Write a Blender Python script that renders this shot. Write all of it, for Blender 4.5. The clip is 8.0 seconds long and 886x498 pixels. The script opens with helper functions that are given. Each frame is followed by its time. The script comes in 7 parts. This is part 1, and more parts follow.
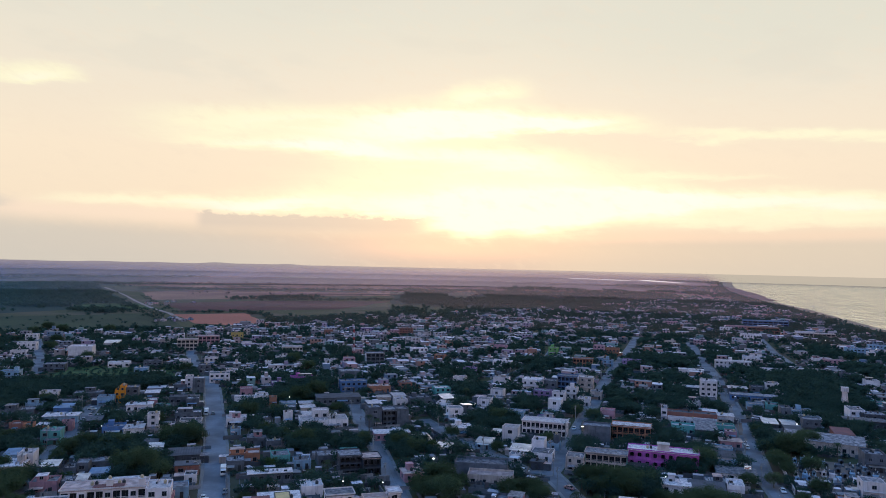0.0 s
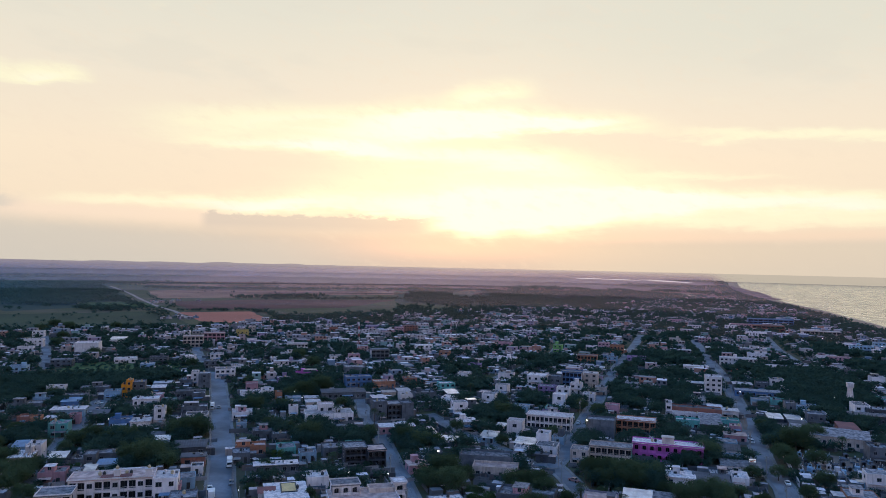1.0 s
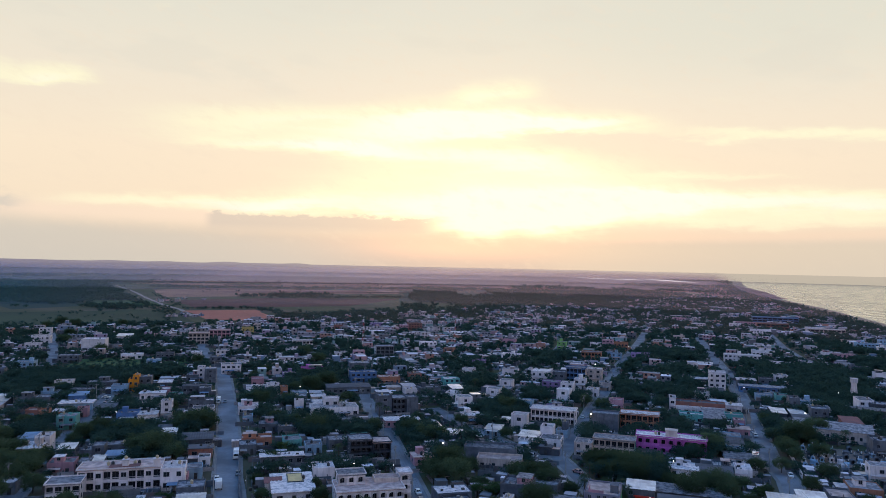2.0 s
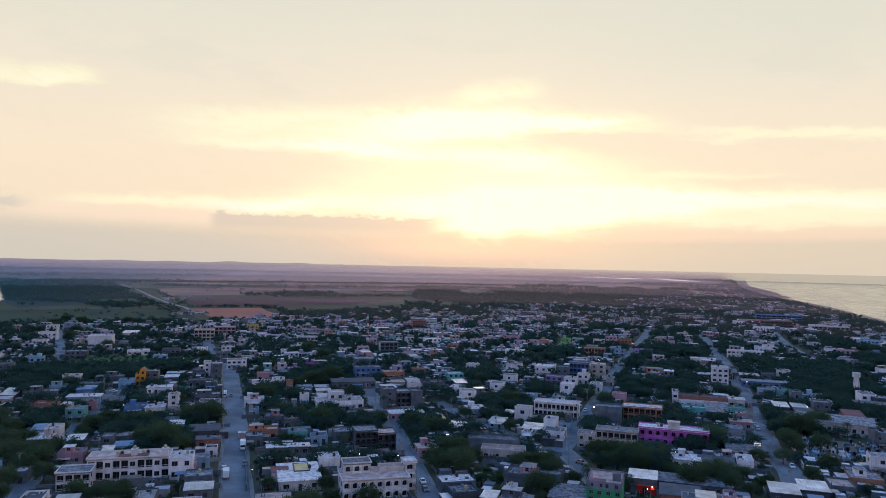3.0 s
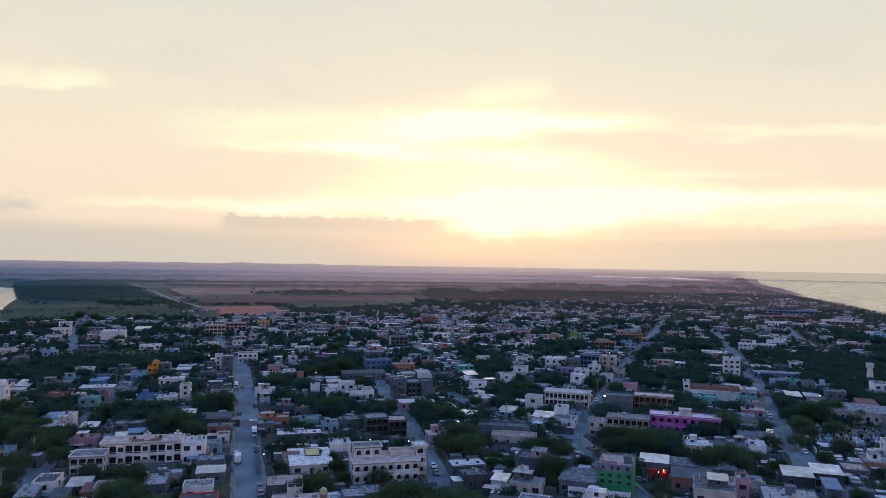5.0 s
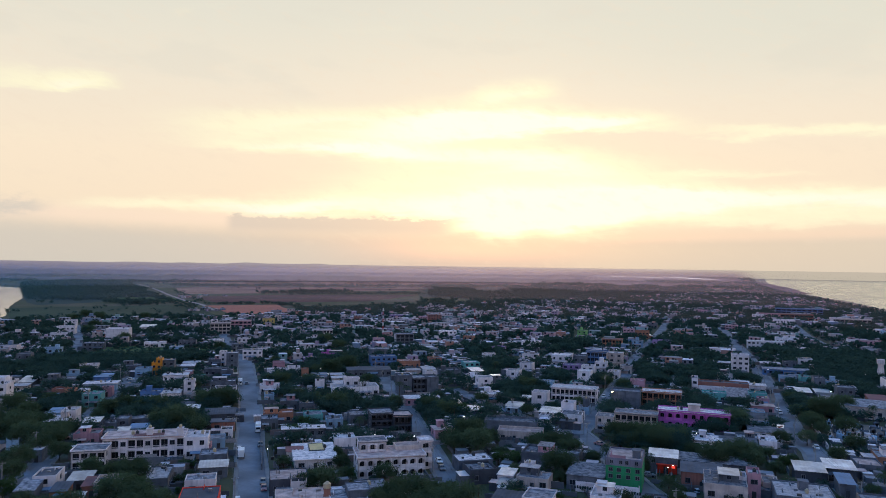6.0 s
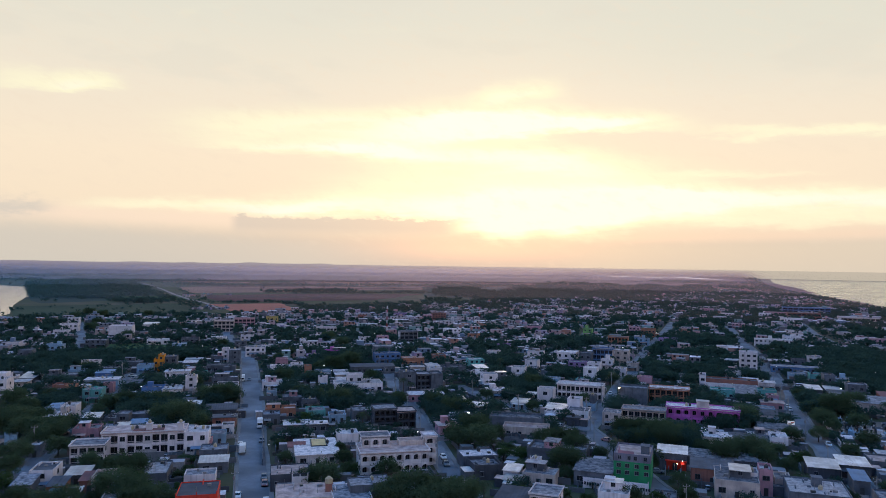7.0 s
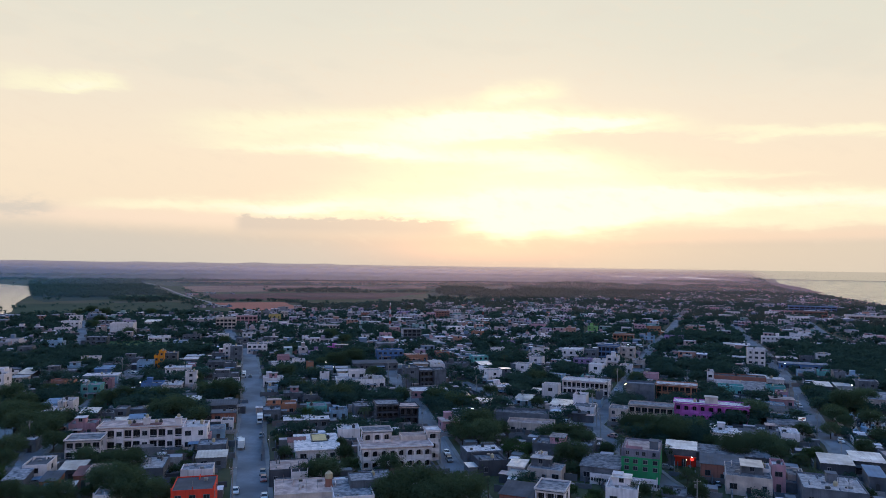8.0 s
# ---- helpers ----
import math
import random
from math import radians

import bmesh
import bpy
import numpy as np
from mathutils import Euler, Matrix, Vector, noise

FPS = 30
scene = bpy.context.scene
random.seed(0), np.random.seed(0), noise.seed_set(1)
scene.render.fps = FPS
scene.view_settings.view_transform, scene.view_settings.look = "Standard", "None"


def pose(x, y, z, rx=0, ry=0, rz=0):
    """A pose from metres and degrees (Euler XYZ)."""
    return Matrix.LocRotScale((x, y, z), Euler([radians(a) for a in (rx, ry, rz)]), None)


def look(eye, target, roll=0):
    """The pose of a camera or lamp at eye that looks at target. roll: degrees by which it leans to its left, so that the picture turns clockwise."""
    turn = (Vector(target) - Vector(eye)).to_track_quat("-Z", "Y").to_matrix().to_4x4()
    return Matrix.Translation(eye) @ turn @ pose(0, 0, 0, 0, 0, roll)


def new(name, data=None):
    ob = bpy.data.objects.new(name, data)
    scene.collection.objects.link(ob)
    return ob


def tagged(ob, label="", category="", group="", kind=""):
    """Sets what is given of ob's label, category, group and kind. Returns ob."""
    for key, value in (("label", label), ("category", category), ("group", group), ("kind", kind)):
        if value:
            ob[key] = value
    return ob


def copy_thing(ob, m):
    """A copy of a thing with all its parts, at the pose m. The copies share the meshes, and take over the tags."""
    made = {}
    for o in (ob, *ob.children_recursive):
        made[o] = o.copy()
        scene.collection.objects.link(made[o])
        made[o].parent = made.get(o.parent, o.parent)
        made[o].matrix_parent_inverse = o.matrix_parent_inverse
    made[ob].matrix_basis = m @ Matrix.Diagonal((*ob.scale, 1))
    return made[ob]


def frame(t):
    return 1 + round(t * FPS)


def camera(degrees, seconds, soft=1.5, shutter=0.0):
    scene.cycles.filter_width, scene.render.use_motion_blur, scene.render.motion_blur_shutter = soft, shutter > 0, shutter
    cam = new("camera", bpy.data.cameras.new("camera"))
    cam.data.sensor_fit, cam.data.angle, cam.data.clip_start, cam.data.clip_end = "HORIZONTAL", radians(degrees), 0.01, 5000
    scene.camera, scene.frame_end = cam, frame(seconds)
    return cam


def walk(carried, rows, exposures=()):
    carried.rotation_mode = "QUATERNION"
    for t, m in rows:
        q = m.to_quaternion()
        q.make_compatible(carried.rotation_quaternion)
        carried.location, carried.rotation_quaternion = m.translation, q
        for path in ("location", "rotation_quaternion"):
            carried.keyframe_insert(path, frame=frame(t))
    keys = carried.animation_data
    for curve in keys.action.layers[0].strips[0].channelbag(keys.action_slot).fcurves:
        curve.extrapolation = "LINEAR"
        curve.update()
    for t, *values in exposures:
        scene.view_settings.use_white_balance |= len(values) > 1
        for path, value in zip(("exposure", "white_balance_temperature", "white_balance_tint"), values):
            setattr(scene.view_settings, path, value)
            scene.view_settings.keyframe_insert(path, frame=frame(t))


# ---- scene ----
cam = camera(64.0, 8.0, soft=0.6)
PATH = [
    (0.0, look((0.00, 0.00, 80.00), (0.000, 99.979, 82.064), 1.198)),
    (0.5, look((-0.04, -0.39, 78.72), (-0.365, 99.585, 80.781), 1.209)),
    (1.0, look((-0.12, -0.96, 77.37), (-0.747, 99.017, 79.425), 1.201)),
    (1.5, look((-0.17, -1.72, 76.08), (-1.107, 98.253, 78.148), 1.198)),
    (3.0, look((-0.26, -5.69, 72.31), (-1.996, 94.275, 74.324), 1.137)),
    (3.5, look((-0.25, -6.61, 70.93), (-2.265, 93.353, 72.962), 1.082)),
    (4.0, look((-0.24, -6.95, 69.62), (-2.561, 93.003, 71.689), 1.015)),
    (4.5, look((-0.14, -6.69, 68.34), (-2.831, 93.248, 70.427), 0.926)),
    (6.0, look((-0.12, -2.71, 64.45), (-4.001, 97.197, 66.578), 0.769)),
    (6.5, look((-0.20, -0.68, 63.23), (-4.396, 99.204, 65.373), 0.758)),
    (7.0, look((-0.24, 1.48, 61.88), (-4.744, 101.351, 64.045), 0.787)),
    (7.5, look((-0.25, 3.87, 60.44), (-5.015, 103.733, 62.622), 0.785)),
    (8.0, look((-0.30, 6.49, 59.05), (-5.316, 106.339, 61.271), 0.784)),
]
walk(cam, PATH)

# ---- world, sun and exposure ----
world = bpy.data.worlds.new("dusk_sky")
scene.world = world
world.use_nodes = True
wt = world.node_tree
wt.nodes.clear()


def wmath(op, a, b=None, c=None, clamp=False):
    n = wt.nodes.new("ShaderNodeMath")
    n.operation = op
    n.use_clamp = clamp
    for i, v in enumerate((a, b, c)):
        if v is None:
            continue
        if isinstance(v, (int, float)):
            n.inputs[i].default_value = v
        else:
            wt.links.new(v, n.inputs[i])
    return n.outputs[0]


def wmix(f, a, b, kind="MIX"):
    n = wt.nodes.new("ShaderNodeMix")
    n.data_type = "RGBA"
    n.blend_type = kind
    for sock, v in ((n.inputs[0], f), (n.inputs[6], a), (n.inputs[7], b)):
        if isinstance(v, (int, float)):
            sock.default_value = v
        elif isinstance(v, tuple):
            sock.default_value = (*v, 1)
        else:
            wt.links.new(v, sock)
    return n.outputs[2]


def wramp(f, stops):
    n = wt.nodes.new("ShaderNodeValToRGB")
    el = n.color_ramp.elements
    while len(el) < len(stops):
        el.new(0.5)
    for e, (p, c) in zip(el, stops):
        e.position = p
        e.color = (*c, 1)
    wt.links.new(f, n.inputs[0])
    return n.outputs[0]


def wnoise(az, el, sa, se, detail=4.0, seed=0.0, skew=0.0, rough=0.5):
    c = wt.nodes.new("ShaderNodeCombineXYZ")
    wt.links.new(wmath("MULTIPLY", az, sa), c.inputs[0])
    wt.links.new(wmath("MULTIPLY", wmath("MULTIPLY_ADD", az, skew, el), se), c.inputs[1])
    c.inputs[2].default_value = seed
    n = wt.nodes.new("ShaderNodeTexNoise")
    n.inputs["Scale"].default_value = 1.0
    n.inputs["Detail"].default_value = detail
    n.inputs["Roughness"].default_value = rough
    wt.links.new(c.outputs[0], n.inputs["Vector"])
    return n.outputs[0]


def wstep(v, a, b):
    n = wt.nodes.new("ShaderNodeMapRange")
    n.interpolation_type = "SMOOTHSTEP"
    wt.links.new(v, n.inputs[0])
    n.inputs[1].default_value, n.inputs[2].default_value = a, b
    return n.outputs[0]


def wbell(v, centre, width):
    d = wmath("DIVIDE", wmath("SUBTRACT", v, centre), width)
    return wmath("POWER", 2.718, wmath("MULTIPLY", wmath("MULTIPLY", d, d), -1.0))


SUN_AZ, SUN_EL = 2.5, 4.5
coord = wt.nodes.new("ShaderNodeTexCoord")
sep = wt.nodes.new("ShaderNodeSeparateXYZ")
wt.links.new(coord.outputs["Generated"], sep.inputs[0])
wx, wy, wz = sep.outputs
AZ = wmath("MULTIPLY", wmath("ARCTAN2", wx, wy), 57.29578)
EL = wmath("MULTIPLY", wmath("ARCSINE", wz), 57.29578)
sky = wt.nodes.new("ShaderNodeTexSky")
sky.sky_type = "NISHITA"
sky.sun_disc = False
sky.sun_elevation = radians(SUN_EL)
sky.sun_rotation = radians(SUN_AZ)
sky.air_density, sky.dust_density = 1.2, 2.0
# veil of thin evening cloud, warm low down and blue overhead
high = wmath("DIVIDE", EL, 90.0, clamp=True)
veil = wramp(high, [
    (0.0, (0.62, 0.54, 0.47)), (0.018, (0.66, 0.57, 0.48)), (0.036, (0.91, 0.75, 0.57)), (0.09, (0.93, 0.78, 0.60)),
    (0.15, (0.86, 0.77, 0.63)), (0.21, (0.77, 0.74, 0.63)), (0.27, (0.74, 0.72, 0.63)), (0.42, (0.22, 0.49, 1.00)), (0.7, (0.05, 0.43, 1.22))])
back = wramp(high, [
    (0.0, (0.37, 0.40, 0.56)), (0.08, (0.52, 0.56, 0.88)), (0.22, (0.40, 0.53, 0.96)), (0.50, (0.08, 0.43, 1.12)), (1.0, (0.05, 0.43, 1.22))])
front = wstep(wy, -0.2, 0.75)
tone = wmix(front, back, veil)
cool = wmath("MULTIPLY", wstep(AZ, -4.0, 24.0), wstep(EL, 11.0, 19.0))
tone = wmix(wmath("MULTIPLY", cool, 0.8), tone, wmix(wstep(EL, 24.0, 40.0), (0.75, 0.73, 0.62), (0.28, 0.42, 0.78)))
# thin streaks bend the bright layers
s1 = wmath("SUBTRACT", wnoise(AZ, EL, 0.10, 0.32, 4.0, 3.1, 0.04, 0.55), 0.5)
s2 = wmath("SUBTRACT", wnoise(AZ, EL, 0.16, 1.3, 5.0, 8.4, -0.05, 0.6), 0.5)
s3 = wmath("SUBTRACT", wnoise(AZ, EL, 0.7, 1.5, 6.0, 5.2, 0.25, 0.62), 0.5)
WAVE = wmath("MULTIPLY_ADD", s1, 2.6, wmath("MULTIPLY_ADD", s2, 1.2, wmath("MULTIPLY_ADD", s3, 0.7, EL)))


def streak(az, el, half, thick, slope, amount):
    """A long soft-ended layer of thin cloud lit from behind."""
    across = wmath("SUBTRACT", AZ, az)
    d = wmath("DIVIDE", wmath("SUBTRACT", WAVE, wmath("MULTIPLY_ADD", across, slope, el)), thick)
    u = wmath("DIVIDE", across, half)
    u = wmath("MULTIPLY", u, u)
    fall = wmath("ADD", wmath("MULTIPLY", d, d), wmath("MULTIPLY", u, u))
    return wmath("MULTIPLY", wmath("POWER", 2.718, wmath("MULTIPLY", fall, -1.0)), amount)


layers = wmath("MULTIPLY", s2, 0.30)
# upper bright layer
layers = wmath("ADD", layers, streak(-7.0, 11.1, 16.6, 1.23, 0.048, 0.61))
layers = wmath("ADD", layers, streak(-13.2, 8.9, 8.3, 0.56, -0.006, 0.51))
layers = wmath("ADD", layers, streak(-0.3, 8.6, 12.0, 1.02, -0.035, 0.76))
layers = wmath("ADD", layers, streak(3.0, 10.7, 11.8, 0.87, 0.054, 0.55))
layers = wmath("ADD", layers, streak(4.8, 11.2, 11.2, 0.72, -0.047, 0.55))
layers = wmath("ADD", layers, streak(3.3, 13.9, 3.4, 1.02, 0.094, 0.41))
layers = wmath("ADD", layers, streak(1.0, 13.4, 6.4, 0.73, 0.055, 0.20))
# warm veil between the layers and the right-hand streaks
layers = wmath("ADD", layers, streak(2.3, 6.8, 14.7, 1.23, 0.032, 0.51))
layers = wmath("ADD", layers, streak(26.3, 9.5, 9.0, 0.52, -0.047, 0.51))
layers = wmath("ADD", layers, streak(20.4, 7.3, 5.4, 0.30, -0.059, 0.27))
layers = wmath("ADD", layers, streak(12.8, 9.7, 6.2, 0.37, -0.064, -0.34))
layers = wmath("ADD", layers, streak(-11.2, 10.7, 3.1, 0.23, 0.065, -0.20))
# lower bright layer around the sun
layers = wmath("ADD", layers, streak(-20.6, 4.2, 9.6, 0.56, 0.016, 0.51))
layers = wmath("ADD", layers, streak(-1.1, 4.8, 17.1, 0.97, 0.025, 0.76))
layers = wmath("ADD", layers, streak(8.3, 4.7, 10.5, 1.53, 0.040, 0.92))
layers = wmath("ADD", layers, streak(23.4, 5.0, 13.6, 0.87, -0.019, 0.81))
layers = wmath("ADD", layers, streak(6.1, 3.5, 7.1, 0.92, 0.022, 0.67))
layers = wmath("ADD", layers, streak(2.3, 2.6, 1.7, 0.92, 0.063, 0.55))
layers = wmath("ADD", layers, streak(24.8, 3.5, 10.5, 0.66, -0.010, 0.37))
# high wisps
layers = wmath("ADD", layers, streak(-31.9, 12.9, 4.0, 0.66, 0.067, 0.41))
layers = wmath("ADD", layers, streak(-29.6, 12.6, 2.8, 0.46, 0.132, 0.39))
layers = wmath("ADD", layers, streak(-32.5, 8.9, 2.3, 0.46, 0.085, 0.10))
layers = wmath("ADD", layers, streak(-20.8, 18.9, 2.9, 0.37, 0.190, 0.16))
layers = wmath("ADD", layers, streak(-8.2, 18.4, 3.6, 0.41, 0.083, 0.12))
layers = wmath("ADD", layers, streak(17.0, 13.4, 5.2, 0.55, -0.136, 0.08))
layers = wmath("MULTIPLY", wmath("MULTIPLY_ADD", s3, 0.14, layers), wstep(EL, 24.0, 16.0))
tone = wmix(wstep(layers, 0.02, 0.60), tone, (0.985, 0.925, 0.66))
tone = wmix(wstep(layers, 0.45, 1.05), tone, (0.99, 0.975, 0.85))
faint = wmath("MULTIPLY", wstep(s3, 0.0, 0.2), wstep(EL, 30.0, 18.0))
tone = wmix(wmath("MULTIPLY", faint, 0.22), tone, (0.86, 0.72, 0.57))
shade = wmath("MULTIPLY", wstep(s1, 0.0, -0.16), wmath("MULTIPLY", wstep(EL, 30.0, 18.0), wstep(EL, 11.0, 14.0)))
tone = wmix(wmath("MULTIPLY", shade, 0.35), tone, (0.74, 0.70, 0.60))
# low grey cloud bank and rosy haze on the horizon
ragged = wmath("SUBTRACT", wnoise(AZ, EL, 0.75, 1.7, 6.0, 1.7, 0.0, 0.62), 0.5)
crest = wmath("MULTIPLY_ADD", ragged, 1.9, EL)
rose = wmath("MULTIPLY", wbell(EL, 1.2, 0.8), wbell(AZ, 0.0, 8.0))
tone = wmix(wmath("MULTIPLY", rose, 0.75), tone, (0.95, 0.67, 0.52))
blush = wmath("MULTIPLY", wbell(wmath("MULTIPLY_ADD", AZ, -0.02, EL), 2.0, 0.5), wstep(AZ, 2.0, 8.0))
tone = wmix(wmath("MULTIPLY", blush, 0.55), tone, (0.93, 0.70, 0.53))
dusk = wmath("MULTIPLY", wstep(wmath("MULTIPLY_ADD", AZ, -0.02, EL), 1.9, 1.0), wstep(AZ, 3.0, 12.0))
tone = wmix(wmath("MULTIPLY", dusk, 0.85), tone, (0.73, 0.63, 0.50))
flush = wmath("MULTIPLY", wbell(EL, 3.3, 0.7), wstep(AZ, -14.0, -19.0))
tone = wmix(wmath("MULTIPLY", flush, 0.6), tone, (0.93, 0.74, 0.60))
low_crest = wmath("MULTIPLY_ADD", ragged, 0.8, EL)
bank2 = wmath("MULTIPLY", wstep(wmath("MULTIPLY_ADD", AZ, 0.045, low_crest), 1.9, 0.3), wstep(AZ, -2.0, -15.0))
tone = wmix(wmath("MULTIPLY", bank2, 0.85), tone, (0.65, 0.60, 0.52))
bank3 = wmath("MULTIPLY", wbell(crest, 3.6, 0.55), wstep(AZ, -30.5, -33.0))
tone = wmix(wmath("MULTIPLY", bank3, 0.75), tone, (0.62, 0.58, 0.52))
bank = wmath("MULTIPLY", wstep(crest, 3.65, 3.35), wstep(EL, 1.9, 2.9))
bank = wmath("MULTIPLY", bank, wmath("MULTIPLY", wstep(AZ, -19.6, -18.6), wstep(AZ, -0.4, -3.0)))
tone = wmix(wmath("MULTIPLY", bank, 0.82), tone, (0.65, 0.575, 0.50))
total = wmix(0.006, tone, sky.outputs[0], "ADD")
bg = wt.nodes.new("ShaderNodeBackground")
bg.inputs[1].default_value = 1.0
wt.links.new(total, bg.inputs[0])
wout = wt.nodes.new("ShaderNodeOutputWorld")
wt.links.new(bg.outputs[0], wout.inputs[0])

lamp = bpy.data.lights.new("sun", "SUN")
lamp.energy, lamp.angle, lamp.color = 0.4, radians(12), (1.0, 0.78, 0.55)
sun = new("sun", lamp)
sa, se = radians(SUN_AZ), radians(SUN_EL)
sun.matrix_world = look((0, 0, 300), (-math.sin(sa) * 100, -math.cos(sa) * 100, 300 - math.tan(se) * 100))

# ---- materials ----


def material(name, colour, second=None, scale=0.5, fine=8.0, rough=0.85, vary=0.0, island=False, bump=0.02, metal=0.0,
             spec=0.3, contrast=(0.35, 0.65), palette=None, streak=0.0, sheen=0.0):
    """A surface of two tones in two scales of noise, with its own tint for each object or island."""
    m = bpy.data.materials.new(name)
    m.use_nodes = True
    t = m.node_tree
    p = t.nodes["Principled BSDF"]
    p.inputs["Roughness"].default_value = rough
    p.inputs["Metallic"].default_value = metal
    p.inputs["Specular IOR Level"].default_value = spec
    # pinkish sheen imitates haze at grazing view, on the far hedges
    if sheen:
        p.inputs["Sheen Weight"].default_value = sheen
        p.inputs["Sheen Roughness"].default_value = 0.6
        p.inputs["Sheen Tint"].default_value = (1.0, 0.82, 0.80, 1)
    second = second or tuple(c * 0.7 for c in colour)
    tc = t.nodes.new("ShaderNodeTexCoord")
    geo = t.nodes.new("ShaderNodeNewGeometry")
    info = t.nodes.new("ShaderNodeObjectInfo")
    rnd = geo.outputs["Random Per Island"] if island else info.outputs["Random"]

    def tex(s, detail, stretch=(1, 1, 1)):
        mp = t.nodes.new("ShaderNodeMapping")
        mp.inputs["Scale"].default_value = stretch
        t.links.new(geo.outputs["Position"], mp.inputs[0])
        n = t.nodes.new("ShaderNodeTexNoise")
        n.inputs["Scale"].default_value = s
        n.inputs["Detail"].default_value = detail
        t.links.new(mp.outputs[0], n.inputs["Vector"])
        return n.outputs[0]

    def mix(f, a, b, kind="MIX"):
        n = t.nodes.new("ShaderNodeMix")
        n.data_type, n.blend_type = "RGBA", kind
        for sock, v in ((n.inputs[0], f), (n.inputs[6], a), (n.inputs[7], b)):
            if isinstance(v, (int, float)):
                sock.default_value = v
            elif isinstance(v, tuple):
                sock.default_value = (*v, 1)
            else:
                t.links.new(v, sock)
        return n.outputs[2]

    def span(v, a, b, lo=0.0, hi=1.0):
        n = t.nodes.new("ShaderNodeMapRange")
        t.links.new(v, n.inputs[0])
        for i, q in enumerate((a, b, lo, hi)):
            n.inputs[1 + i].default_value = q
        return n.outputs[0]

    big = tex(scale, 5.0)
    small = tex(fine, 3.0)
    base = colour
    if palette:
        ramp = t.nodes.new("ShaderNodeValToRGB")
        ramp.color_ramp.interpolation = "CONSTANT"
        e = ramp.color_ramp.elements
        while len(e) < len(palette):
            e.new(0.5)
        for i, (el, c) in enumerate(zip(e, palette)):
            el.position, el.color = i / len(palette), (*c, 1)
        t.links.new(rnd, ramp.inputs[0])
        base = ramp.outputs[0]
        worn = mix(0.35, base, second)
    else:
        worn = second
    col = mix(span(big, *contrast), base, worn)
    col = mix(span(small, 0.3, 0.7, 0.0, 0.35), col, second)
    if streak:
        run = tex(1.0, 4.0, (1.6, 1.6, 0.12))
        col = mix(span(run, 0.52, 0.75, 0.0, streak), col, tuple(c * 0.35 for c in second))
    if vary:
        col = mix(1.0, col, span(rnd, 0.0, 1.0, 1.0 - vary, 1.0 + vary * 0.4), "MULTIPLY")
    t.links.new(col, p.inputs["Base Color"])
    if bump:
        b = t.nodes.new("ShaderNodeBump")
        b.inputs["Strength"].default_value = 0.5
        b.inputs["Distance"].default_value = bump
        t.links.new(small, b.inputs["Height"])
        t.links.new(b.outputs[0], p.inputs["Normal"])
    return m


def glowing(name, colour, power):
    m = bpy.data.materials.new(name)
    m.use_nodes = True
    p = m.node_tree.nodes["Principled BSDF"]
    p.inputs["Base Color"].default_value = (*colour, 1)
    p.inputs["Emission Color"].default_value = (*colour, 1)
    p.inputs["Emission Strength"].default_value = power
    return m


def wall_paint(name, colour, second=None):
    return material(name, colour, second, 0.35, 3.0, 0.9, 0.22, streak=0.4, bump=0.03)


WALL = {
    "white": wall_paint("white_render", (0.88, 0.78, 0.77), (0.66, 0.57, 0.57)),
    "cream": wall_paint("cream_render", (0.70, 0.56, 0.49), (0.42, 0.33, 0.30)),
    "grey": wall_paint("bare_block", (0.155, 0.165, 0.190), (0.080, 0.085, 0.10)),
    "dark": wall_paint("dark_block", (0.085, 0.09, 0.105), (0.05, 0.053, 0.065)),
    "blue": wall_paint("blue_paint", (0.10, 0.22, 0.46), (0.10, 0.16, 0.28)),
    "sky": wall_paint("pale_blue_paint", (0.30, 0.46, 0.60), (0.22, 0.30, 0.38)),
    "pink": wall_paint("pink_paint", (0.60, 0.30, 0.34), (0.40, 0.22, 0.25)),
    "magenta": wall_paint("magenta_paint", (0.62, 0.14, 0.50), (0.44, 0.11, 0.36)),
    "orange": wall_paint("orange_paint", (0.52, 0.22, 0.13), (0.33, 0.15, 0.10)),
    "amber": wall_paint("amber_paint", (0.92, 0.34, 0.03), (0.70, 0.25, 0.03)),
    "red": wall_paint("red_paint", (0.85, 0.06, 0.03), (0.60, 0.05, 0.03)),
    "brick": wall_paint("brick_red_paint", (0.36, 0.14, 0.10), (0.24, 0.11, 0.09)),
    "teal": wall_paint("teal_paint", (0.12, 0.42, 0.38), (0.12, 0.28, 0.27)),
    "green": wall_paint("green_paint", (0.035, 0.30, 0.12), (0.03, 0.22, 0.09)),
    "lime": wall_paint("lime_paint", (0.22, 0.46, 0.14), (0.16, 0.3, 0.1)),
    "yellow": wall_paint("yellow_paint", (0.66, 0.45, 0.12), (0.44, 0.32, 0.14)),
    "top_grey": wall_paint("lavender_grey_render", (0.26, 0.24, 0.29), (0.15, 0.14, 0.18)),
    "panel": wall_paint("pale_yellow_paint", (0.95, 0.66, 0.30), (0.80, 0.54, 0.26)),
    "purple": wall_paint("purple_paint", (0.36, 0.22, 0.42), (0.24, 0.17, 0.29)),
}
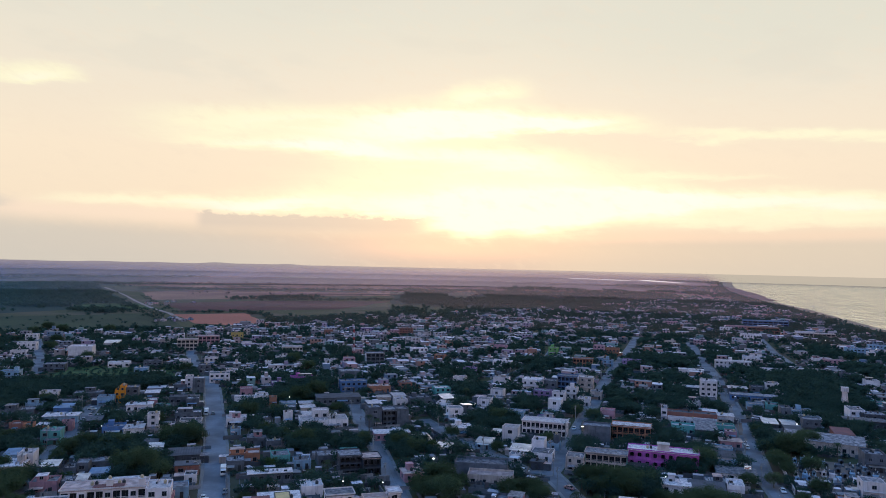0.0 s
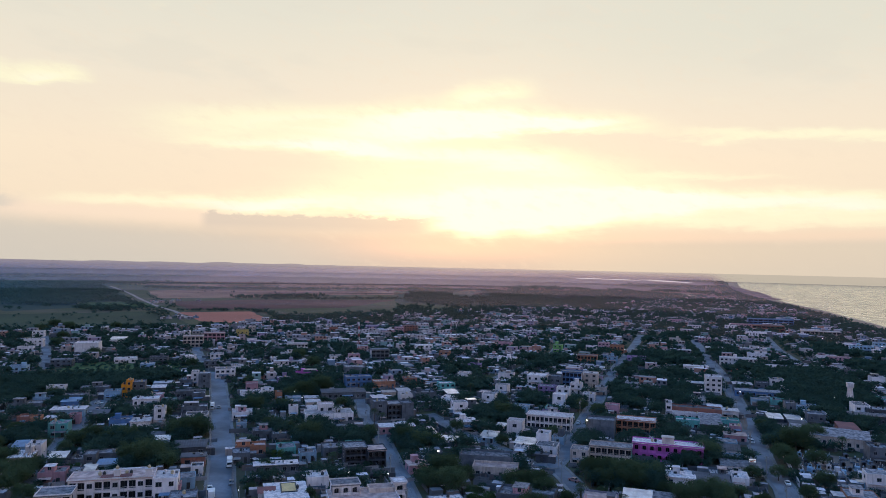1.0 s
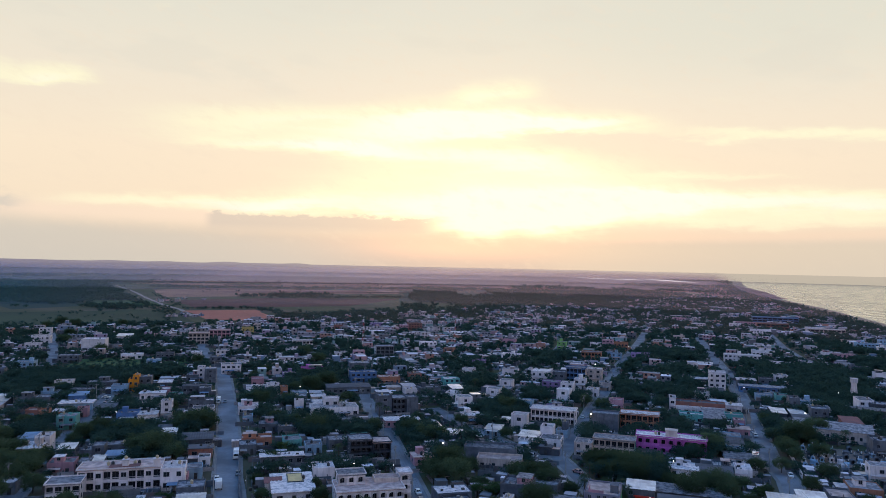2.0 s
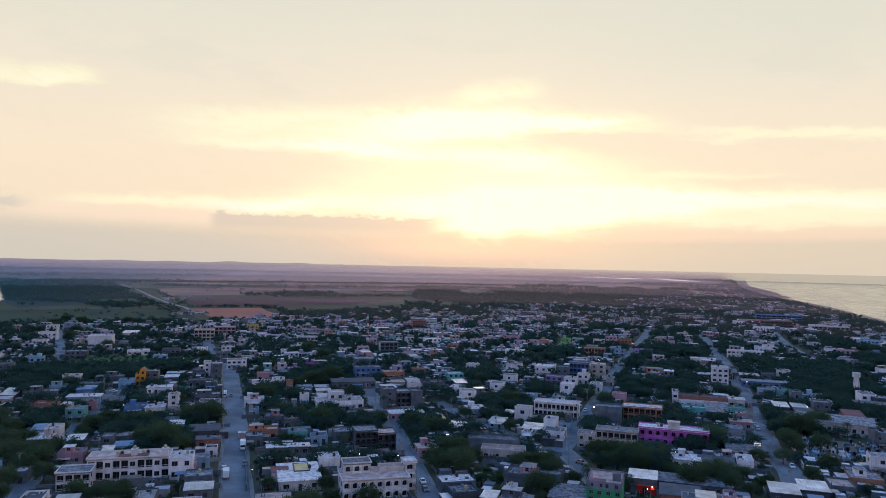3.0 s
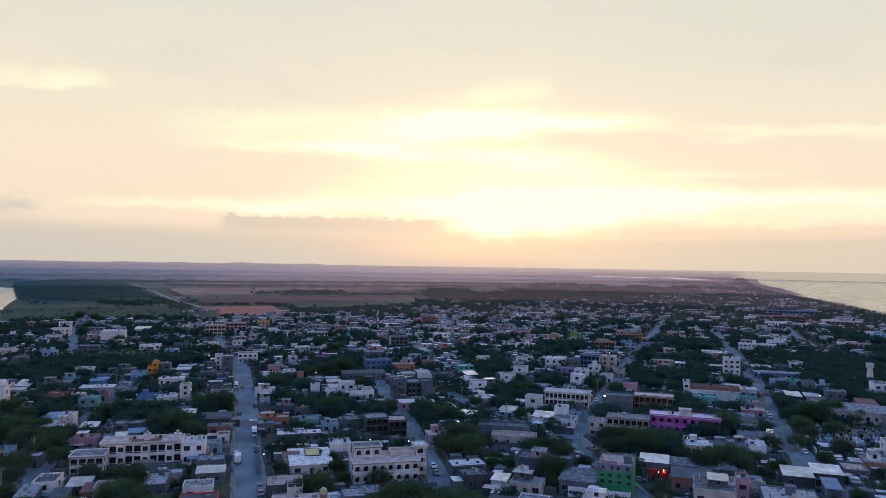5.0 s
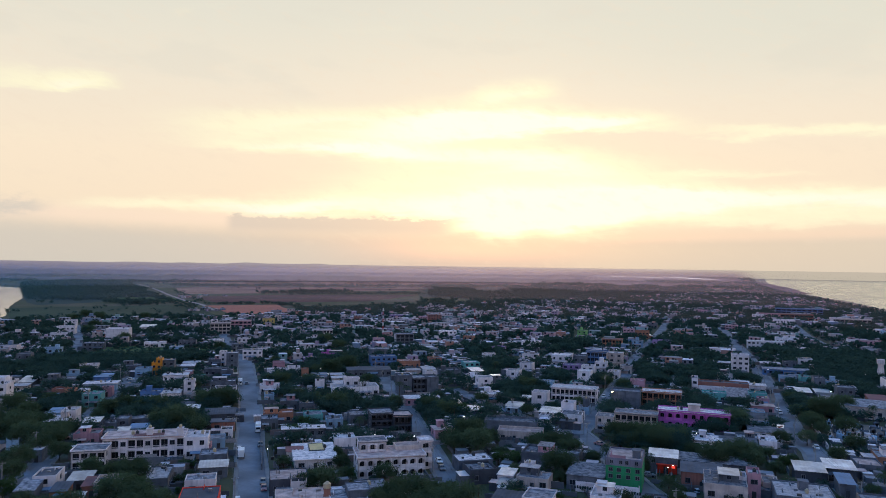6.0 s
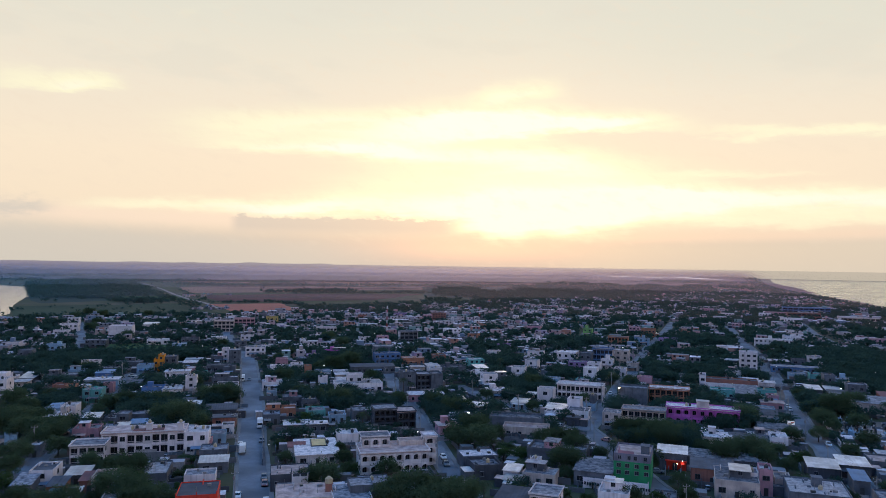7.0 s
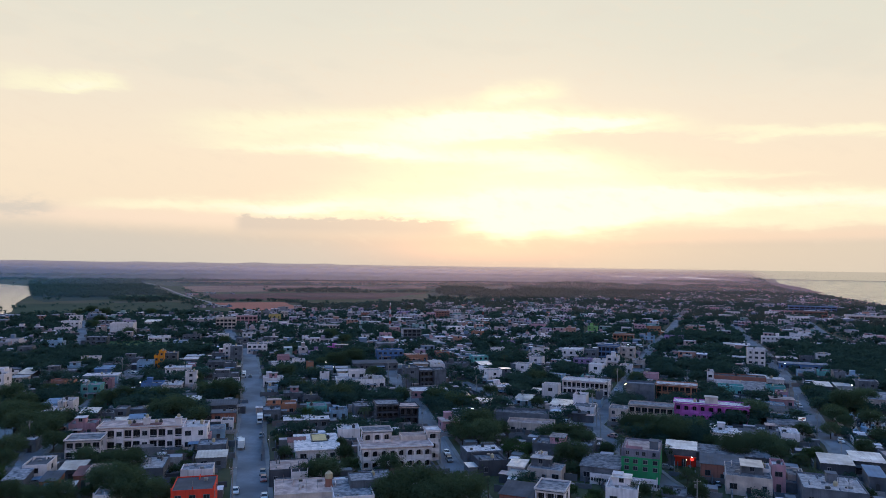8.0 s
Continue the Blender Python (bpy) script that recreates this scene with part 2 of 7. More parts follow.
ROOF = {
    "pale": material("pale_roof_screed", (0.84, 0.70, 0.66), (0.30, 0.25, 0.26), 0.75, 3.0, 0.8, 0.5, bump=0.02, contrast=(0.40, 0.72)),
    "grey": material("grey_roof_screed", (0.40, 0.36, 0.37), (0.075, 0.078, 0.095), 0.8, 3.0, 0.85, 0.4, bump=0.02, contrast=(0.36, 0.66)),
    "dark": material("dark_roof_screed", (0.12, 0.12, 0.14), (0.07, 0.07, 0.08), 0.25, 1.6, 0.85, 0.3, bump=0.02),
    "rose": material("red_roof_coating", (0.72, 0.50, 0.43), (0.34, 0.22, 0.20), 0.45, 2.2, 0.85, 0.25, bump=0.02),
    "brick": material("brick_roof_coating", (0.30, 0.11, 0.10), (0.18, 0.08, 0.08), 0.25, 1.6, 0.85, 0.25, bump=0.02),
    "sheet": material("roof_sheet", (0.78, 0.74, 0.72), (0.40, 0.36, 0.36), 0.3, 2.0, 0.42, 0.5, bump=0.01, spec=0.6, metal=0.25),
    "blue": material("blue_roof_sheet", (0.20, 0.32, 0.46), (0.14, 0.20, 0.28), 0.2, 2.0, 0.6, 0.2, bump=0.01),
}
GLASS = material("dark_window_glass", (0.015, 0.018, 0.022), (0.03, 0.03, 0.035), 1.0, 4.0, 0.12, bump=0.0, spec=0.5)
TRIM = material("window_trim", (0.26, 0.26, 0.28), (0.13, 0.13, 0.14), 1.0, 5.0, 0.6, 0.4, bump=0.0)
# near-black colour that paints the shade inside openings
INTERIOR_SHADE = material("unlit_interior", (0.06, 0.058, 0.06), (0.035, 0.035, 0.036), 0.6, 3.0, 0.9)
TANK_BLACK = material("black_tank_plastic", (0.03, 0.03, 0.032), (0.05, 0.05, 0.05), 1.0, 6.0, 0.5)
TANK_CREAM = material("cream_tank_plastic", (0.55, 0.42, 0.26), (0.42, 0.32, 0.2), 1.0, 6.0, 0.5)
STEEL = material("galvanised_steel", (0.30, 0.30, 0.31), (0.18, 0.18, 0.19), 1.0, 6.0, 0.5, metal=0.6)
CONCRETE = material("post_concrete", (0.36, 0.35, 0.34), (0.24, 0.23, 0.22), 0.7, 5.0, 0.9, 0.2)
SOIL = material("scrub_ground", (0.060, 0.070, 0.034), (0.105, 0.085, 0.062), 0.011, 0.35, 0.95, bump=0.3, spec=0.1, contrast=(0.45, 0.62))
ASPHALT = material("worn_street_concrete", (0.22, 0.23, 0.255), (0.11, 0.115, 0.13), 0.06, 0.9, 0.85, bump=0.02, contrast=(0.40, 0.60))
PAVING = material("pavement_concrete", (0.24, 0.23, 0.23), (0.15, 0.145, 0.145), 0.15, 1.2, 0.9, bump=0.02)
DIRT = material("bare_dirt", (0.24, 0.17, 0.13), (0.16, 0.11, 0.09), 0.08, 0.7, 0.95)
PALE_DIRT = material("pale_dry_dirt", (0.34, 0.27, 0.25), (0.22, 0.17, 0.16), 0.05, 0.5, 0.95)
SAND = material("beach_sand", (0.46, 0.27, 0.17), (0.34, 0.20, 0.13), 0.02, 0.4, 0.9)
FOAM = material("surf_foam", (0.85, 0.80, 0.70), (0.75, 0.70, 0.62), 0.05, 0.6, 0.06, bump=0.0, spec=1.0)
GRASS = material("mown_grass", (0.07, 0.13, 0.04), (0.05, 0.08, 0.03), 0.1, 1.2, 0.95)
BARK = material("bark", (0.11, 0.085, 0.065), (0.06, 0.05, 0.04), 1.2, 8.0, 0.95)
LEAF = material("broad_leaves", (0.078, 0.108, 0.058), (0.104, 0.138, 0.070), 0.6, 2.5, 0.95, 0.45, spec=0.05, bump=0.0)
LEAF_LIGHT = material("light_leaves", (0.055, 0.100, 0.036), (0.040, 0.072, 0.030), 0.6, 2.5, 0.75, 0.4, spec=0.05, bump=0.0)
FROND = material("palm_fronds", (0.050, 0.080, 0.035), (0.035, 0.055, 0.026), 0.6, 2.5, 0.6, 0.3, bump=0.0)
FAR_LEAF = material("far_leaves", (0.046, 0.082, 0.064), (0.058, 0.100, 0.072), 0.02, 0.5, 0.95, 0.5, island=True, bump=0.0, spec=0.02)
# paler tone and sheen put haze into the far hedge colour
HAZED_LEAF = material("dry_hedge_leaves", (0.085, 0.080, 0.078), (0.07, 0.068, 0.064), 0.02, 0.5, 0.9, 0.4, island=True, bump=0.0, spec=0.1, sheen=0.15)
CAR_PAINT = material("car_paint", (0.5, 0.5, 0.5), (0.4, 0.4, 0.4), 0.2, 2.0, 0.3, bump=0.0, spec=0.5, palette=[
    (0.75, 0.75, 0.75), (0.45, 0.45, 0.46), (0.06, 0.06, 0.07), (0.70, 0.70, 0.68), (0.30, 0.04, 0.04), (0.05, 0.09, 0.2)])
WHITE_PAINT = material("white_enamel", (0.80, 0.80, 0.80), (0.62, 0.62, 0.62), 0.5, 3.0, 0.4, bump=0.0)
RED_ENAMEL = material("red_enamel", (0.50, 0.05, 0.05), (0.35, 0.04, 0.04), 0.5, 3.0, 0.5, bump=0.0)
RUBBER = material("tyre_rubber", (0.02, 0.02, 0.02), (0.03, 0.03, 0.03), 2.0, 8.0, 0.9, bump=0.0)
LAMP_WHITE = glowing("lit_white_lamp", (1.0, 0.97, 0.92), 5.0)
LAMP_WARM = glowing("lit_warm_lamp", (1.0, 0.72, 0.35), 12.0)
LAMP_RED = glowing("lit_red_sign", (1.0, 0.06, 0.04), 1.2)
SIGN_LIT = glowing("lit_sign_face", (1.0, 0.95, 0.92), 0.3)
SKYLIGHT = material("bright_metal_sheet", (0.9, 0.85, 0.75), (0.8, 0.72, 0.6), 0.6, 3.0, 0.22, bump=0.0, metal=1.0)
FAR_WALL = material("far_house_render", (0.4, 0.4, 0.4), (0.24, 0.23, 0.24), 0.3, 2.0, 0.9, 0.25, island=True, bump=0.0, palette=[
    (0.84, 0.66, 0.66), (0.20, 0.17, 0.18), (0.70, 0.45, 0.44), (0.13, 0.12, 0.14), (0.44, 0.33, 0.30), (0.94, 0.77, 0.75), (0.60, 0.30, 0.30),
    (0.28, 0.24, 0.26), (0.13, 0.22, 0.34), (0.48, 0.18, 0.11), (0.14, 0.13, 0.14), (0.50, 0.41, 0.42), (0.11, 0.10, 0.12), (0.24, 0.21, 0.24), (0.16, 0.30, 0.28), (0.34, 0.22, 0.32)])
YARD_WALL = material("yard_block", (0.2, 0.2, 0.2), (0.10, 0.10, 0.11), 0.3, 2.0, 0.9, 0.3, island=True, bump=0.0, palette=[
    (0.16, 0.17, 0.19), (0.09, 0.095, 0.11), (0.24, 0.24, 0.26), (0.48, 0.43, 0.43), (0.12, 0.125, 0.14), (0.20, 0.15, 0.14), (0.10, 0.13, 0.17), (0.15, 0.15, 0.16)])
FAR_ROOF = material("far_house_roof", (0.4, 0.4, 0.4), (0.22, 0.22, 0.23), 0.3, 2.0, 0.8, 0.3, island=True, bump=0.0, palette=[
    (0.88, 0.76, 0.76), (0.30, 0.28, 0.30), (0.17, 0.17, 0.19), (0.92, 0.82, 0.82), (0.62, 0.47, 0.47), (0.22, 0.22, 0.25), (0.46, 0.41, 0.44), (0.90, 0.78, 0.80), (0.13, 0.13, 0.15)])


for m, glow_through in ((LEAF, (0.060, 0.105, 0.060)), (LEAF_LIGHT, (0.07, 0.12, 0.05)), (FAR_LEAF, (0.048, 0.100, 0.085)), (FROND, (0.06, 0.10, 0.05))):
    lt = m.node_tree
    thin = lt.nodes.new("ShaderNodeBsdfTranslucent")
    thin.inputs[0].default_value = (*glow_through, 1)
    mixed = lt.nodes.new("ShaderNodeMixShader")
    mixed.inputs[0].default_value = 0.45
    lt.links.new(lt.nodes["Principled BSDF"].outputs[0], mixed.inputs[1])
    lt.links.new(thin.outputs[0], mixed.inputs[2])
    lt.links.new(mixed.outputs[0], lt.nodes["Material Output"].inputs[0])

# ---- mesh helpers ----


def mesh(name, verts, faces, mats, slots=None):
    me = bpy.data.meshes.new(name)
    me.from_pydata([tuple(map(float, v)) for v in verts], [], faces)
    for m in mats if isinstance(mats, (list, tuple)) else [mats]:
        me.materials.append(m)
    if slots is not None:
        me.polygons.foreach_set("material_index", np.array(slots, dtype=np.int32))
    me.update()
    return me


BOX_FACES = [(0, 3, 2, 1), (4, 5, 6, 7), (0, 1, 5, 4), (1, 2, 6, 5), (2, 3, 7, 6), (3, 0, 4, 7)]


def box_verts(x0, x1, y0, y1, z0, z1):
    return [(x0, y0, z0), (x1, y0, z0), (x1, y1, z0), (x0, y1, z0), (x0, y0, z1), (x1, y0, z1), (x1, y1, z1), (x0, y1, z1)]


class Shape:
    """Gathers boxes, prisms and tubes into one mesh."""

    def __init__(self):
        self.v, self.f, self.s = [], [], []

    def add(self, verts, faces, slot=0):
        n = len(self.v)
        self.v += list(verts)
        self.f += [tuple(n + i for i in q) for q in faces]
        self.s += [slot] * len(faces)
        return self

    def box(self, x0, x1, y0, y1, z0, z1, slot=0):
        return self.add(box_verts(x0, x1, y0, y1, z0, z1), BOX_FACES, slot)

    def tube(self, x, y, z0, z1, r0, r1=None, n=10, slot=0):
        r1 = r0 if r1 is None else r1
        a = [2 * math.pi * i / n for i in range(n)]
        vs = [(x + r0 * math.cos(q), y + r0 * math.sin(q), z0) for q in a] + [(x + r1 * math.cos(q), y + r1 * math.sin(q), z1) for q in a]
        fs = [(i, (i + 1) % n, n + (i + 1) % n, n + i) for i in range(n)] + [tuple(range(n, 2 * n)), tuple(reversed(range(n)))]
        return self.add(vs, fs, slot)

    def rod(self, p, q, r, n=5, slot=0):
        p, q = Vector(p), Vector(q)
        m = (q - p).to_track_quat("Z", "Y").to_matrix()
        L = (q - p).length
        ring = [(r * math.cos(2 * math.pi * i / n), r * math.sin(2 * math.pi * i / n)) for i in range(n)]
        vs = [p + m @ Vector((a, b, 0)) for a, b in ring] + [p + m @ Vector((a, b, L)) for a, b in ring]
        fs = [(i, (i + 1) % n, n + (i + 1) % n, n + i) for i in range(n)] + [tuple(range(n, 2 * n)), tuple(reversed(range(n)))]
        return self.add(vs, fs, slot)

    def ring_wall(self, x0, x1, y0, y1, z0, z1, t, zin, slot=0):
        """Four outer walls with a coping of thickness t, whose inner faces go down to zin."""
        o0 = [(x0, y0, z0), (x1, y0, z0), (x1, y1, z0), (x0, y1, z0)]
        o1 = [(x, y, z1) for x, y, _ in o0]
        i1 = [(x0 + t, y0 + t, z1), (x1 - t, y0 + t, z1), (x1 - t, y1 - t, z1), (x0 + t, y1 - t, z1)]
        i0 = [(x, y, zin) for x, y, _ in i1]
        fs = []
        for k in range(4):
            j = (k + 1) % 4
            fs += [(k, j, 4 + j, 4 + k), (4 + k, 4 + j, 8 + j, 8 + k), (8 + k, 8 + j, 12 + j, 12 + k)]
        return self.add(o0 + o1 + i1 + i0, fs, slot)

    def done(self, name, mats):
        return mesh(name, self.v, self.f, mats, self.s)


def part(name, me, parent, label=""):
    ob = new(name, me)
    ob.parent = parent
    return tagged(ob, label)


def at(ob, x, y, z=0.0, turn=0.0):
    ob.matrix_basis = pose(x, y, z, 0, 0, turn)
    return ob


made = {}


def kept(key, build):
    """One mesh for all that share a key."""
    if key not in made:
        made[key] = build()
    return made[key]


# ---- plan of what is taken ----
CELL, GX, GY = 2.0, -900.0, 100.0
taken = np.zeros((900, 600), dtype=np.uint8)


def cells(x, y, w, d, turn):
    """Cells under a rectangle that starts at its front middle (x, y)."""
    c, s = math.cos(radians(turn)), math.sin(radians(turn))
    out = []
    for a in np.arange(-w / 2, w / 2 + 0.1, CELL * 0.7):
        for b in np.arange(0, d + 0.1, CELL * 0.7):
            i, j = int((x + a * c - b * s - GX) / CELL), int((y + a * s + b * c - GY) / CELL)
            if 0 <= i < taken.shape[0] and 0 <= j < taken.shape[1]:
                out.append((i, j))
    return out


def take(x, y, w, d, turn, value=1):
    for i, j in cells(x, y, w, d, turn):
        taken[i, j] = value


def free(x, y, w, d, turn):
    c = cells(x, y, w, d, turn)
    return bool(c) and all(taken[i, j] == 0 for i, j in c)


def take_disc(x, y, r, value=1):
    i0, j0, n = int((x - GX) / CELL), int((y - GY) / CELL), int(r / CELL) + 1
    for i in range(max(0, i0 - n), min(taken.shape[0], i0 + n + 1)):
        for j in range(max(0, j0 - n), min(taken.shape[1], j0 + n + 1)):
            if (i - i0) ** 2 + (j - j0) ** 2 <= (r / CELL) ** 2 and taken[i, j] == 0:
                taken[i, j] = value

# ---- ground, sea and distance ----
COAST = [(-2000, 330), (0, 420), (300, 455), (960, 592), (1167, 652), (1492, 745), (1729, 798), (2024, 878), (2499, 1028), (3095, 1236), (3600, 1425), (4116, 1625), (4644, 1832), (4900, 1935)]


def coast_x(y):
    return float(np.interp(y, [a for a, _ in COAST], [b for _, b in COAST]))


def strip(name, rows, mat, label, kind="structure", category=""):
    """A sheet between lines of points with equal counts."""
    n = len(rows[0])
    vs = [p for r in rows for p in r]
    fs = [(i * n + k, i * n + k + 1, (i + 1) * n + k + 1, (i + 1) * n + k) for i in range(len(rows) - 1) for k in range(n - 1)]
    return tagged(new(name, mesh(name, vs, fs, mat)), label, category, "", kind)


ys = [-2000, -500, 0, 150, 300, 450, 600, 800, 960, 1167, 1330, 1492, 1669, 1900, 2172, 2600, 3131, 3600, 4116, 4500, 4900]
rows = []
for y in ys:
    cx = coast_x(y)
    rows.append([(-4900 + (cx + 4900) * u, y, 0.0) for u in (0, 0.3, 0.55, 0.7, 0.8, 0.87, 0.93, 0.97, 1.0)])
strip("ground", rows, SOIL, "dark green and brown scrub ground of a coastal plain", category="ground")
rows = [[(coast_x(y) + u * (0.013 * max(y, 600) + 14), y, 0.02 - 0.75 * u) for u in (0, 0.35, 0.7, 1.0)] for y in ys]
strip("beach", rows, SAND, "narrow pale brown sand beach along the sea", category="beach")
sea_mat = material("sea_water", (0.15, 0.14, 0.10), (0.17, 0.155, 0.11), 0.004, 0.05, 0.22, bump=0.0, spec=0.5)
tn = sea_mat.node_tree
pb = tn.nodes["Principled BSDF"]
gp = tn.nodes.new("ShaderNodeNewGeometry")
mp = tn.nodes.new("ShaderNodeMapping")
mp.inputs["Rotation"].default_value = (0, 0, radians(18.5))
mp.inputs["Scale"].default_value = (0.035, 0.010, 0.03)
tn.links.new(gp.outputs["Position"], mp.inputs[0])
wv = tn.nodes.new("ShaderNodeTexNoise")
wv.inputs["Scale"].default_value, wv.inputs["Detail"].default_value = 1.0, 6.0
tn.links.new(mp.outputs[0], wv.inputs["Vector"])
wr = tn.nodes.new("ShaderNodeMapRange")
for i, v in enumerate((0.38, 0.66, 0.25, 0.16)):
    wr.inputs[1 + i].default_value = v
tn.links.new(wv.outputs[0], wr.inputs[0])
tn.links.new(wr.outputs[0], pb.inputs["Roughness"])
rows = [[(coast_x(y) + 8 + (4900 - coast_x(y)) * u, y, -0.6) for u in (0, 0.02, 0.06, 0.15, 0.4, 1.0)] for y in ys]
strip("sea", rows, sea_mat, "calm beige-grey sea reflecting the evening sky", category="sea")
rng = random.Random(5)
surf = Shape()
for lane in range(9):
    y = 700.0
    while y < 3900:
        L = rng.uniform(25, 90) * (0.6 + y / 2500)
        if rng.random() < 0.62 - lane * 0.055:
            off = 0.011 * max(y, 600) + 12 + lane * (5 + y * 0.006) + rng.uniform(-4, 4)
            wd = rng.uniform(0.6, 1.8) * (0.5 + y / 1500)
            a, b = (coast_x(y) + off, y), (coast_x(y + L) + off, y + L)
            surf.add([(a[0], a[1], -0.5), ((a[0] + b[0]) / 2 + wd, (a[1] + b[1]) / 2, -0.45), (b[0], b[1], -0.5), ((a[0] + b[0]) / 2 - wd * 0.3, (a[1] + b[1]) / 2, -0.5)], [(0, 1, 2, 3)])
        y += L
tagged(new("surf", surf.done("surf", FOAM)), "broken lines of white surf along the beach", "surf", "", "stuff")


def patch(name, pts, mat, label, z=0.12, category="field"):
    """A flat plot on the plain with slightly ragged sides."""
    rng = random.Random(len(pts) * 7 + int(abs(pts[0][0])))
    out = []
    for i, a in enumerate(pts):
        b = pts[(i + 1) % len(pts)]
        L = math.dist(a, b)
        for k in range(6):
            u = k / 6
            j = 0 if k == 0 else L * 0.012
            out.append((a[0] + (b[0] - a[0]) * u + rng.uniform(-j, j), a[1] + (b[1] - a[1]) * u + rng.uniform(-j, j), z))
    bm = bmesh.new()
    f = bm.faces.new([bm.verts.new(p) for p in out])
    bmesh.ops.recalc_face_normals(bm, faces=[f])
    if f.normal.z < 0:
        f.normal_flip()
    bmesh.ops.triangulate(bm, faces=[f])
    me = bpy.data.meshes.new(name)
    bm.to_mesh(me)
    bm.free()
    me.materials.append(mat)
    return tagged(new(name, me), label, category, "", "structure")


def field_mat(name, a, b, sheen=0.35):
    return material(name, a, b, 0.007, 0.06, 0.95, bump=0.2, spec=0.08, sheen=sheen * 0.4)


RED_EARTH = field_mat("red_bare_earth", (0.62, 0.19, 0.12), (0.40, 0.13, 0.09), 0.0)
STRAW = field_mat("dry_straw_field", (0.46, 0.23, 0.16), (0.24, 0.12, 0.095), 0.0)
MAROON = field_mat("dark_ploughed_field", (0.15, 0.060, 0.058), (0.085, 0.044, 0.044), 0.0)
WOODLAND = field_mat("wooded_ground", (0.040, 0.066, 0.056), (0.030, 0.050, 0.046), 0.0)
MEADOW = field_mat("green_meadow", (0.055, 0.115, 0.042), (0.036, 0.072, 0.032), 0.0)
OLIVE = field_mat("olive_pasture", (0.050, 0.074, 0.040), (0.032, 0.050, 0.032), 0.0)
PINKISH = field_mat("dry_marsh_plain", (0.38, 0.18, 0.16), (0.20, 0.11, 0.105), 0.0)
STILL = material("still_water", (0.12, 0.12, 0.11), (0.10, 0.10, 0.10), 0.01, 0.1, 0.12, bump=0.0, spec=0.5)
# emission stands in for the sky mirrored in the far lagoons
SKY_GLOW_WATER = glowing("far_water_under_bright_sky", (1.0, 0.84, 0.70), 1.05)
patch("dry_plain", [(-1000, 2300), (-700, 1950), (900, 1900), (1150, 2700), (1500, 3900), (1700, 4600), (-1300, 4600)], PINKISH, "dry pinkish-brown marsh plain reaching the horizon", 0.06)
patch("wooded_plain", [(-1400, 2000), (-900, 1960), (-1000, 2300), (-1300, 4650), (-4000, 4650), (-4000, 2300)], WOODLAND, "dark wooded plain below the far hills", 0.08)
patch("wooded_plain", [(-1290, 2000), (-960, 2000), (-785, 1669), (-580, 1298), (-540, 1240), (-620, 1190), (-550, 1062), (-600, 960), (-650, 1015)], WOODLAND, "dark ground under the woods by the river", 0.08)
patch("scrub_plain", [(-120, 1833), (131, 2116), (425, 2026), (600, 1750), (456, 1440), (193, 1150), (-75, 1060), (-105, 1435)], WOODLAND, "dark scrub ground beyond the town", 0.09)
patch("marsh_plain", [(-196, 2969), (551, 3183), (700, 2700), (419, 2280), (-141, 2060)], PINKISH, "dry pinkish-brown marsh plain", 0.1)
patch("red_field", [(-379, 1006), (-292, 1054), (-217, 894), (-257, 860), (-303, 873)], RED_EARTH, "bare red earth field at the edge of town", 0.2)
patch("straw_field", [(-695, 1641), (-549, 1343), (-405, 1447), (-330, 1581), (-125, 1702), (-145, 1940), (-388, 1850), (-616, 1770)], STRAW, "dry straw-coloured field beyond the town")
patch("ploughed_field", [(-494, 1249), (-382, 1064), (-171, 1184), (-107, 1456), (-364, 1376)], MAROON, "dark maroon ploughed field", 0.14)
patch("straw_field", [(-933, 2010), (-663, 1950), (-200, 2080), (-141, 2500), (-350, 2700), (-821, 2383)], STRAW, "dry straw-coloured field between hedges", 0.16)
patch("straw_field", [(-1097, 2854), (-238, 3608), (-6, 3029), (-366, 2516), (-845, 2395)], STRAW, "wide dry straw-coloured field far off", 0.16)
patch("green_meadow", [(-615, 1186), (-532, 1234), (-439, 1111), (-545, 1050)], MEADOW, "green meadow beside dark woods")
patch("olive_pasture", [(-597, 893), (-438, 999), (-363, 947), (-280, 790), (-452, 677)], OLIVE, "olive-green pasture with scattered bushes")
patch("olive_pasture", [(-101, 1380), (150, 1300), (160, 1160), (-75, 1050)], OLIVE, "olive-green pasture with bushes", 0.15)
patch("lagoon", [(815, 4640), (985, 4650), (975, 4440), (825, 4480)], SKY_GLOW_WATER, "shallow lagoon on the plain, glowing as a sky reflection", 1.3, "lagoon")
patch("lagoon", [(960, 4500), (1140, 4480), (1150, 4230), (1010, 4260)], SKY_GLOW_WATER, "long shallow lagoon on the plain, glowing as a sky reflection", 1.3, "lagoon")
patch("lagoon", [(1220, 4500), (1330, 4520), (1345, 3900), (1290, 3780), (1230, 4050)], SKY_GLOW_WATER, "shallow lagoon near the coast, glowing as a sky reflection", 1.3, "lagoon")
patch("lagoon", [(675, 2270), (735, 2280), (755, 2085), (690, 2060)], STILL, "small bright pond near the coast", 0.3, "lagoon")
patch("river", [(-1500, 1900), (-1114, 1607), (-974, 1501), (-830, 1300), (-710, 1094), (-600, 900), (-558, 838), (-480, 698), (-700, 560), (-1100, 700), (-1500, 1200)], STILL, "wide still river bend at the edge of town", 0.25, "river")

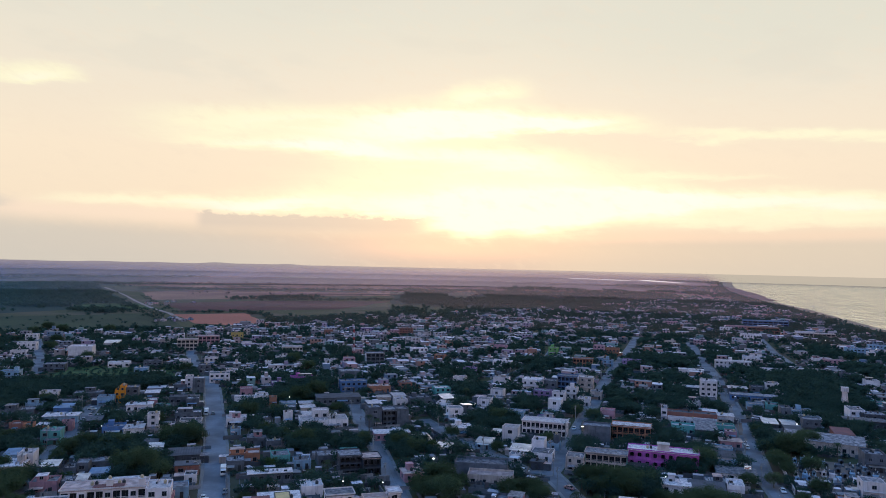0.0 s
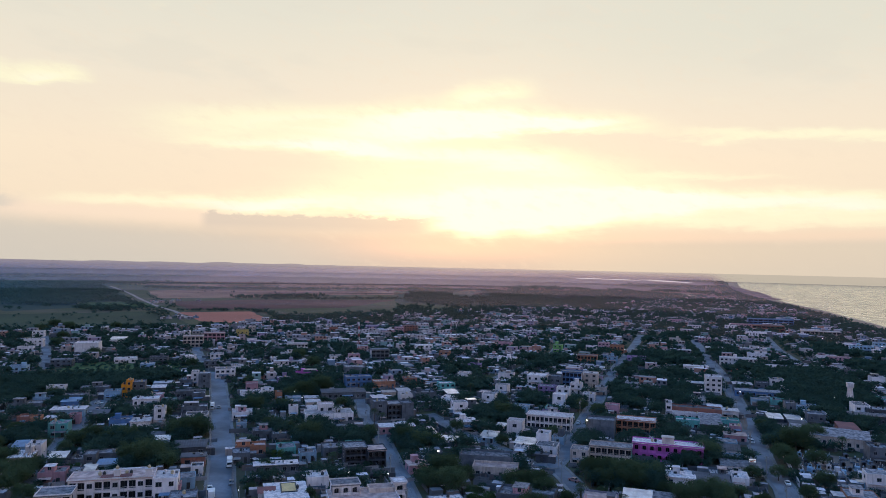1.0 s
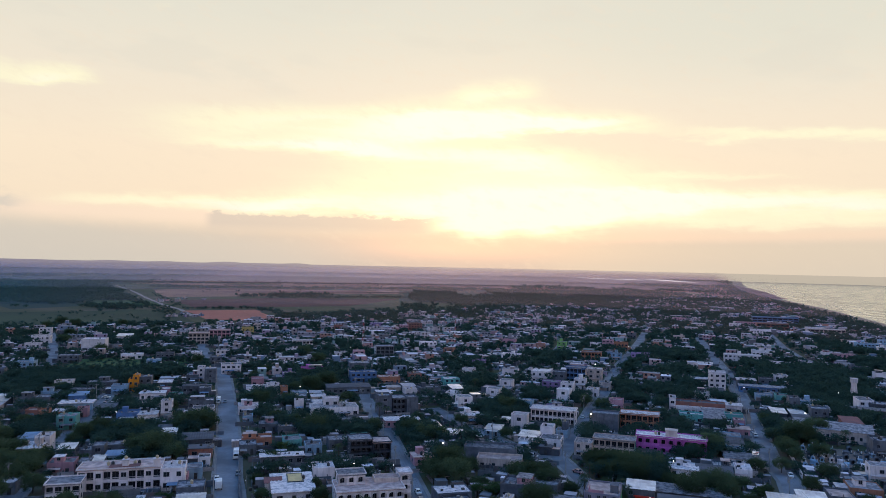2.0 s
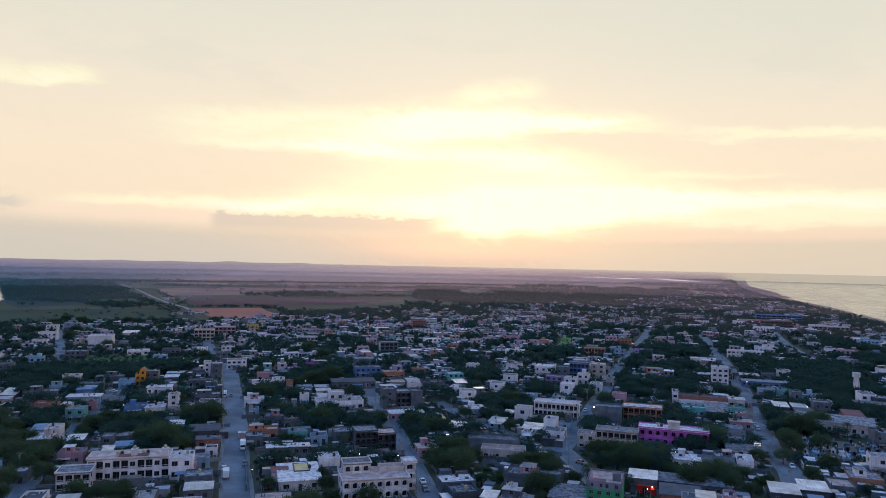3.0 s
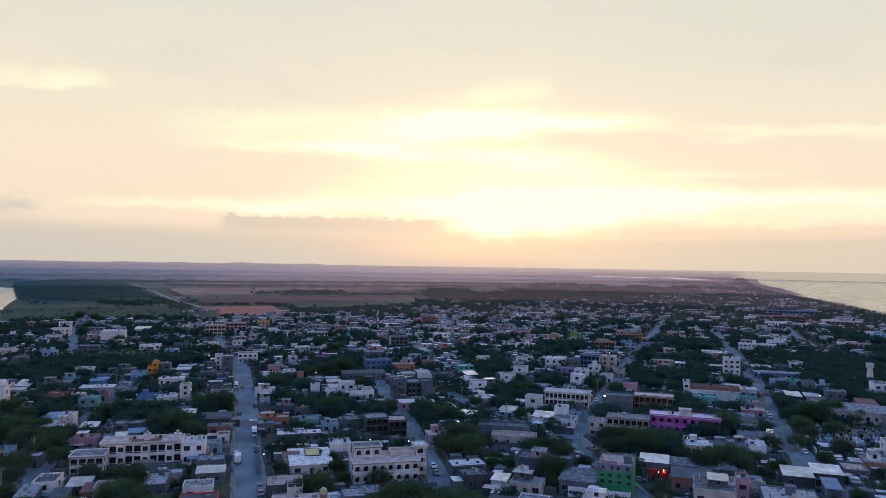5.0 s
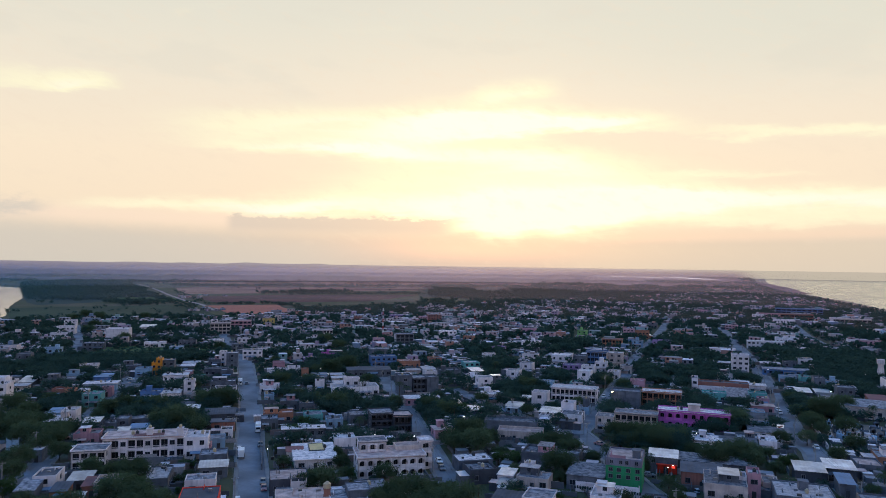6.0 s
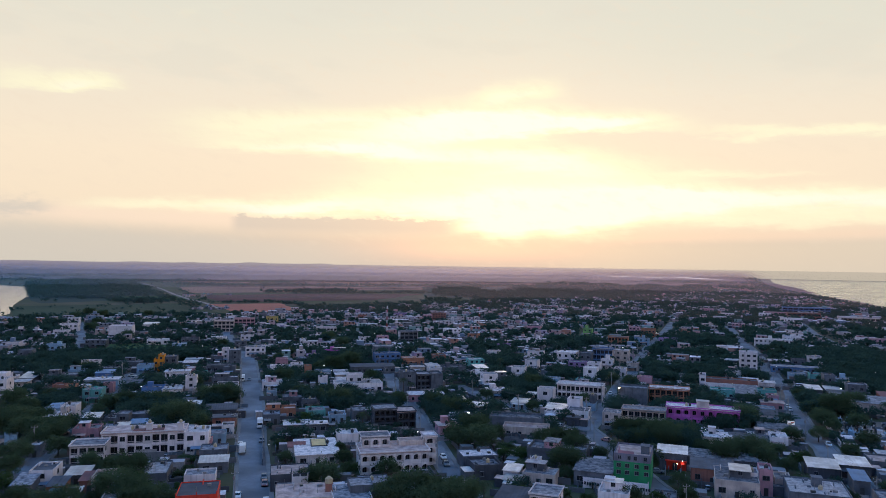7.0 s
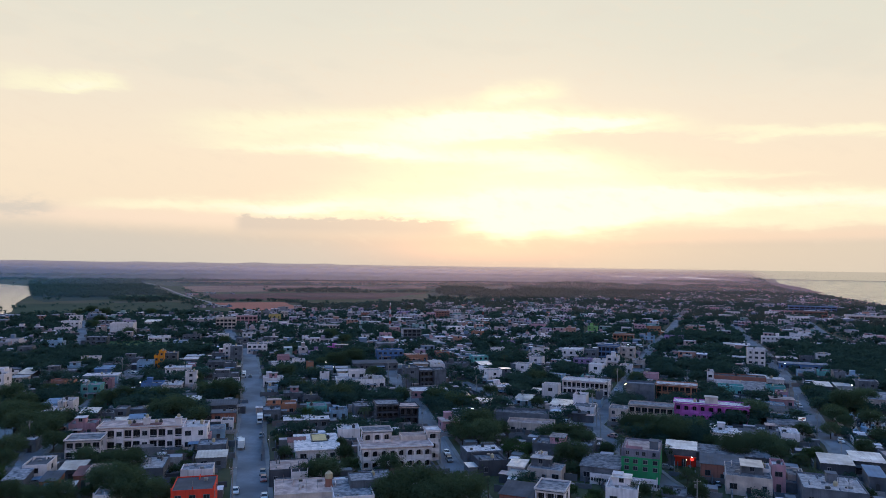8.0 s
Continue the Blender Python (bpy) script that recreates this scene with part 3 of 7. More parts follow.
frng = random.Random(17)
for k in range(70):
    y = 1620 + 2750 * frng.random() ** 1.3
    x = frng.uniform(-0.36 * y, 0.16 * y)
    w, d = frng.uniform(0.05, 0.16) * y, frng.uniform(0.012, 0.035) * y
    if y < 1950 and x + w / 2 > -0.05 * y:
        continue
    a = radians(frng.uniform(4, 16))
    pts = [(x + (u * w + v * 0.3 * d) * math.cos(a) - v * d * math.sin(a), y + (u * w) * math.sin(a) + v * d * math.cos(a)) for u, v in ((-0.5, -0.5), (0.5, -0.4), (0.46, 0.5), (-0.48, 0.45))]
    m, lab = frng.choice(((STRAW, "narrow dry straw-coloured field"), (MAROON, "narrow dark ploughed field"), (PINKISH, "narrow pinkish fallow field"), (WOODLAND, "strip of dark scrub between fields"), (MEADOW, "narrow green field")))
    patch("field_strip", pts, m, lab, 0.2 + 0.012 * k)

# hills and land at the horizon: glowing strips with haze painted into the colour
haze = bpy.data.materials.new("hazy_distance")
haze.use_nodes = True
ht = haze.node_tree
ht.nodes.clear()
hg = ht.nodes.new("ShaderNodeNewGeometry")
hs = ht.nodes.new("ShaderNodeSeparateXYZ")
ht.links.new(hg.outputs["Position"], hs.inputs[0])


def hramp(src, lo, hi, stops):
    r = ht.nodes.new("ShaderNodeMapRange")
    r.inputs[1].default_value, r.inputs[2].default_value = lo, hi
    ht.links.new(src, r.inputs[0])
    n = ht.nodes.new("ShaderNodeValToRGB")
    e = n.color_ramp.elements
    while len(e) < len(stops):
        e.new(0.5)
    for q, (p, c) in zip(e, stops):
        q.position, q.color = p, (*c, 1)
    ht.links.new(r.outputs[0], n.inputs[0])
    return n.outputs[0]


def hmix(f, a, b):
    n = ht.nodes.new("ShaderNodeMix")
    n.data_type = "RGBA"
    for s, v in ((n.inputs[0], f), (n.inputs[6], a), (n.inputs[7], b)):
        if isinstance(v, (int, float)):
            s.default_value = v
        else:
            ht.links.new(v, s)
    return n.outputs[2]


# emission tones paint the haze, paler towards the crest
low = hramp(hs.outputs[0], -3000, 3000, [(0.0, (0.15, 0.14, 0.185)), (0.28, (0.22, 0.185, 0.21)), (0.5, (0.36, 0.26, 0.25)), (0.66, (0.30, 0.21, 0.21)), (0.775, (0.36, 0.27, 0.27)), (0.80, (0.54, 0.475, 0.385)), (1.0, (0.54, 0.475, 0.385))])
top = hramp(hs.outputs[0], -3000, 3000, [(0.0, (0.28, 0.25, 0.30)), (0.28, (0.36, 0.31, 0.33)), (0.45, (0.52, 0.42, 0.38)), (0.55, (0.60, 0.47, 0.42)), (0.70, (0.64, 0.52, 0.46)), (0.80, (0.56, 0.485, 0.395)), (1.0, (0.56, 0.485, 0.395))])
hn = ht.nodes.new("ShaderNodeTexNoise")
hn.inputs["Scale"].default_value, hn.inputs["Detail"].default_value = 1.0, 4.0
hm = ht.nodes.new("ShaderNodeMapping")
hm.inputs["Scale"].default_value = (0.004, 0.004, 0.12)
ht.links.new(hg.outputs["Position"], hm.inputs[0])
ht.links.new(hm.outputs[0], hn.inputs["Vector"])
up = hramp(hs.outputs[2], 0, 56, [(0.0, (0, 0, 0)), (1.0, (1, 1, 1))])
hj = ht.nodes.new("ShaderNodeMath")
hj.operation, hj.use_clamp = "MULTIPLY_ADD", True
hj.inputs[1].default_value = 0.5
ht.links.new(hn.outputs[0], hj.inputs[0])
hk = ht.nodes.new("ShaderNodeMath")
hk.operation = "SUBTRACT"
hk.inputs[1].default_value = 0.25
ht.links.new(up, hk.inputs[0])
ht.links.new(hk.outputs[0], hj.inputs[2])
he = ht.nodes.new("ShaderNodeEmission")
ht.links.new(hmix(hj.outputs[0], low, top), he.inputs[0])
ho = ht.nodes.new("ShaderNodeOutputMaterial")
ht.links.new(he.outputs[0], ho.inputs[0])


def horizon_land(name, a0, a1, R, base, hill, seed, label):
    rows = [[], []]
    n = 160
    for i in range(n + 1):
        a = radians(a0 + (a1 - a0) * i / n)
        h = base + hill * max(0.0, noise.noise(Vector((a * 15.0, seed, 0))) + 0.35) + hill * 0.25 * noise.noise(Vector((a * 40.0, seed, 3)))
        for r, z in zip(rows, (-2.0, h)):
            r.append((R * math.sin(a), R * math.cos(a), z))
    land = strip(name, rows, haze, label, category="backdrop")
    land.visible_shadow = False
    return land


horizon_land("backdrop", -60, 60, 4850, 49, 0.0, 1.0, "glowing strip painted as hazy pinkish land and sea")
horizon_land("backdrop_hills", -60, -9, 4820, 46, 15.0, 4.0, "glowing strip painted as low hazy violet hills")

# added sheets stand in for distance haze: thin veils that scatter light behind them


def haze_sheet_material(density, tints, shore_at):
    m = bpy.data.materials.new("thin_mist")
    m.use_nodes = True
    t = m.node_tree
    t.nodes.clear()
    g = t.nodes.new("ShaderNodeNewGeometry")
    q = t.nodes.new("ShaderNodeSeparateXYZ")
    t.links.new(g.outputs["Position"], q.inputs[0])
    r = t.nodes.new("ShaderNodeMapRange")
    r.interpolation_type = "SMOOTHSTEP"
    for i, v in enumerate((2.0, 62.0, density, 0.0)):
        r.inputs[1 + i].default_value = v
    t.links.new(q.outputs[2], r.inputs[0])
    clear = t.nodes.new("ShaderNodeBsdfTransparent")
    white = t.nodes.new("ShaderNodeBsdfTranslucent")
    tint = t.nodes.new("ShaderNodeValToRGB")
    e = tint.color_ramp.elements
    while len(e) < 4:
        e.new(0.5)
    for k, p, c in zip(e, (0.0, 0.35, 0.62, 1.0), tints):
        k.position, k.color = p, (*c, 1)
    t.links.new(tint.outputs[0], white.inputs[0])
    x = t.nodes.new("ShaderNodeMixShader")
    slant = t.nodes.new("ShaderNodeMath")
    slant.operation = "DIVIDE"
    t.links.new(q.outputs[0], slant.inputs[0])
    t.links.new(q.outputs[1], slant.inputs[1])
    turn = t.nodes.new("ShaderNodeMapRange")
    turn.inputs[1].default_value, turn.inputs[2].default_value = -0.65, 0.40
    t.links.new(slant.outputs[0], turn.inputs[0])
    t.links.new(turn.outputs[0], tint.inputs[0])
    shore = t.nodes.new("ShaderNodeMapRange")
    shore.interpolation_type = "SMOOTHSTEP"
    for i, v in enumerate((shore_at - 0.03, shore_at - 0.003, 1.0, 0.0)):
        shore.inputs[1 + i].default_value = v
    t.links.new(slant.outputs[0], shore.inputs[0])
    both = t.nodes.new("ShaderNodeMath")
    both.operation = "MULTIPLY"
    t.links.new(r.outputs[0], both.inputs[0])
    t.links.new(shore.outputs[0], both.inputs[1])
    t.links.new(both.outputs[0], x.inputs[0])
    t.links.new(clear.outputs[0], x.inputs[1])
    t.links.new(white.outputs[0], x.inputs[2])
    o = t.nodes.new("ShaderNodeOutputMaterial")
    t.links.new(x.outputs[0], o.inputs[0])
    return m


# haze tints painted by bearing, from left to right
NEAR_HAZE = ((0.12, 0.30, 0.46), (0.56, 0.46, 0.54), (0.88, 0.62, 0.66), (0.72, 0.52, 0.62))
FAR_HAZE = ((0.46, 0.48, 0.70), (0.78, 0.68, 0.84), (1.0, 0.78, 0.82), (0.58, 0.44, 0.52))
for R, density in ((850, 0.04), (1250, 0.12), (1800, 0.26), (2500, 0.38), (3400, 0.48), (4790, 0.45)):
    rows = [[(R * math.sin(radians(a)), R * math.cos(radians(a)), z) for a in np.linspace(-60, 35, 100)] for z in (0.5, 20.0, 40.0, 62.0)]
    ob = strip("mist", rows, haze_sheet_material(density, NEAR_HAZE if R < 2000 else FAR_HAZE, coast_x(R * 0.91) / (R * 0.91)), "added thin sheet tinted as rosy haze over the plain", category="mist")
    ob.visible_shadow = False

# ---- streets ----


def ribbon(pts, half, z):
    out = []
    for i, p in enumerate(pts):
        a, b = Vector(pts[max(0, i - 1)]), Vector(pts[min(len(pts) - 1, i + 1)])
        d = (b - a).normalized()
        nrm = Vector((-d.y, d.x))
        out.append((Vector(p) + nrm * half, Vector(p) - nrm * half))
    return out


def smooth(pts, step=6.0):
    out = []
    for a, b in zip(pts, pts[1:]):
        n = max(1, int(math.dist(a, b) / step))
        out += [(a[0] + (b[0] - a[0]) * k / n, a[1] + (b[1] - a[1]) * k / n) for k in range(n)]
    return out + [pts[-1]]


STREETS = []


def street(pts, width, label, mat=ASPHALT, z=0.03, walks=True):
    pts = smooth(pts)
    STREETS.append((pts, width))
    e = ribbon(pts, width / 2, z)
    strip("road", [[(q.x, q.y, z) for q in pair] for pair in e], mat, label, category="road")
    for i, (p, q) in enumerate(zip(pts, pts[1:])):
        ang = math.degrees(math.atan2(q[1] - p[1], q[0] - p[0])) - 90
        take(p[0], p[1], width + 3.2, math.dist(p, q) + 1, ang, 2)
    if not walks:
        return
    o = ribbon(pts, width / 2 + 1.3, z)
    for side in (0, 1):
        vs, fs = [], []
        for k in range(len(pts)):
            a, b = e[k][side], o[k][side]
            vs += [(a.x, a.y, 0.0), (a.x, a.y, 0.17), (b.x, b.y, 0.17), (b.x, b.y, 0.0)]
        for k in range(len(pts) - 1):
            for m in range(3):
                q = (k * 4 + m, k * 4 + m + 1, k * 4 + m + 5, k * 4 + m + 4)
                fs.append(q if side else q[::-1])
        tagged(new("pavement", mesh("pavement", vs, fs, PAVING)), "raised concrete pavement with a kerb along the street", "pavement", "", "structure")


street([(-38, 130), (-56, 182), (-70, 225), (-75, 239), (-92, 295), (-113, 358), (-139, 435), (-158, 486)], 8.0, "wide grey concrete street through the houses")
street([(12, 130), (0, 187), (-9, 225), (-25, 301), (-38, 352), (-55, 426), (-63, 455)], 5.6, "narrow grey street between houses")
street([(62, 150), (55, 187), (51, 207), (46, 255), (43, 276), (58, 317), (79, 383), (112, 486), (134, 554), (166, 643), (195, 728), (225, 820)], 5.8, "grey street running up through the town")
street([(43, 276), (35, 274), (22, 300), (8, 325), (-9, 365)], 6.5, "pale concrete street with walls beside it", z=0.045)
street([(108, 190), (115, 234), (121, 251), (128, 283), (145, 334), (159, 377), (182, 452), (206, 535), (227, 616), (272, 780)], 6.4, "grey street towards the sea front")
street([(-125, 190), (-141, 236), (-152, 273), (-159, 296), (-167, 323), (-176, 354), (-187, 386)], 5.4, "narrow grey side street")
street([(372, 829), (323, 690), (300, 609), (295, 576)], 5.5, "grey side street among trees")
street([(-271, 479), (-319, 565), (-386, 679)], 5.5, "straight grey street at the edge of town")
street([(-275, 553), (-237, 565), (-205, 586)], 5.5, "grey cross street with a wall", z=0.05)
street([(-335, 915), (-392, 1024), (-456, 1120), (-560, 1298), (-660, 1480), (-770, 1669), (-880, 1850)], 6.5, "pale country road leaving the town", PALE_DIRT, 0.3, False)
street([(28, 470), (52, 520), (88, 600), (110, 690)], 5.0, "narrow grey lane between houses", z=0.05)
street([(-170, 500), (-205, 586), (-250, 700)], 5.5, "grey street at the far side of town", z=0.06)

# ---- builders ----
WORDS = {"white": "white-rendered", "cream": "cream-rendered", "grey": "bare grey block", "dark": "dark weathered", "blue": "blue-painted", "sky": "pale blue",
         "pink": "pink-painted", "magenta": "bright magenta", "orange": "orange-painted", "amber": "amber-painted", "red": "bright red", "brick": "brick-red",
         "teal": "teal-painted", "green": "bright green", "lime": "lime-green", "yellow": "yellow-painted", "purple": "purple-grey"}
ROOFS = {"pale": "pale flat roof", "grey": "stained grey flat roof", "dark": "dark flat roof", "rose": "reddish flat roof", "brick": "brick-red roof",
         "sheet": "light sheet-metal roof", "blue": "blue sheet roof"}
STOREYS = {1: "single-storey", 2: "two-storey", 3: "three-storey", 4: "four-storey"}


def window_frame(w, h):
    def build():
        s = Shape()
        s.box(-w / 2 - 0.08, w / 2 + 0.08, -0.07, 0.0, h, h + 0.09).box(-w / 2 - 0.12, w / 2 + 0.12, -0.14, 0.0, -0.1, 0.0)
        s.box(-w / 2 - 0.08, -w / 2, -0.07, 0.0, 0, h).box(w / 2, w / 2 + 0.08, -0.07, 0.0, 0, h).box(-0.025, 0.025, -0.06, 0.0, 0, h)
        return s.done("window", TRIM)
    return kept(("window", w, h), build)


def pane_mesh(w, h):
    return kept(("pane", w, h), lambda: Shape().box(-w / 2, w / 2, -0.03, 0.0, 0, h).done("pane", GLASS))


def add_window(root, x, y, z, turn, w=1.3, h=1.15, name="window"):
    f = part(name, window_frame(w, h), root)
    at(f, x, y, z, turn)
    part("pane", pane_mesh(w, h), f)
    return f


def add_door(root, x, y, turn=0):
    me = kept("door", lambda: Shape().box(-0.48, 0.48, -0.05, 0.0, 0.02, 2.1).box(-0.56, -0.48, -0.08, 0, 0.02, 2.18).box(0.48, 0.56, -0.08, 0, 0.02, 2.18).box(-0.56, 0.56, -0.08, 0, 2.1, 2.18).done("door", TANK_BLACK))
    return at(part("door", me, root, "dark metal door"), x, y, 0, turn)


def tank_mesh(kind):
    def build():
        s = Shape().tube(0, 0, 0.0, 0.15, 0.42, 0.5, 12).tube(0, 0, 0.15, 0.95, 0.52, 0.52, 12).tube(0, 0, 0.4, 0.46, 0.55, 0.55, 12).tube(0, 0, 0.95, 1.2, 0.5, 0.2, 12)
        return s.tube(0, 0, 1.2, 1.28, 0.22, 0.2, 10).done("water_tank", TANK_BLACK if kind == "black" else TANK_CREAM if kind == "cream" else WHITE_PAINT)
    return kept(("tank", kind), build)


def add_tank(root, x, y, z, kind="black", scale=1.0):
    ob = at(part("water_tank", tank_mesh(kind), root, kind + " plastic water tank"), x, y, z)
    ob.scale = (scale, scale, scale)
    return ob


def sheet_roof(w, d, z, rise, mat):
    """A corrugated sheet that falls towards the front."""
    n = max(4, int(w / 0.9))
    vs, fs = [], []
    for i in range(2 * n + 1):
        x = -w / 2 - 0.3 + (w + 0.6) * i / (2 * n)
        k = 0.07 if i % 2 else 0.0
        vs += [(x, -0.4, z + k), (x, d + 0.3, z + rise + k), (x, d + 0.3, z + rise + k - 0.05), (x, -0.4, z + k - 0.05)]
    for i in range(2 * n):
        a, b = i * 4, i * 4 + 4
        fs += [(a, b, b + 1, a + 1), (a + 3, a + 2, b + 2, b + 3), (a, a + 3, b + 3, b)]
    return mesh("roof", vs, fs, mat)


def clear_front(x, y, w, turn, deep=6.0):
    """Keeps the yard before a front open."""
    c, s = math.cos(radians(turn)), math.sin(radians(turn))
    for i, j in cells(x + deep * s, y - deep * c, w, deep - 1, turn):
        if taken[i, j] == 0:
            taken[i, j] = 6


def house(x, y, w, d, h, turn, wall="white", roof="pale", floors=1, style="flat", name="house", seed=None, tank=None, detail=2, label=None, place=True):
    """A block house: walls with a coping, roof, windows and door on its faces, things fixed on the roof. (x, y) is its front middle."""
    rng = random.Random(int(abs(x * 31 + y * 17 + w * 7)) if seed is None else seed)
    W, R = WALL[wall], ROOF[roof]
    hw = w / 2
    if style == "sheet" and name == "house":
        name = "shed"
    if style == "sheet":
        rise = min(0.9, d * 0.08)
        vs = box_verts(-hw, hw, 0, d, 0, h)
        vs[6], vs[7] = (hw, d, h + rise), (-hw, d, h + rise)
        root = new(name, mesh(name, vs, [f for i, f in enumerate(BOX_FACES) if i != 0], W))
        part("roof", sheet_roof(w, d, h + 0.06, rise, R), root)
    elif style == "eave":
        s = Shape().ring_wall(-hw, hw, 0, d, 0, h, 0.2, h - 0.05)
        root = new(name, s.done(name, W))
        part("roof", Shape().box(-hw - 0.45, hw + 0.45, -0.5, d + 0.3, h + 0.004, h + 0.22).done("roof", R), root)
    else:
        par = rng.choice((0.25, 0.45, 0.8)) if style == "flat" else 0.3
        s = Shape().ring_wall(-hw, hw, 0, d, 0, h + par, 0.18, h - 0.05)
        if rng.random() < 0.5:
            for cx in (-hw + 0.1, 0.0, hw - 0.1):
                s.box(cx - 0.12, cx + 0.12, 0.01, 0.2, h + par, h + par + rng.uniform(0.3, 0.9))
        root = new(name, s.done(name, W))
        part("roof", Shape().box(-hw + 0.182, hw - 0.182, 0.182, d - 0.182, h - 0.12, h).done("roof", R), root)
    kind = "shed" if name == "shed" else "house"
    tagged(root, label or "%s %s %s with a %s" % (WORDS[wall], STOREYS[floors], kind, ROOFS[roof]), kind, kind + "s of the town")
    if place:
        at(root, x, y, 0, turn)
        clear_front(x, y, w, turn)
        take(x, y, w + 1.0, d + 0.5, turn)
    fh = h / floors
    if detail:
        n = max(1, int(w / (3.0 if detail > 1 else 3.8)))
        for k in range(floors):
            z = k * fh + fh * 0.33
            for i in range(n):
                cx = -hw + w * (i + 0.5) / n
                if k == 0 and i == n // 2:
                    add_door(root, cx, 0)
                else:
                    add_window(root, cx, 0, z, 0, rng.choice((1.0, 1.3, 1.7)), 1.15 if fh < 3.4 else 1.35)
            m = max(1, int(d / 5.5))
            for i in range(m):
                cy = d * (i + 0.5) / m
                if rng.random() < 0.55:
                    add_window(root, hw, cy, z, 90)
                if rng.random() < 0.55:
                    add_window(root, -hw, cy, z, -90)
        if floors > 1 and rng.random() < 0.5:
            part("canopy", Shape().box(-hw * 0.9, hw * 0.9, -0.7, 0.0, fh, fh + 0.14).done("canopy", W), root)
    more = random.Random(int(w * 971 + d * 613 + h * 389 + abs(x) * 7))
    if name in ("house", "shed") and detail:
        if more.random() < 0.48:
            pw, pd, ph = min(w * more.uniform(0.35, 0.8), 6.0), more.uniform(1.4, 2.6), min(fh - 0.15, more.uniform(2.3, 2.7))
            px = more.uniform(-hw + pw / 2, hw - pw / 2)
            porch = Shape().add([(px - pw / 2, -pd, ph - 0.28), (px + pw / 2, -pd, ph - 0.28), (px + pw / 2, -0.02, ph), (px - pw / 2, -0.02, ph),
                                 (px - pw / 2, -pd, ph - 0.20), (px + pw / 2, -pd, ph - 0.20), (px + pw / 2, -0.02, ph + 0.08), (px - pw / 2, -0.02, ph + 0.08)], BOX_FACES)
            for k in (-1, 1):
                q = px + k * (pw / 2 - 0.15)
                porch.box(q - 0.07, q + 0.07, -pd + 0.1, -pd + 0.24, 0, ph - 0.27, 1)
            part("porch", porch.done("porch", [more.choice((ROOF["sheet"], ROOF["sheet"], ROOF["grey"], ROOF["rose"], ROOF["blue"], W)), CONCRETE]), root)
        if more.random() < 0.40:
            aw, ad, ah = more.uniform(2.2, 3.8), min(d * 0.8, more.uniform(3.0, 6.0)), more.uniform(2.2, 2.9)
            ax = more.choice((-1, 1)) * (hw + aw / 2)
            ay = more.uniform(0.3, max(0.4, d - ad))
            part("annex", Shape().ring_wall(ax - aw / 2 + 0.01, ax + aw / 2 - 0.01, ay, ay + ad, 0, ah, 0.15, ah - 0.05).done("annex", WALL[more.choice(("grey", "grey", "dark", wall, "cream", "sky"))]), root)
            part("annex_roof", Shape().box(ax - aw / 2 - 0.15, ax + aw / 2 + 0.15, ay - 0.25, ay + ad + 0.1, ah + 0.004, ah + 0.09).done("annex_roof", more.choice((ROOF["sheet"], ROOF["pale"], ROOF["grey"], ROOF["rose"], ROOF["dark"]))), root)
    if style == "flat" and name == "house" and detail and floors < 3:
        if w > 6.5 and floors == 1 and more.random() < 0.22:
            uw, ud, uh = w * more.uniform(0.32, 0.6), d * more.uniform(0.35, 0.6), more.uniform(1.9, 2.3)
            ux, uy = more.uniform(-hw + 0.3 + uw / 2, hw - 0.3 - uw / 2), more.uniform(d * 0.12, d - ud - 0.3)
            room = part("roof_room", Shape().ring_wall(ux - uw / 2, ux + uw / 2, uy, uy + ud, h - 0.01, h + uh, 0.15, h + uh - 0.05).done("roof_room", WALL[more.choice((wall, wall, "grey", "white", "pink"))]), root)
            part("room_roof", Shape().box(ux - uw / 2 - 0.3, ux + uw / 2 + 0.3, uy - 0.5, uy + ud + 0.15, h + uh + 0.004, h + uh + 0.14).done("room_roof", ROOF[more.choice(("pale", "grey", "rose", "sheet"))]), room)
            add_window(root, ux, uy, h + 0.8, 0, 1.0, 1.15)
    if style != "sheet":
        if tank or rng.random() < 0.55:
            kind = tank or rng.choice(("black", "black", "cream"))
            add_tank(root, rng.uniform(-hw * 0.6, hw * 0.6), rng.uniform(d * 0.35, d * 0.8), h + 0.22 if style == "eave" else h, kind)
        if detail > 1 and w > 7 and rng.random() < 0.18:
            q = rng.uniform(-hw * 0.5, hw * 0.5)
            part("stair_head", Shape().box(q - 1.2, q + 1.2, d * 0.55, d * 0.55 + 2.6, h - 0.01, h + 2.3).box(q - 1.35, q + 1.35, d * 0.55 - 0.15, d * 0.55 + 2.75, h + 2.3, h + 2.45).done("stair_head", W), root)
        if detail > 1:
            z = h + 0.224 if style == "eave" else h
            q = Shape()
            for _ in range(rng.randint(3, 4 + int(w * d / 18)) if detail > 1 else 3):
                a, b = rng.uniform(-hw * 0.85, hw * 0.75), rng.uniform(0.6, max(1.0, d - 1.2))
                u = rng.random()
                if u < 0.5:
                    q.box(a, a + rng.uniform(0.3, 1.3), b, b + rng.uniform(0.3, 0.9), z, z + rng.uniform(0.2, 0.8), rng.choice((0, 0, 1, 2)))
                elif u < 0.75:
                    q.rod((a, b, z), (a, b, z + rng.uniform(0.9, 2.2)), 0.045, 4)
                else:
                    q.box(a, a + 0.18, b, min(d - 0.3, b + rng.uniform(1.5, 4.0)), z, z + rng.uniform(0.3, 0.9), 1)
            tagged(part("roof_clutter", q.done("roof_clutter", [STEEL, W, TANK_BLACK]), root, "small stores, pipes and kerbs on the roof"), kind="stuff")
    return root


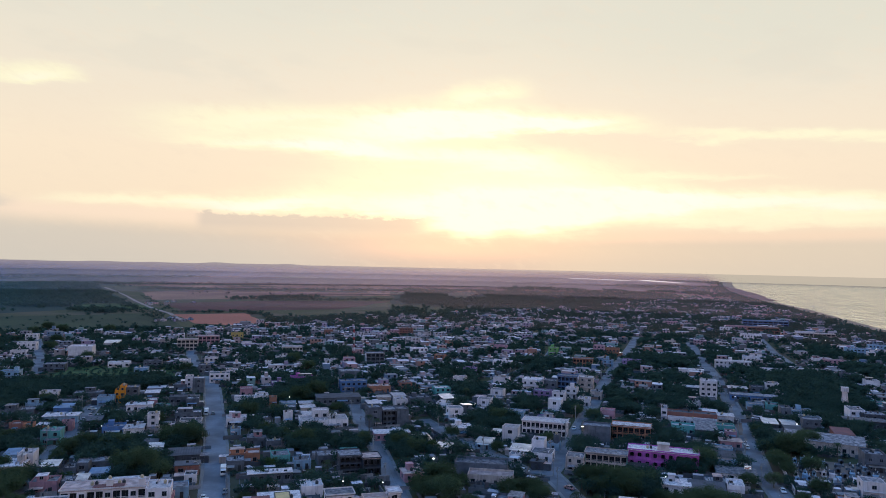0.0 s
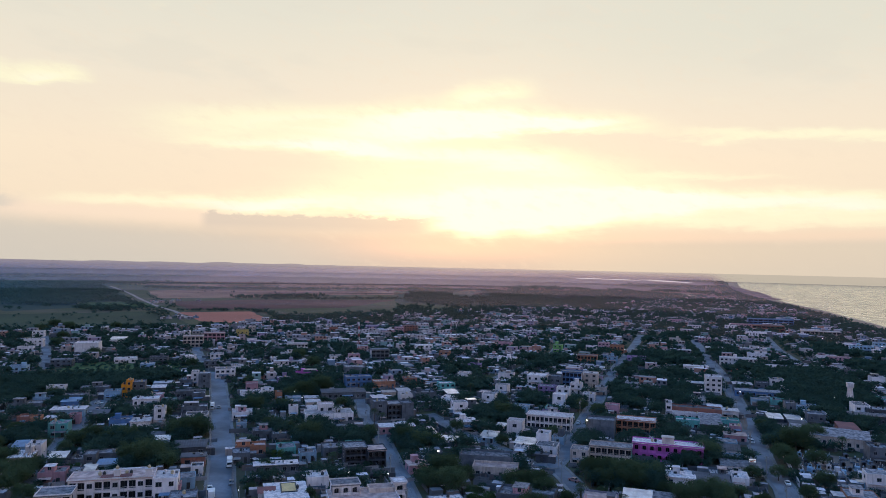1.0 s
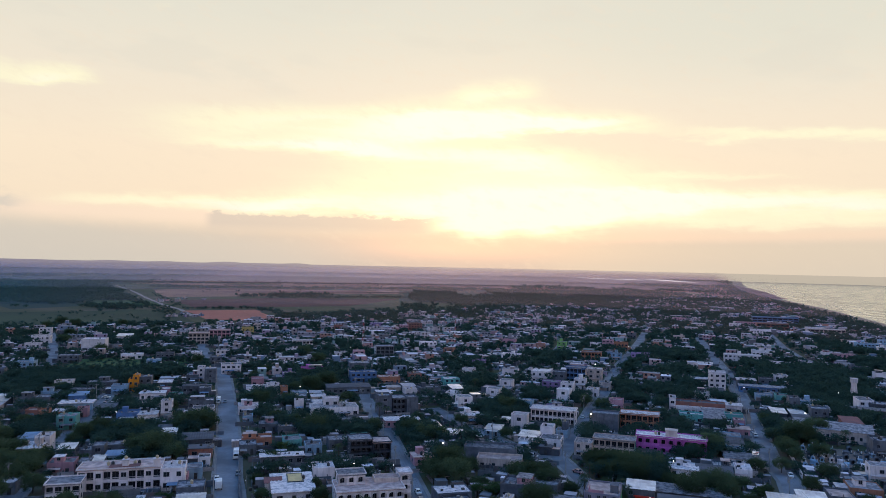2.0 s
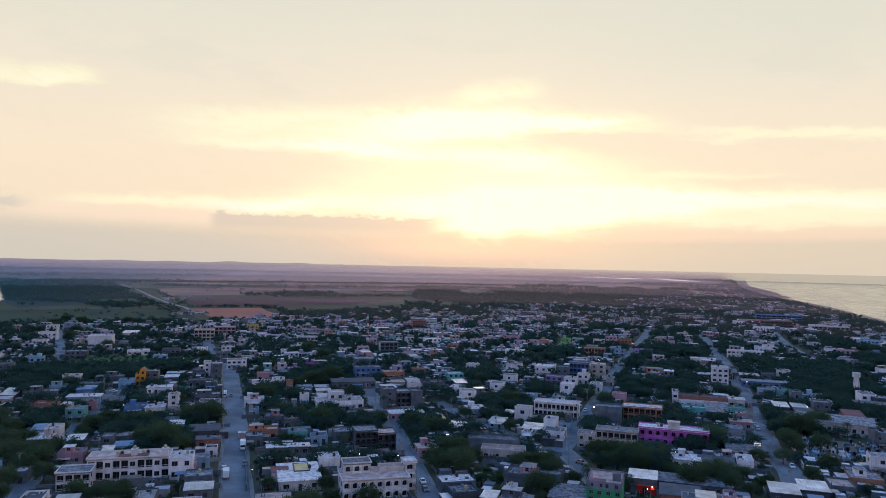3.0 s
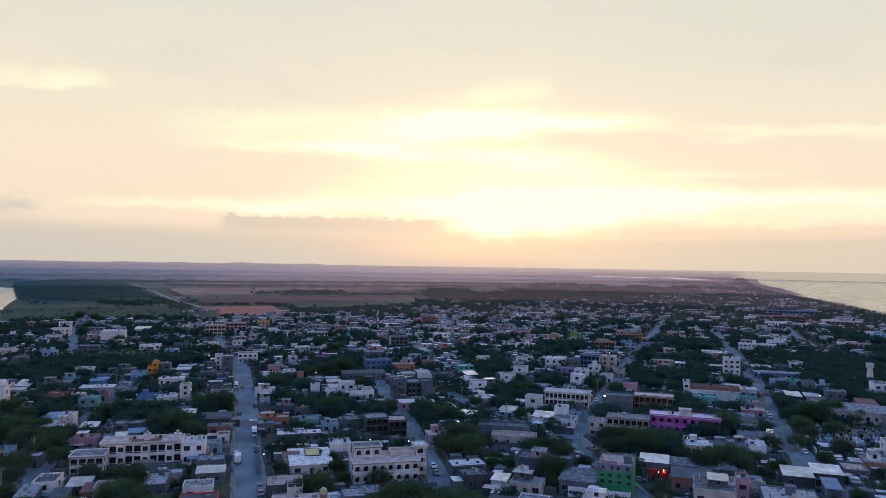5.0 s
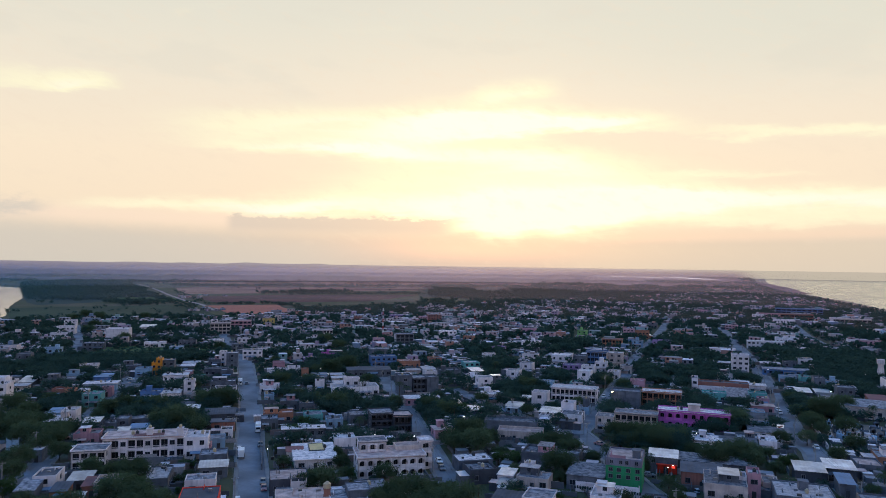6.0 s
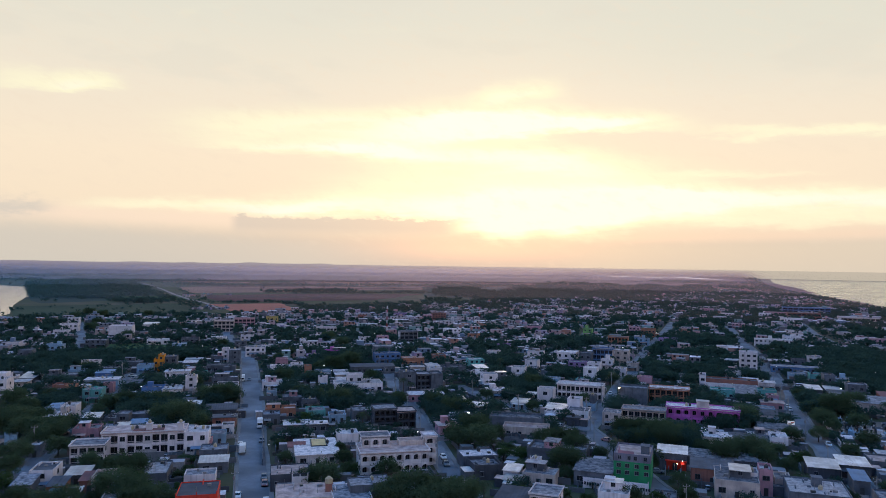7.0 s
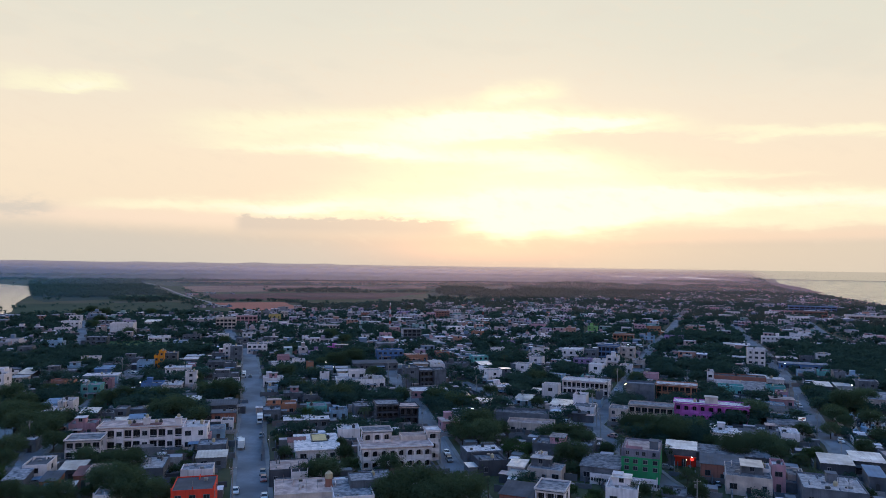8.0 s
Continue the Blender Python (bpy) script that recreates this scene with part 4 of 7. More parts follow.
def arch_panel(w, h, rise, span, spring, t, mat, sill=0.0):
    """A wall panel with an arched opening through it."""
    n = 8
    cx = [span / 2 * math.cos(math.pi * k / n) for k in range(n + 1)]
    cz = [spring + rise * math.sin(math.pi * k / n) for k in range(n + 1)]
    inner = [(span / 2, sill)] + list(zip(cx, cz)) + [(-span / 2, sill)]
    outer = [(w / 2, sill)] + [(w / 2 if k < 2 else -w / 2 if k > n - 2 else w / 2 * cx[k] / (span / 2), spring if k == 0 or k == n else h) for k in range(n + 1)] + [(-w / 2, sill)]
    vs, fs = [], []
    for (a, b), (c, e) in zip(inner, outer):
        vs += [(a, 0, b), (c, 0, e), (a, t, b), (c, t, e)]
    for k in range(len(inner) - 1):
        i, j = 4 * k, 4 * k + 4
        fs += [(i, i + 1, j + 1, j), (i + 2, j + 2, j + 3, i + 3), (i, j, j + 2, i + 2), (i + 1, i + 3, j + 3, j + 1)]
    s = Shape().add(vs, fs)
    if sill:
        s.box(-w / 2, w / 2, 0, t, 0, sill)
    return s.done("arch_bay", mat)


def open_block(x, y, w, d, h, turn, wall, roof, floors, bays, kind="bay", name="apartment_building", label="", pier=0.5, depth=1.5, back=None, tank=None, rail=0.9, solid=()):
    """A long block whose front is a grid of open bays, arched or square, with a recessed back wall, slabs and railings."""
    rng = random.Random(int(abs(x * 13 + y * 7)))
    W, R = WALL[wall], ROOF[roof]
    hw, fh, bw = w / 2, h / floors, w / bays
    s = Shape().ring_wall(-hw, hw, depth, d, 0, h, 0.2, h - 0.05)
    s.box(-hw, -hw + 0.25, 0.0, depth, 0, h).box(hw - 0.25, hw, 0.0, depth, 0, h)
    root = new(name, s.done(name, WALL[back] if back else W))
    at(root, x, y, 0, turn)
    tagged(root, label, "building", "large buildings of the town")
    clear_front(x, y, w, turn, 9.0)
    take(x, y, w + 1, d + 0.5, turn)
    part("roof", Shape().box(-hw - 0.3, hw + 0.3, -0.35, d + 0.15, h + 0.004, h + 0.2).done("roof", R), root)
    part("parapet", Shape().ring_wall(-hw - 0.3, hw + 0.3, -0.35, d + 0.15, h + 0.204, h + 0.6, 0.15, h + 0.21).done("parapet", W), root)
    for k in range(floors):
        if k:
            part("floor_slab", Shape().box(-hw + 0.254, hw - 0.254, 0.02, depth - 0.004, k * fh - 0.2, k * fh).done("floor_slab", W), root)
        for i in range(bays):
            cx = -hw + bw * (i + 0.5)
            if (k, i) in solid or i in solid:
                p = part("wall_bay", kept(("solid", wall, round(bw, 2), round(fh, 2)), lambda: Shape().box(-bw / 2 + 0.004, bw / 2 - 0.004, 0, 0.25, 0, fh - 0.204).done("wall_bay", W)), root)
                at(p, cx, 0, k * fh)
                add_window(root, cx, -0.0, k * fh + fh * 0.3, 0, min(1.4, bw * 0.6), 1.3)
                continue
            if kind == "arch":
                me = kept(("arch", wall, round(bw, 2), round(fh, 2)), lambda: arch_panel(bw - 0.01, fh - 0.21, 0.8, bw * 0.76, fh * 0.52, 0.25, W, 0.9 if rail else 0.0))
            else:
                def bay():
                    q = Shape().box(-bw / 2 + 0.004, -bw / 2 + pier / 2, 0, 0.3, 0, fh - 0.204).box(bw / 2 - pier / 2, bw / 2 - 0.004, 0, 0.3, 0, fh - 0.204)
                    q.box(-bw / 2 + pier / 2, bw / 2 - pier / 2, 0.02, 0.25, fh - 0.55, fh - 0.204)
                    if rail:
                        q.box(-bw / 2 + pier / 2, bw / 2 - pier / 2, 0.06, 0.14, rail - 0.12, rail)
                        q.box(-bw / 2 + pier / 2, bw / 2 - pier / 2, 0.06, 0.14, 0.05, 0.4)
                    return q.done("front_bay", W)
                me = kept(("bay", wall, round(bw, 2), round(fh, 2), pier, rail), bay)
            at(part("arch_bay" if kind == "arch" else "front_bay", me, root), cx, 0, k * fh)
            add_window(root, cx, depth, k * fh + 0.25, 0, round(bw * (0.42 if kind == "arch" else 0.82), 2), round(min(2.2, fh * 0.7), 2), "balcony_door")
    for q in (tank or ()):
        add_tank(root, q, d * 0.5, h + 0.2, "cream")
        add_tank(root, q + 1.3, d * 0.5, h + 0.2, "black")
    for side in (-90, 90):
        for k in range(floors):
            for j in range(max(1, int(d / 5))):
                add_window(root, hw if side > 0 else -hw, depth + 1.2 + j * 4.5, k * fh + fh * 0.33, side, 1.3, 1.2)
    return root


def crown_arrays(rng, R, H, z0, clumps, leaves, size):
    """Small leaf faces gathered in clumps over an uneven crown."""
    n = clumps
    th, u = rng.uniform(0, 2 * np.pi, n), rng.uniform(-0.65, 1.0, n)
    rad = (0.55 + 0.45 * rng.random(n)) * (0.8 + 0.35 * rng.random(n))
    c = np.stack([R * rad * np.sqrt(1 - (u * 0.9) ** 2) * np.cos(th), R * rad * np.sqrt(1 - (u * 0.9) ** 2) * np.sin(th), z0 + H * 0.5 + H * 0.5 * u * rad], 1)
    c = np.repeat(c, leaves, 0) + rng.normal(0, 0.17 * R, (n * leaves, 3)) * (1, 1, 0.7)
    m = len(c)
    a = rng.normal(0, 1, (m, 3))
    a[:, 2] *= 0.5
    a /= np.linalg.norm(a, axis=1)[:, None]
    b = np.cross(a, rng.normal(0, 1, (m, 3)))
    b /= np.linalg.norm(b, axis=1)[:, None]
    s = size * (0.6 + 0.8 * rng.random(m))[:, None]
    return np.stack([c - a * s, c + b * s * 0.8, c + a * s], 1).reshape(-1, 3)


def leaf_mesh(name, v, mat):
    return mesh(name, v, [(3 * i, 3 * i + 1, 3 * i + 2) for i in range(len(v) // 3)], mat)


def trunk_mesh(rng, h, r, R, H):
    s = Shape()
    s.tube(0, 0, -0.1, h * 0.5, r * 1.4, r, 7).tube(0, 0, h * 0.5, h + H * 0.35, r, r * 0.45, 7)
    for _ in range(6):
        a, e = rng.uniform(0, 6.28), rng.uniform(0.35, 0.7)
        s.rod((0, 0, h * rng.uniform(0.6, 1.0)), (R * e * math.cos(a), R * e * math.sin(a), h + H * rng.uniform(0.3, 0.65)), r * 0.35, 5)
    return s.done("trunk", BARK)


def tree_model(seed, R, H, stem, mat, label, clumps=60, leaves=64, size=0.34):
    rng = np.random.default_rng(seed)
    root = new("tree")
    tagged(root, label, "tree", "trees between the houses")
    part("trunk", trunk_mesh(random.Random(seed), stem, 0.10 + R * 0.03, R, H), root)
    part("crown", leaf_mesh("crown", crown_arrays(rng, R, H, stem * 0.75, clumps, leaves, size), mat), root)
    return root


def palm_model(seed, h, label):
    rng = random.Random(seed)
    root = new("palm_tree")
    tagged(root, label, "palm tree", "palms between the houses")
    s = Shape()
    for k in range(6):
        s.tube(0.25 * math.sin(k * 0.25), 0, h * k / 6 - 0.05, h * (k + 1) / 6, 0.2 - 0.012 * k, 0.19 - 0.012 * k, 7)
    part("trunk", s.done("trunk", BARK), root)
    vs, fs = [], []
    for i in range(22):
        a, lift = 6.283 * i / 22 + rng.uniform(-0.1, 0.1), rng.uniform(0.1, 1.2)
        L = rng.uniform(2.0, 2.8)
        side = Vector((-math.sin(a), math.cos(a), 0))
        for k in range(6):
            u0, u1 = k / 6, (k + 1) / 6
            for sg in (-1, 1):
                def q(u, o):
                    p = Vector((math.cos(a) * L * u, math.sin(a) * L * u, h + lift * math.sin(u * 2.2) - 1.9 * u * u)) + side * o * sg
                    return (p.x + 0.25, p.y, p.z - abs(o) * 0.35)
                n = len(vs)
                vs += [q(u0, 0), q(u0 + 0.1, 0), q(u1 + 0.05, 0.5 * (1 - u0 * 0.6)), q(u1, 0.5 * (1 - u0 * 0.6))]
                fs.append((n, n + 1, n + 2, n + 3))
    part("crown", mesh("crown", vs, fs, FROND), root)
    return root


def car_model(kind, label):
    root = new("car" if kind != "truck" else "truck")
    tagged(root, label, "car" if kind != "truck" else "truck", "vehicles in the streets")
    if kind == "truck":
        part("body", Shape().box(-1.0, 1.0, -1.2, 2.9, 0.9, 3.1).done("body", WHITE_PAINT), root, "white box body")
        part("cab", Shape().box(-0.95, 0.95, -3.0, -1.3, 0.5, 2.3).done("cab", WHITE_PAINT), root)
        part("windscreen", Shape().box(-0.85, 0.85, -3.03, -2.99, 1.4, 2.15).done("windscreen", GLASS), root)
        wheels, hw = ((-2.2, 0.45), (1.8, 0.45)), 0.95
    else:
        prof = [(-2.1, 0.35), (-2.1, 0.75), (-1.2, 0.9), (-0.55, 1.42), (0.85, 1.45), (1.55, 0.95), (2.1, 0.85), (2.1, 0.35)]
        n = len(prof)
        vs = [((-0.85 if z < 1.2 else -0.66), y, z) for y, z in prof] + [((0.85 if z < 1.2 else 0.66), y, z) for y, z in prof]
        fs = [(i, (i + 1) % n, n + (i + 1) % n, n + i) for i in range(n)] + [tuple(reversed(range(n))), tuple(range(n, 2 * n))]
        part("body", mesh("body", vs, fs, CAR_PAINT), root)
        part("windscreen", mesh("windscreen", [(-0.72, -1.15, 0.97), (0.72, -1.15, 0.97), (0.6, -0.62, 1.39), (-0.6, -0.62, 1.39)], [(0, 1, 2, 3)], GLASS), root)
        part("rear_window", mesh("rear_window", [(-0.6, 0.92, 1.43), (0.6, 0.92, 1.43), (0.72, 1.5, 1.01), (-0.72, 1.5, 1.01)], [(0, 1, 2, 3)], GLASS), root)
        for sx in (-1, 1):
            part("side_window", mesh("side_window", [(sx * 0.835, -0.95, 1.0), (sx * 0.835, 1.2, 1.0), (sx * 0.695, 0.8, 1.38), (sx * 0.695, -0.5, 1.38)], [(0, 1, 2, 3)], GLASS), root)
            part("headlight", Shape().box(sx * 0.6 - 0.15, sx * 0.6 + 0.15, -2.13, -2.09, 0.6, 0.74).done("headlight", WHITE_PAINT), root)
            part("tail_light", Shape().box(sx * 0.65 - 0.12, sx * 0.65 + 0.12, 2.09, 2.13, 0.62, 0.8).done("tail_light", RED_ENAMEL), root)
        wheels, hw = ((-1.3, 0.33), (1.3, 0.33)), 0.78
    for yy, r in wheels:
        for sx in (-1, 1):
            s = Shape().rod((sx * hw - 0.1, yy, r), (sx * hw + 0.1, yy, r), r, 12)
            part("wheel", s.done("wheel", RUBBER), root)
    return root


def lamp_post(x, y, h=6.0, warm=False, r=0.24, turn=0):
    root = at(new("street_lamp", kept(("post", h), lambda: Shape().tube(0, 0, 0, h, 0.09, 0.06, 8).rod((0, 0, h - 0.1), (0, -1.2, h + 0.15), 0.04).done("street_lamp", STEEL))), x, y, 0, turn)
    tagged(root, "slim grey street lamp, lit in the dusk", "street lamp", "lit lamps")
    part("lamp_head", kept(("head", warm, r), lambda: Shape().tube(0, -1.25, h - 0.02, h + 0.14, r * 0.8, r, 8).tube(0, -1.25, h - 0.1, h - 0.02, r * 0.5, r * 0.8, 8).done("lamp_head", LAMP_WARM if warm else LAMP_WHITE)), root, "glowing lamp head")
    return root


def pole_model():
    root = new("utility_pole", Shape().tube(0, 0, 0, 8.5, 0.16, 0.10, 8).done("utility_pole", CONCRETE))
    tagged(root, "grey concrete utility pole with a crossarm", "utility pole", "poles along the streets")
    part("crossarm", Shape().box(-0.9, 0.9, -0.06, 0.06, 7.9, 8.02).done("crossarm", STEEL), root)
    for q in (-0.8, 0.0, 0.8):
        part("insulator", kept("insulator", lambda: Shape().tube(0, 0, 8.02, 8.2, 0.05, 0.04, 6).done("insulator", WHITE_PAINT)), root).location.x = q
    part("transformer", Shape().tube(0.3, -0.25, 6.4, 7.3, 0.24, 0.24, 8).done("transformer", STEEL), root)
    return root


def wall_line(x0, y0, x1, y1, h, mat, label):
    L = math.dist((x0, y0), (x1, y1))
    s = Shape().box(0, L, -0.1, 0.1, 0, h).box(-0.05, L + 0.05, -0.14, 0.14, h, h + 0.08)
    k = 0.0
    while k < L:
        s.box(k - 0.14, k + 0.14, -0.16, 0.16, 0, h + 0.15)
        k += 3.5
    ob = new("boundary_wall", s.done("boundary_wall", mat))
    return tagged(at(ob, x0, y0, 0, math.degrees(math.atan2(y1 - y0, x1 - x0))), label, "wall", "yard walls")


TREES = [
    tree_model(1, 5.2, 6.5, 2.6, LEAF, "broad dark green tree with a dense crown", 78, 76, 0.29),
    tree_model(2, 4.2, 6.0, 2.2, LEAF, "round dark green tree among houses", 66, 70, 0.26),
    tree_model(3, 3.2, 4.6, 1.8, LEAF_LIGHT, "small lighter green tree in a yard", 44, 50, 0.26),
    tree_model(4, 6.4, 7.6, 2.8, LEAF, "very wide dark tree with an uneven crown", 110, 80, 0.31),
    tree_model(5, 3.6, 7.4, 2.6, LEAF, "tall narrow dark green tree", 62, 66, 0.27),
    tree_model(6, 4.8, 5.2, 2.0, LEAF, "low spreading dark green tree", 70, 68, 0.28),
]
PALMS = [palm_model(1, 7.5, "tall palm with drooping fronds"), palm_model(2, 5.0, "short palm with drooping fronds")]
CARS = [car_model("car", "parked saloon car with dark windows"), car_model("truck", "white box truck parked at the kerb")]
POLE = pole_model()
for i, m in enumerate([*TREES, *PALMS, *CARS, POLE]):
    m.matrix_basis = pose(-60 - 14 * i, 60, 0)
models_used = set()


def put(model, x, y, turn=0.0, scale=1.0, z=0.0):
    """The model itself at its first place, a copy at each later one."""
    if model.name not in models_used:
        models_used.add(model.name)
        ob = model
        ob.matrix_basis = pose(x, y, z, 0, 0, turn)
    else:
        ob = copy_thing(model, pose(x, y, z, 0, 0, turn))
    ob.scale = (scale, scale, scale)
    return ob


def tree(x, y, k=0, scale=1.0, turn=None):
    t = put(TREES[k], x, y, (x * 37 + y * 11) % 360 if turn is None else turn, scale)
    take_disc(x, y, (4.2, 3.4, 2.6, 5.2, 3.0, 4.0)[k] * scale * 0.9, 3)
    return t

# ---- things, largest first ----

# large buildings
open_block(-104.9, 223.9, 24.8, 9.0, 7.0, 16, "white", "rose", 2, 10, label="long white two-storey building with glazed balconies", tank=[-4, 4], depth=1.2, pier=0.35, solid=[2, 5, 8])
open_block(-116.3, 211.3, 9.6, 8.0, 5.6, 16, "white", "grey", 2, 4, label="white lower wing of balconied building", depth=1.2, pier=0.35)
house(-88.5, 225.7, 7.5, 9.0, 7.0, 16, "white", "pale", 2, "flat", tank='cream')
house(-88.8, 229.6, 7.3, 5.0, 3.4, 16, "pink", "rose", 1, "flat")
open_block(89.2, 283.5, 27.0, 8.5, 6.7, -17, "magenta", "pale", 2, 9, label="bright magenta two-storey building with arched galleries", kind='arch', name='apartment_building', depth=1.8, tank=[-6])
magenta_block = [o for o in bpy.data.objects if o.get("label", "").startswith("bright magenta")][0]
part("stair_head", Shape().box(-2.2, 2.4, 2.0, 6.0, 6.91, 9.3).box(-2.4, 2.6, 1.8, 6.2, 9.3, 9.45).done("stair_head", WALL["cream"]), magenta_block, "cream-rendered stair head")
white_block = [o for o in bpy.data.objects if o.get("label", "").startswith("long white two-storey")][0]
for tx, tz in ((1.6, 9.6), (11.0, 9.4)):
    turret = part("roof_turret", Shape().box(tx - 0.9, tx + 0.9, 0.6, 2.6, 7.21, tz).box(tx - 1.1, tx + 1.1, 0.4, 2.8, tz, tz + 0.14).done("roof_turret", WALL["white"]), white_block)
    part("water_tank", Shape().tube(tx, 1.6, tz + 0.144, tz + 0.9, 0.5, 0.5, 12).tube(tx, 1.6, tz + 0.9, tz + 1.2, 0.48, 0.2, 12).done("water_tank", TANK_CREAM), turret, "cream plastic water tank")
part("red_roof_strip", Shape().box(-3.2, 6.0, -0.1, 3.2, 7.62, 7.72).done("red_roof_strip", ROOF["brick"]), white_block, "dull red roof strip")
open_block(-22.8, 210.8, 20.4, 12.0, 6.2, 16, "white", "rose", 2, 8, label="pinkish-white two-storey building with arched galleries", kind='arch', depth=1.5)
open_block(-29.4, 215.9, 8.4, 6.0, 9.3, 16, "white", "grey", 3, 3, label="pinkish-white upper block with arched windows", kind='arch', depth=1.0)
open_block(-13.2, 221.0, 3.9, 5.0, 8.7, 16, "white", "pale", 3, 1, label="pinkish-white end block with one arched window", kind='arch', depth=1.0)
house(-18.9, 219.2, 7.6, 4.6, 7.6, 16, "cream", "rose", 2, "flat", detail=0)
green_house = house(44.6, 204.2, 10.1, 13.0, 6.7, -17, "green", "grey", 2, "low", detail=0, label="bright green house under a bare grey top storey")
top_storey = part("top_storey", Shape().ring_wall(-5.05, 5.05, 0.0, 13.0, 7.01, 9.2, 0.2, 8.7).done("top_storey", WALL["top_grey"]), green_house, "bare lavender-grey rendered storey")
part("roof_terrace", Shape().box(-4.84, 4.84, 0.21, 12.79, 8.6, 8.72).done("roof_terrace", ROOF["rose"]), top_storey)
part("stair_head", Shape().box(2.2, 4.4, 3.5, 6.5, 8.724, 10.8).box(2.05, 4.55, 3.3, 6.7, 10.8, 10.95).done("stair_head", WALL["grey"]), top_storey)
part("parapet_panel", Shape().box(-4.0, 0.5, 0.9, 1.05, 8.724, 9.8).box(-4.0, -3.85, 1.06, 6.0, 8.724, 9.8).done("parapet_panel", WALL["pink"]), top_storey)
for gx in (-3.4, -0.8, 0.9, 3.6):
    add_window(green_house, gx, 0.0, 7.6, 0, 0.8, 1.0)
open_block(49.1, 334.7, 20.8, 9.0, 6.4, -17, "white", "pale", 2, 10, label="white two-storey building with balcony rows", depth=1.6, pier=0.35)
open_block(88.6, 329.0, 17.4, 9.0, 6.4, -17, "orange", "pale", 2, 7, label="orange two-storey building with columns and pale roof", depth=1.0, pier=0.6, rail=1.0)
open_block(65.7, 280.5, 16.1, 8.0, 6.2, -17, "cream", "grey", 2, 7, label="cream building with teal balconies", depth=1.3, pier=0.5, back='teal')
house(52.9, 277.7, 6.9, 8.0, 5.6, -17, "cream", "grey", 2, "flat")
house(70.5, 321.5, 12.6, 9.0, 7.5, -17, "grey", "grey", 2, "flat", detail=0)
house(57.6, 449.7, 11.7, 12.0, 7.6, -17, "white", "pale", 2, "flat")
house(68.7, 445.2, 7.6, 10.0, 7.5, -17, "grey", "grey", 2, "flat")
open_block(80.9, 454.2, 12.5, 9.0, 9.5, -17, "blue", "grey", 3, 5, label="blue and white three-storey apartment block", back='white', depth=1.0, pier=0.5)
house(93.0, 454.4, 8.9, 9.0, 9.0, -17, "cream", "pale", 3, "flat")
house(162.7, 430.9, 9.6, 10.0, 11.5, -17, "white", "pale", 4, "flat")
house(-284.6, 561.1, 17.4, 14.0, 8.0, 16, "white", "pale", 1, "flat", detail=0)
open_block(-219.5, 615.5, 16.7, 12.0, 9.3, 16, "cream", "rose", 3, 5, label="cream three-storey apartment block at the edge of town", depth=0.9, pier=0.8)
open_block(-212.0, 648.5, 18.2, 11.0, 9.0, 16, "pink", "rose", 3, 5, label="pinkish three-storey apartment block", depth=0.9, pier=0.8)
open_block(113.1, 566.7, 15.2, 9.0, 6.2, -17, "orange", "grey", 2, 6, label="orange-brown two-storey block with bays", depth=0.9, pier=0.7)
open_block(442.6, 839.3, 41.7, 10.0, 6.4, -17, "cream", "pale", 2, 9, label="long cream two-storey building by the sea front", depth=1.0, pier=0.6)
open_block(448.7, 983.2, 57.8, 14.0, 9.5, -17, "blue", "blue", 3, 9, label="large blue building under a blue roof", depth=1.0, pier=0.7)
open_block(408.2, 900.6, 37.0, 12.0, 7.5, -17, "brick", "pale", 2, 7, label="brick-red two-storey block with white trim", depth=1.0, pier=0.7)
house(349.7, 800.7, 21.3, 10.0, 7.0, -17, "white", "pale", 2, "flat")
house(169.1, 313.3, 31.8, 16.0, 5.0, -28, "cream", "grey", 1, "sheet", label='long warehouse with a grey sheet roof beside the cemetery', name='warehouse')
open_block(-126.4, 606.2, 16.9, 9.0, 6.0, 16, "white", "pale", 2, 6, label="long white two-storey building with bays", depth=0.8, pier=0.6)
open_block(-50.9, 556.2, 14.0, 9.0, 8.6, 16, "grey", "grey", 3, 4, label="grey three-storey apartment block with balconies", depth=1.0, pier=0.6, back='white')

# houses on the left side of town
house(-347.1, 595.1, 14.3, 9.0, 6.0, 16, "white", "pale", 2, "flat")
house(-335.6, 564.6, 11.5, 6.0, 3.4, 16, "white", "pale", 1, "flat")
house(-385.2, 668.1, 10.1, 8.0, 5.5, 16, "white", "pale", 2, "flat")
house(-355.6, 652.9, 16.6, 9.0, 4.0, 16, "grey", "pale", 1, "flat")
house(-266.5, 490.8, 13.7, 9.0, 5.0, 16, "grey", "grey", 2, "flat")
house(-275.0, 453.9, 11.0, 9.0, 5.0, 16, "sky", "grey", 2, "flat")
house(-287.5, 619.5, 12.4, 16.0, 5.0, 16, "white", "sheet", 1, "sheet")
house(-232.7, 514.3, 14.6, 9.0, 3.6, 16, "white", "pale", 1, "flat")
house(-206.4, 509.6, 12.2, 8.0, 5.2, 16, "grey", "grey", 2, "flat")
house(-189.6, 474.8, 10.4, 7.0, 3.6, 16, "white", "pale", 1, "flat")
house(-205.8, 489.0, 9.2, 7.0, 3.8, 16, "sky", "pale", 1, "flat")
house(-177.5, 391.6, 2.6, 7.0, 6.0, 16, "amber", "grey", 2, "flat")
house(-174.3, 390.8, 2.9, 7.0, 9.0, 16, "amber", "grey", 3, "flat")
house(-170.8, 394.5, 6.8, 8.0, 7.5, 16, "grey", "grey", 2, "flat")
house(-155.2, 367.6, 12.2, 8.0, 3.8, 16, "white", "pale", 1, "eave")
house(-151.4, 428.9, 4.2, 8.0, 8.0, 16, "white", "grey", 3, "flat")
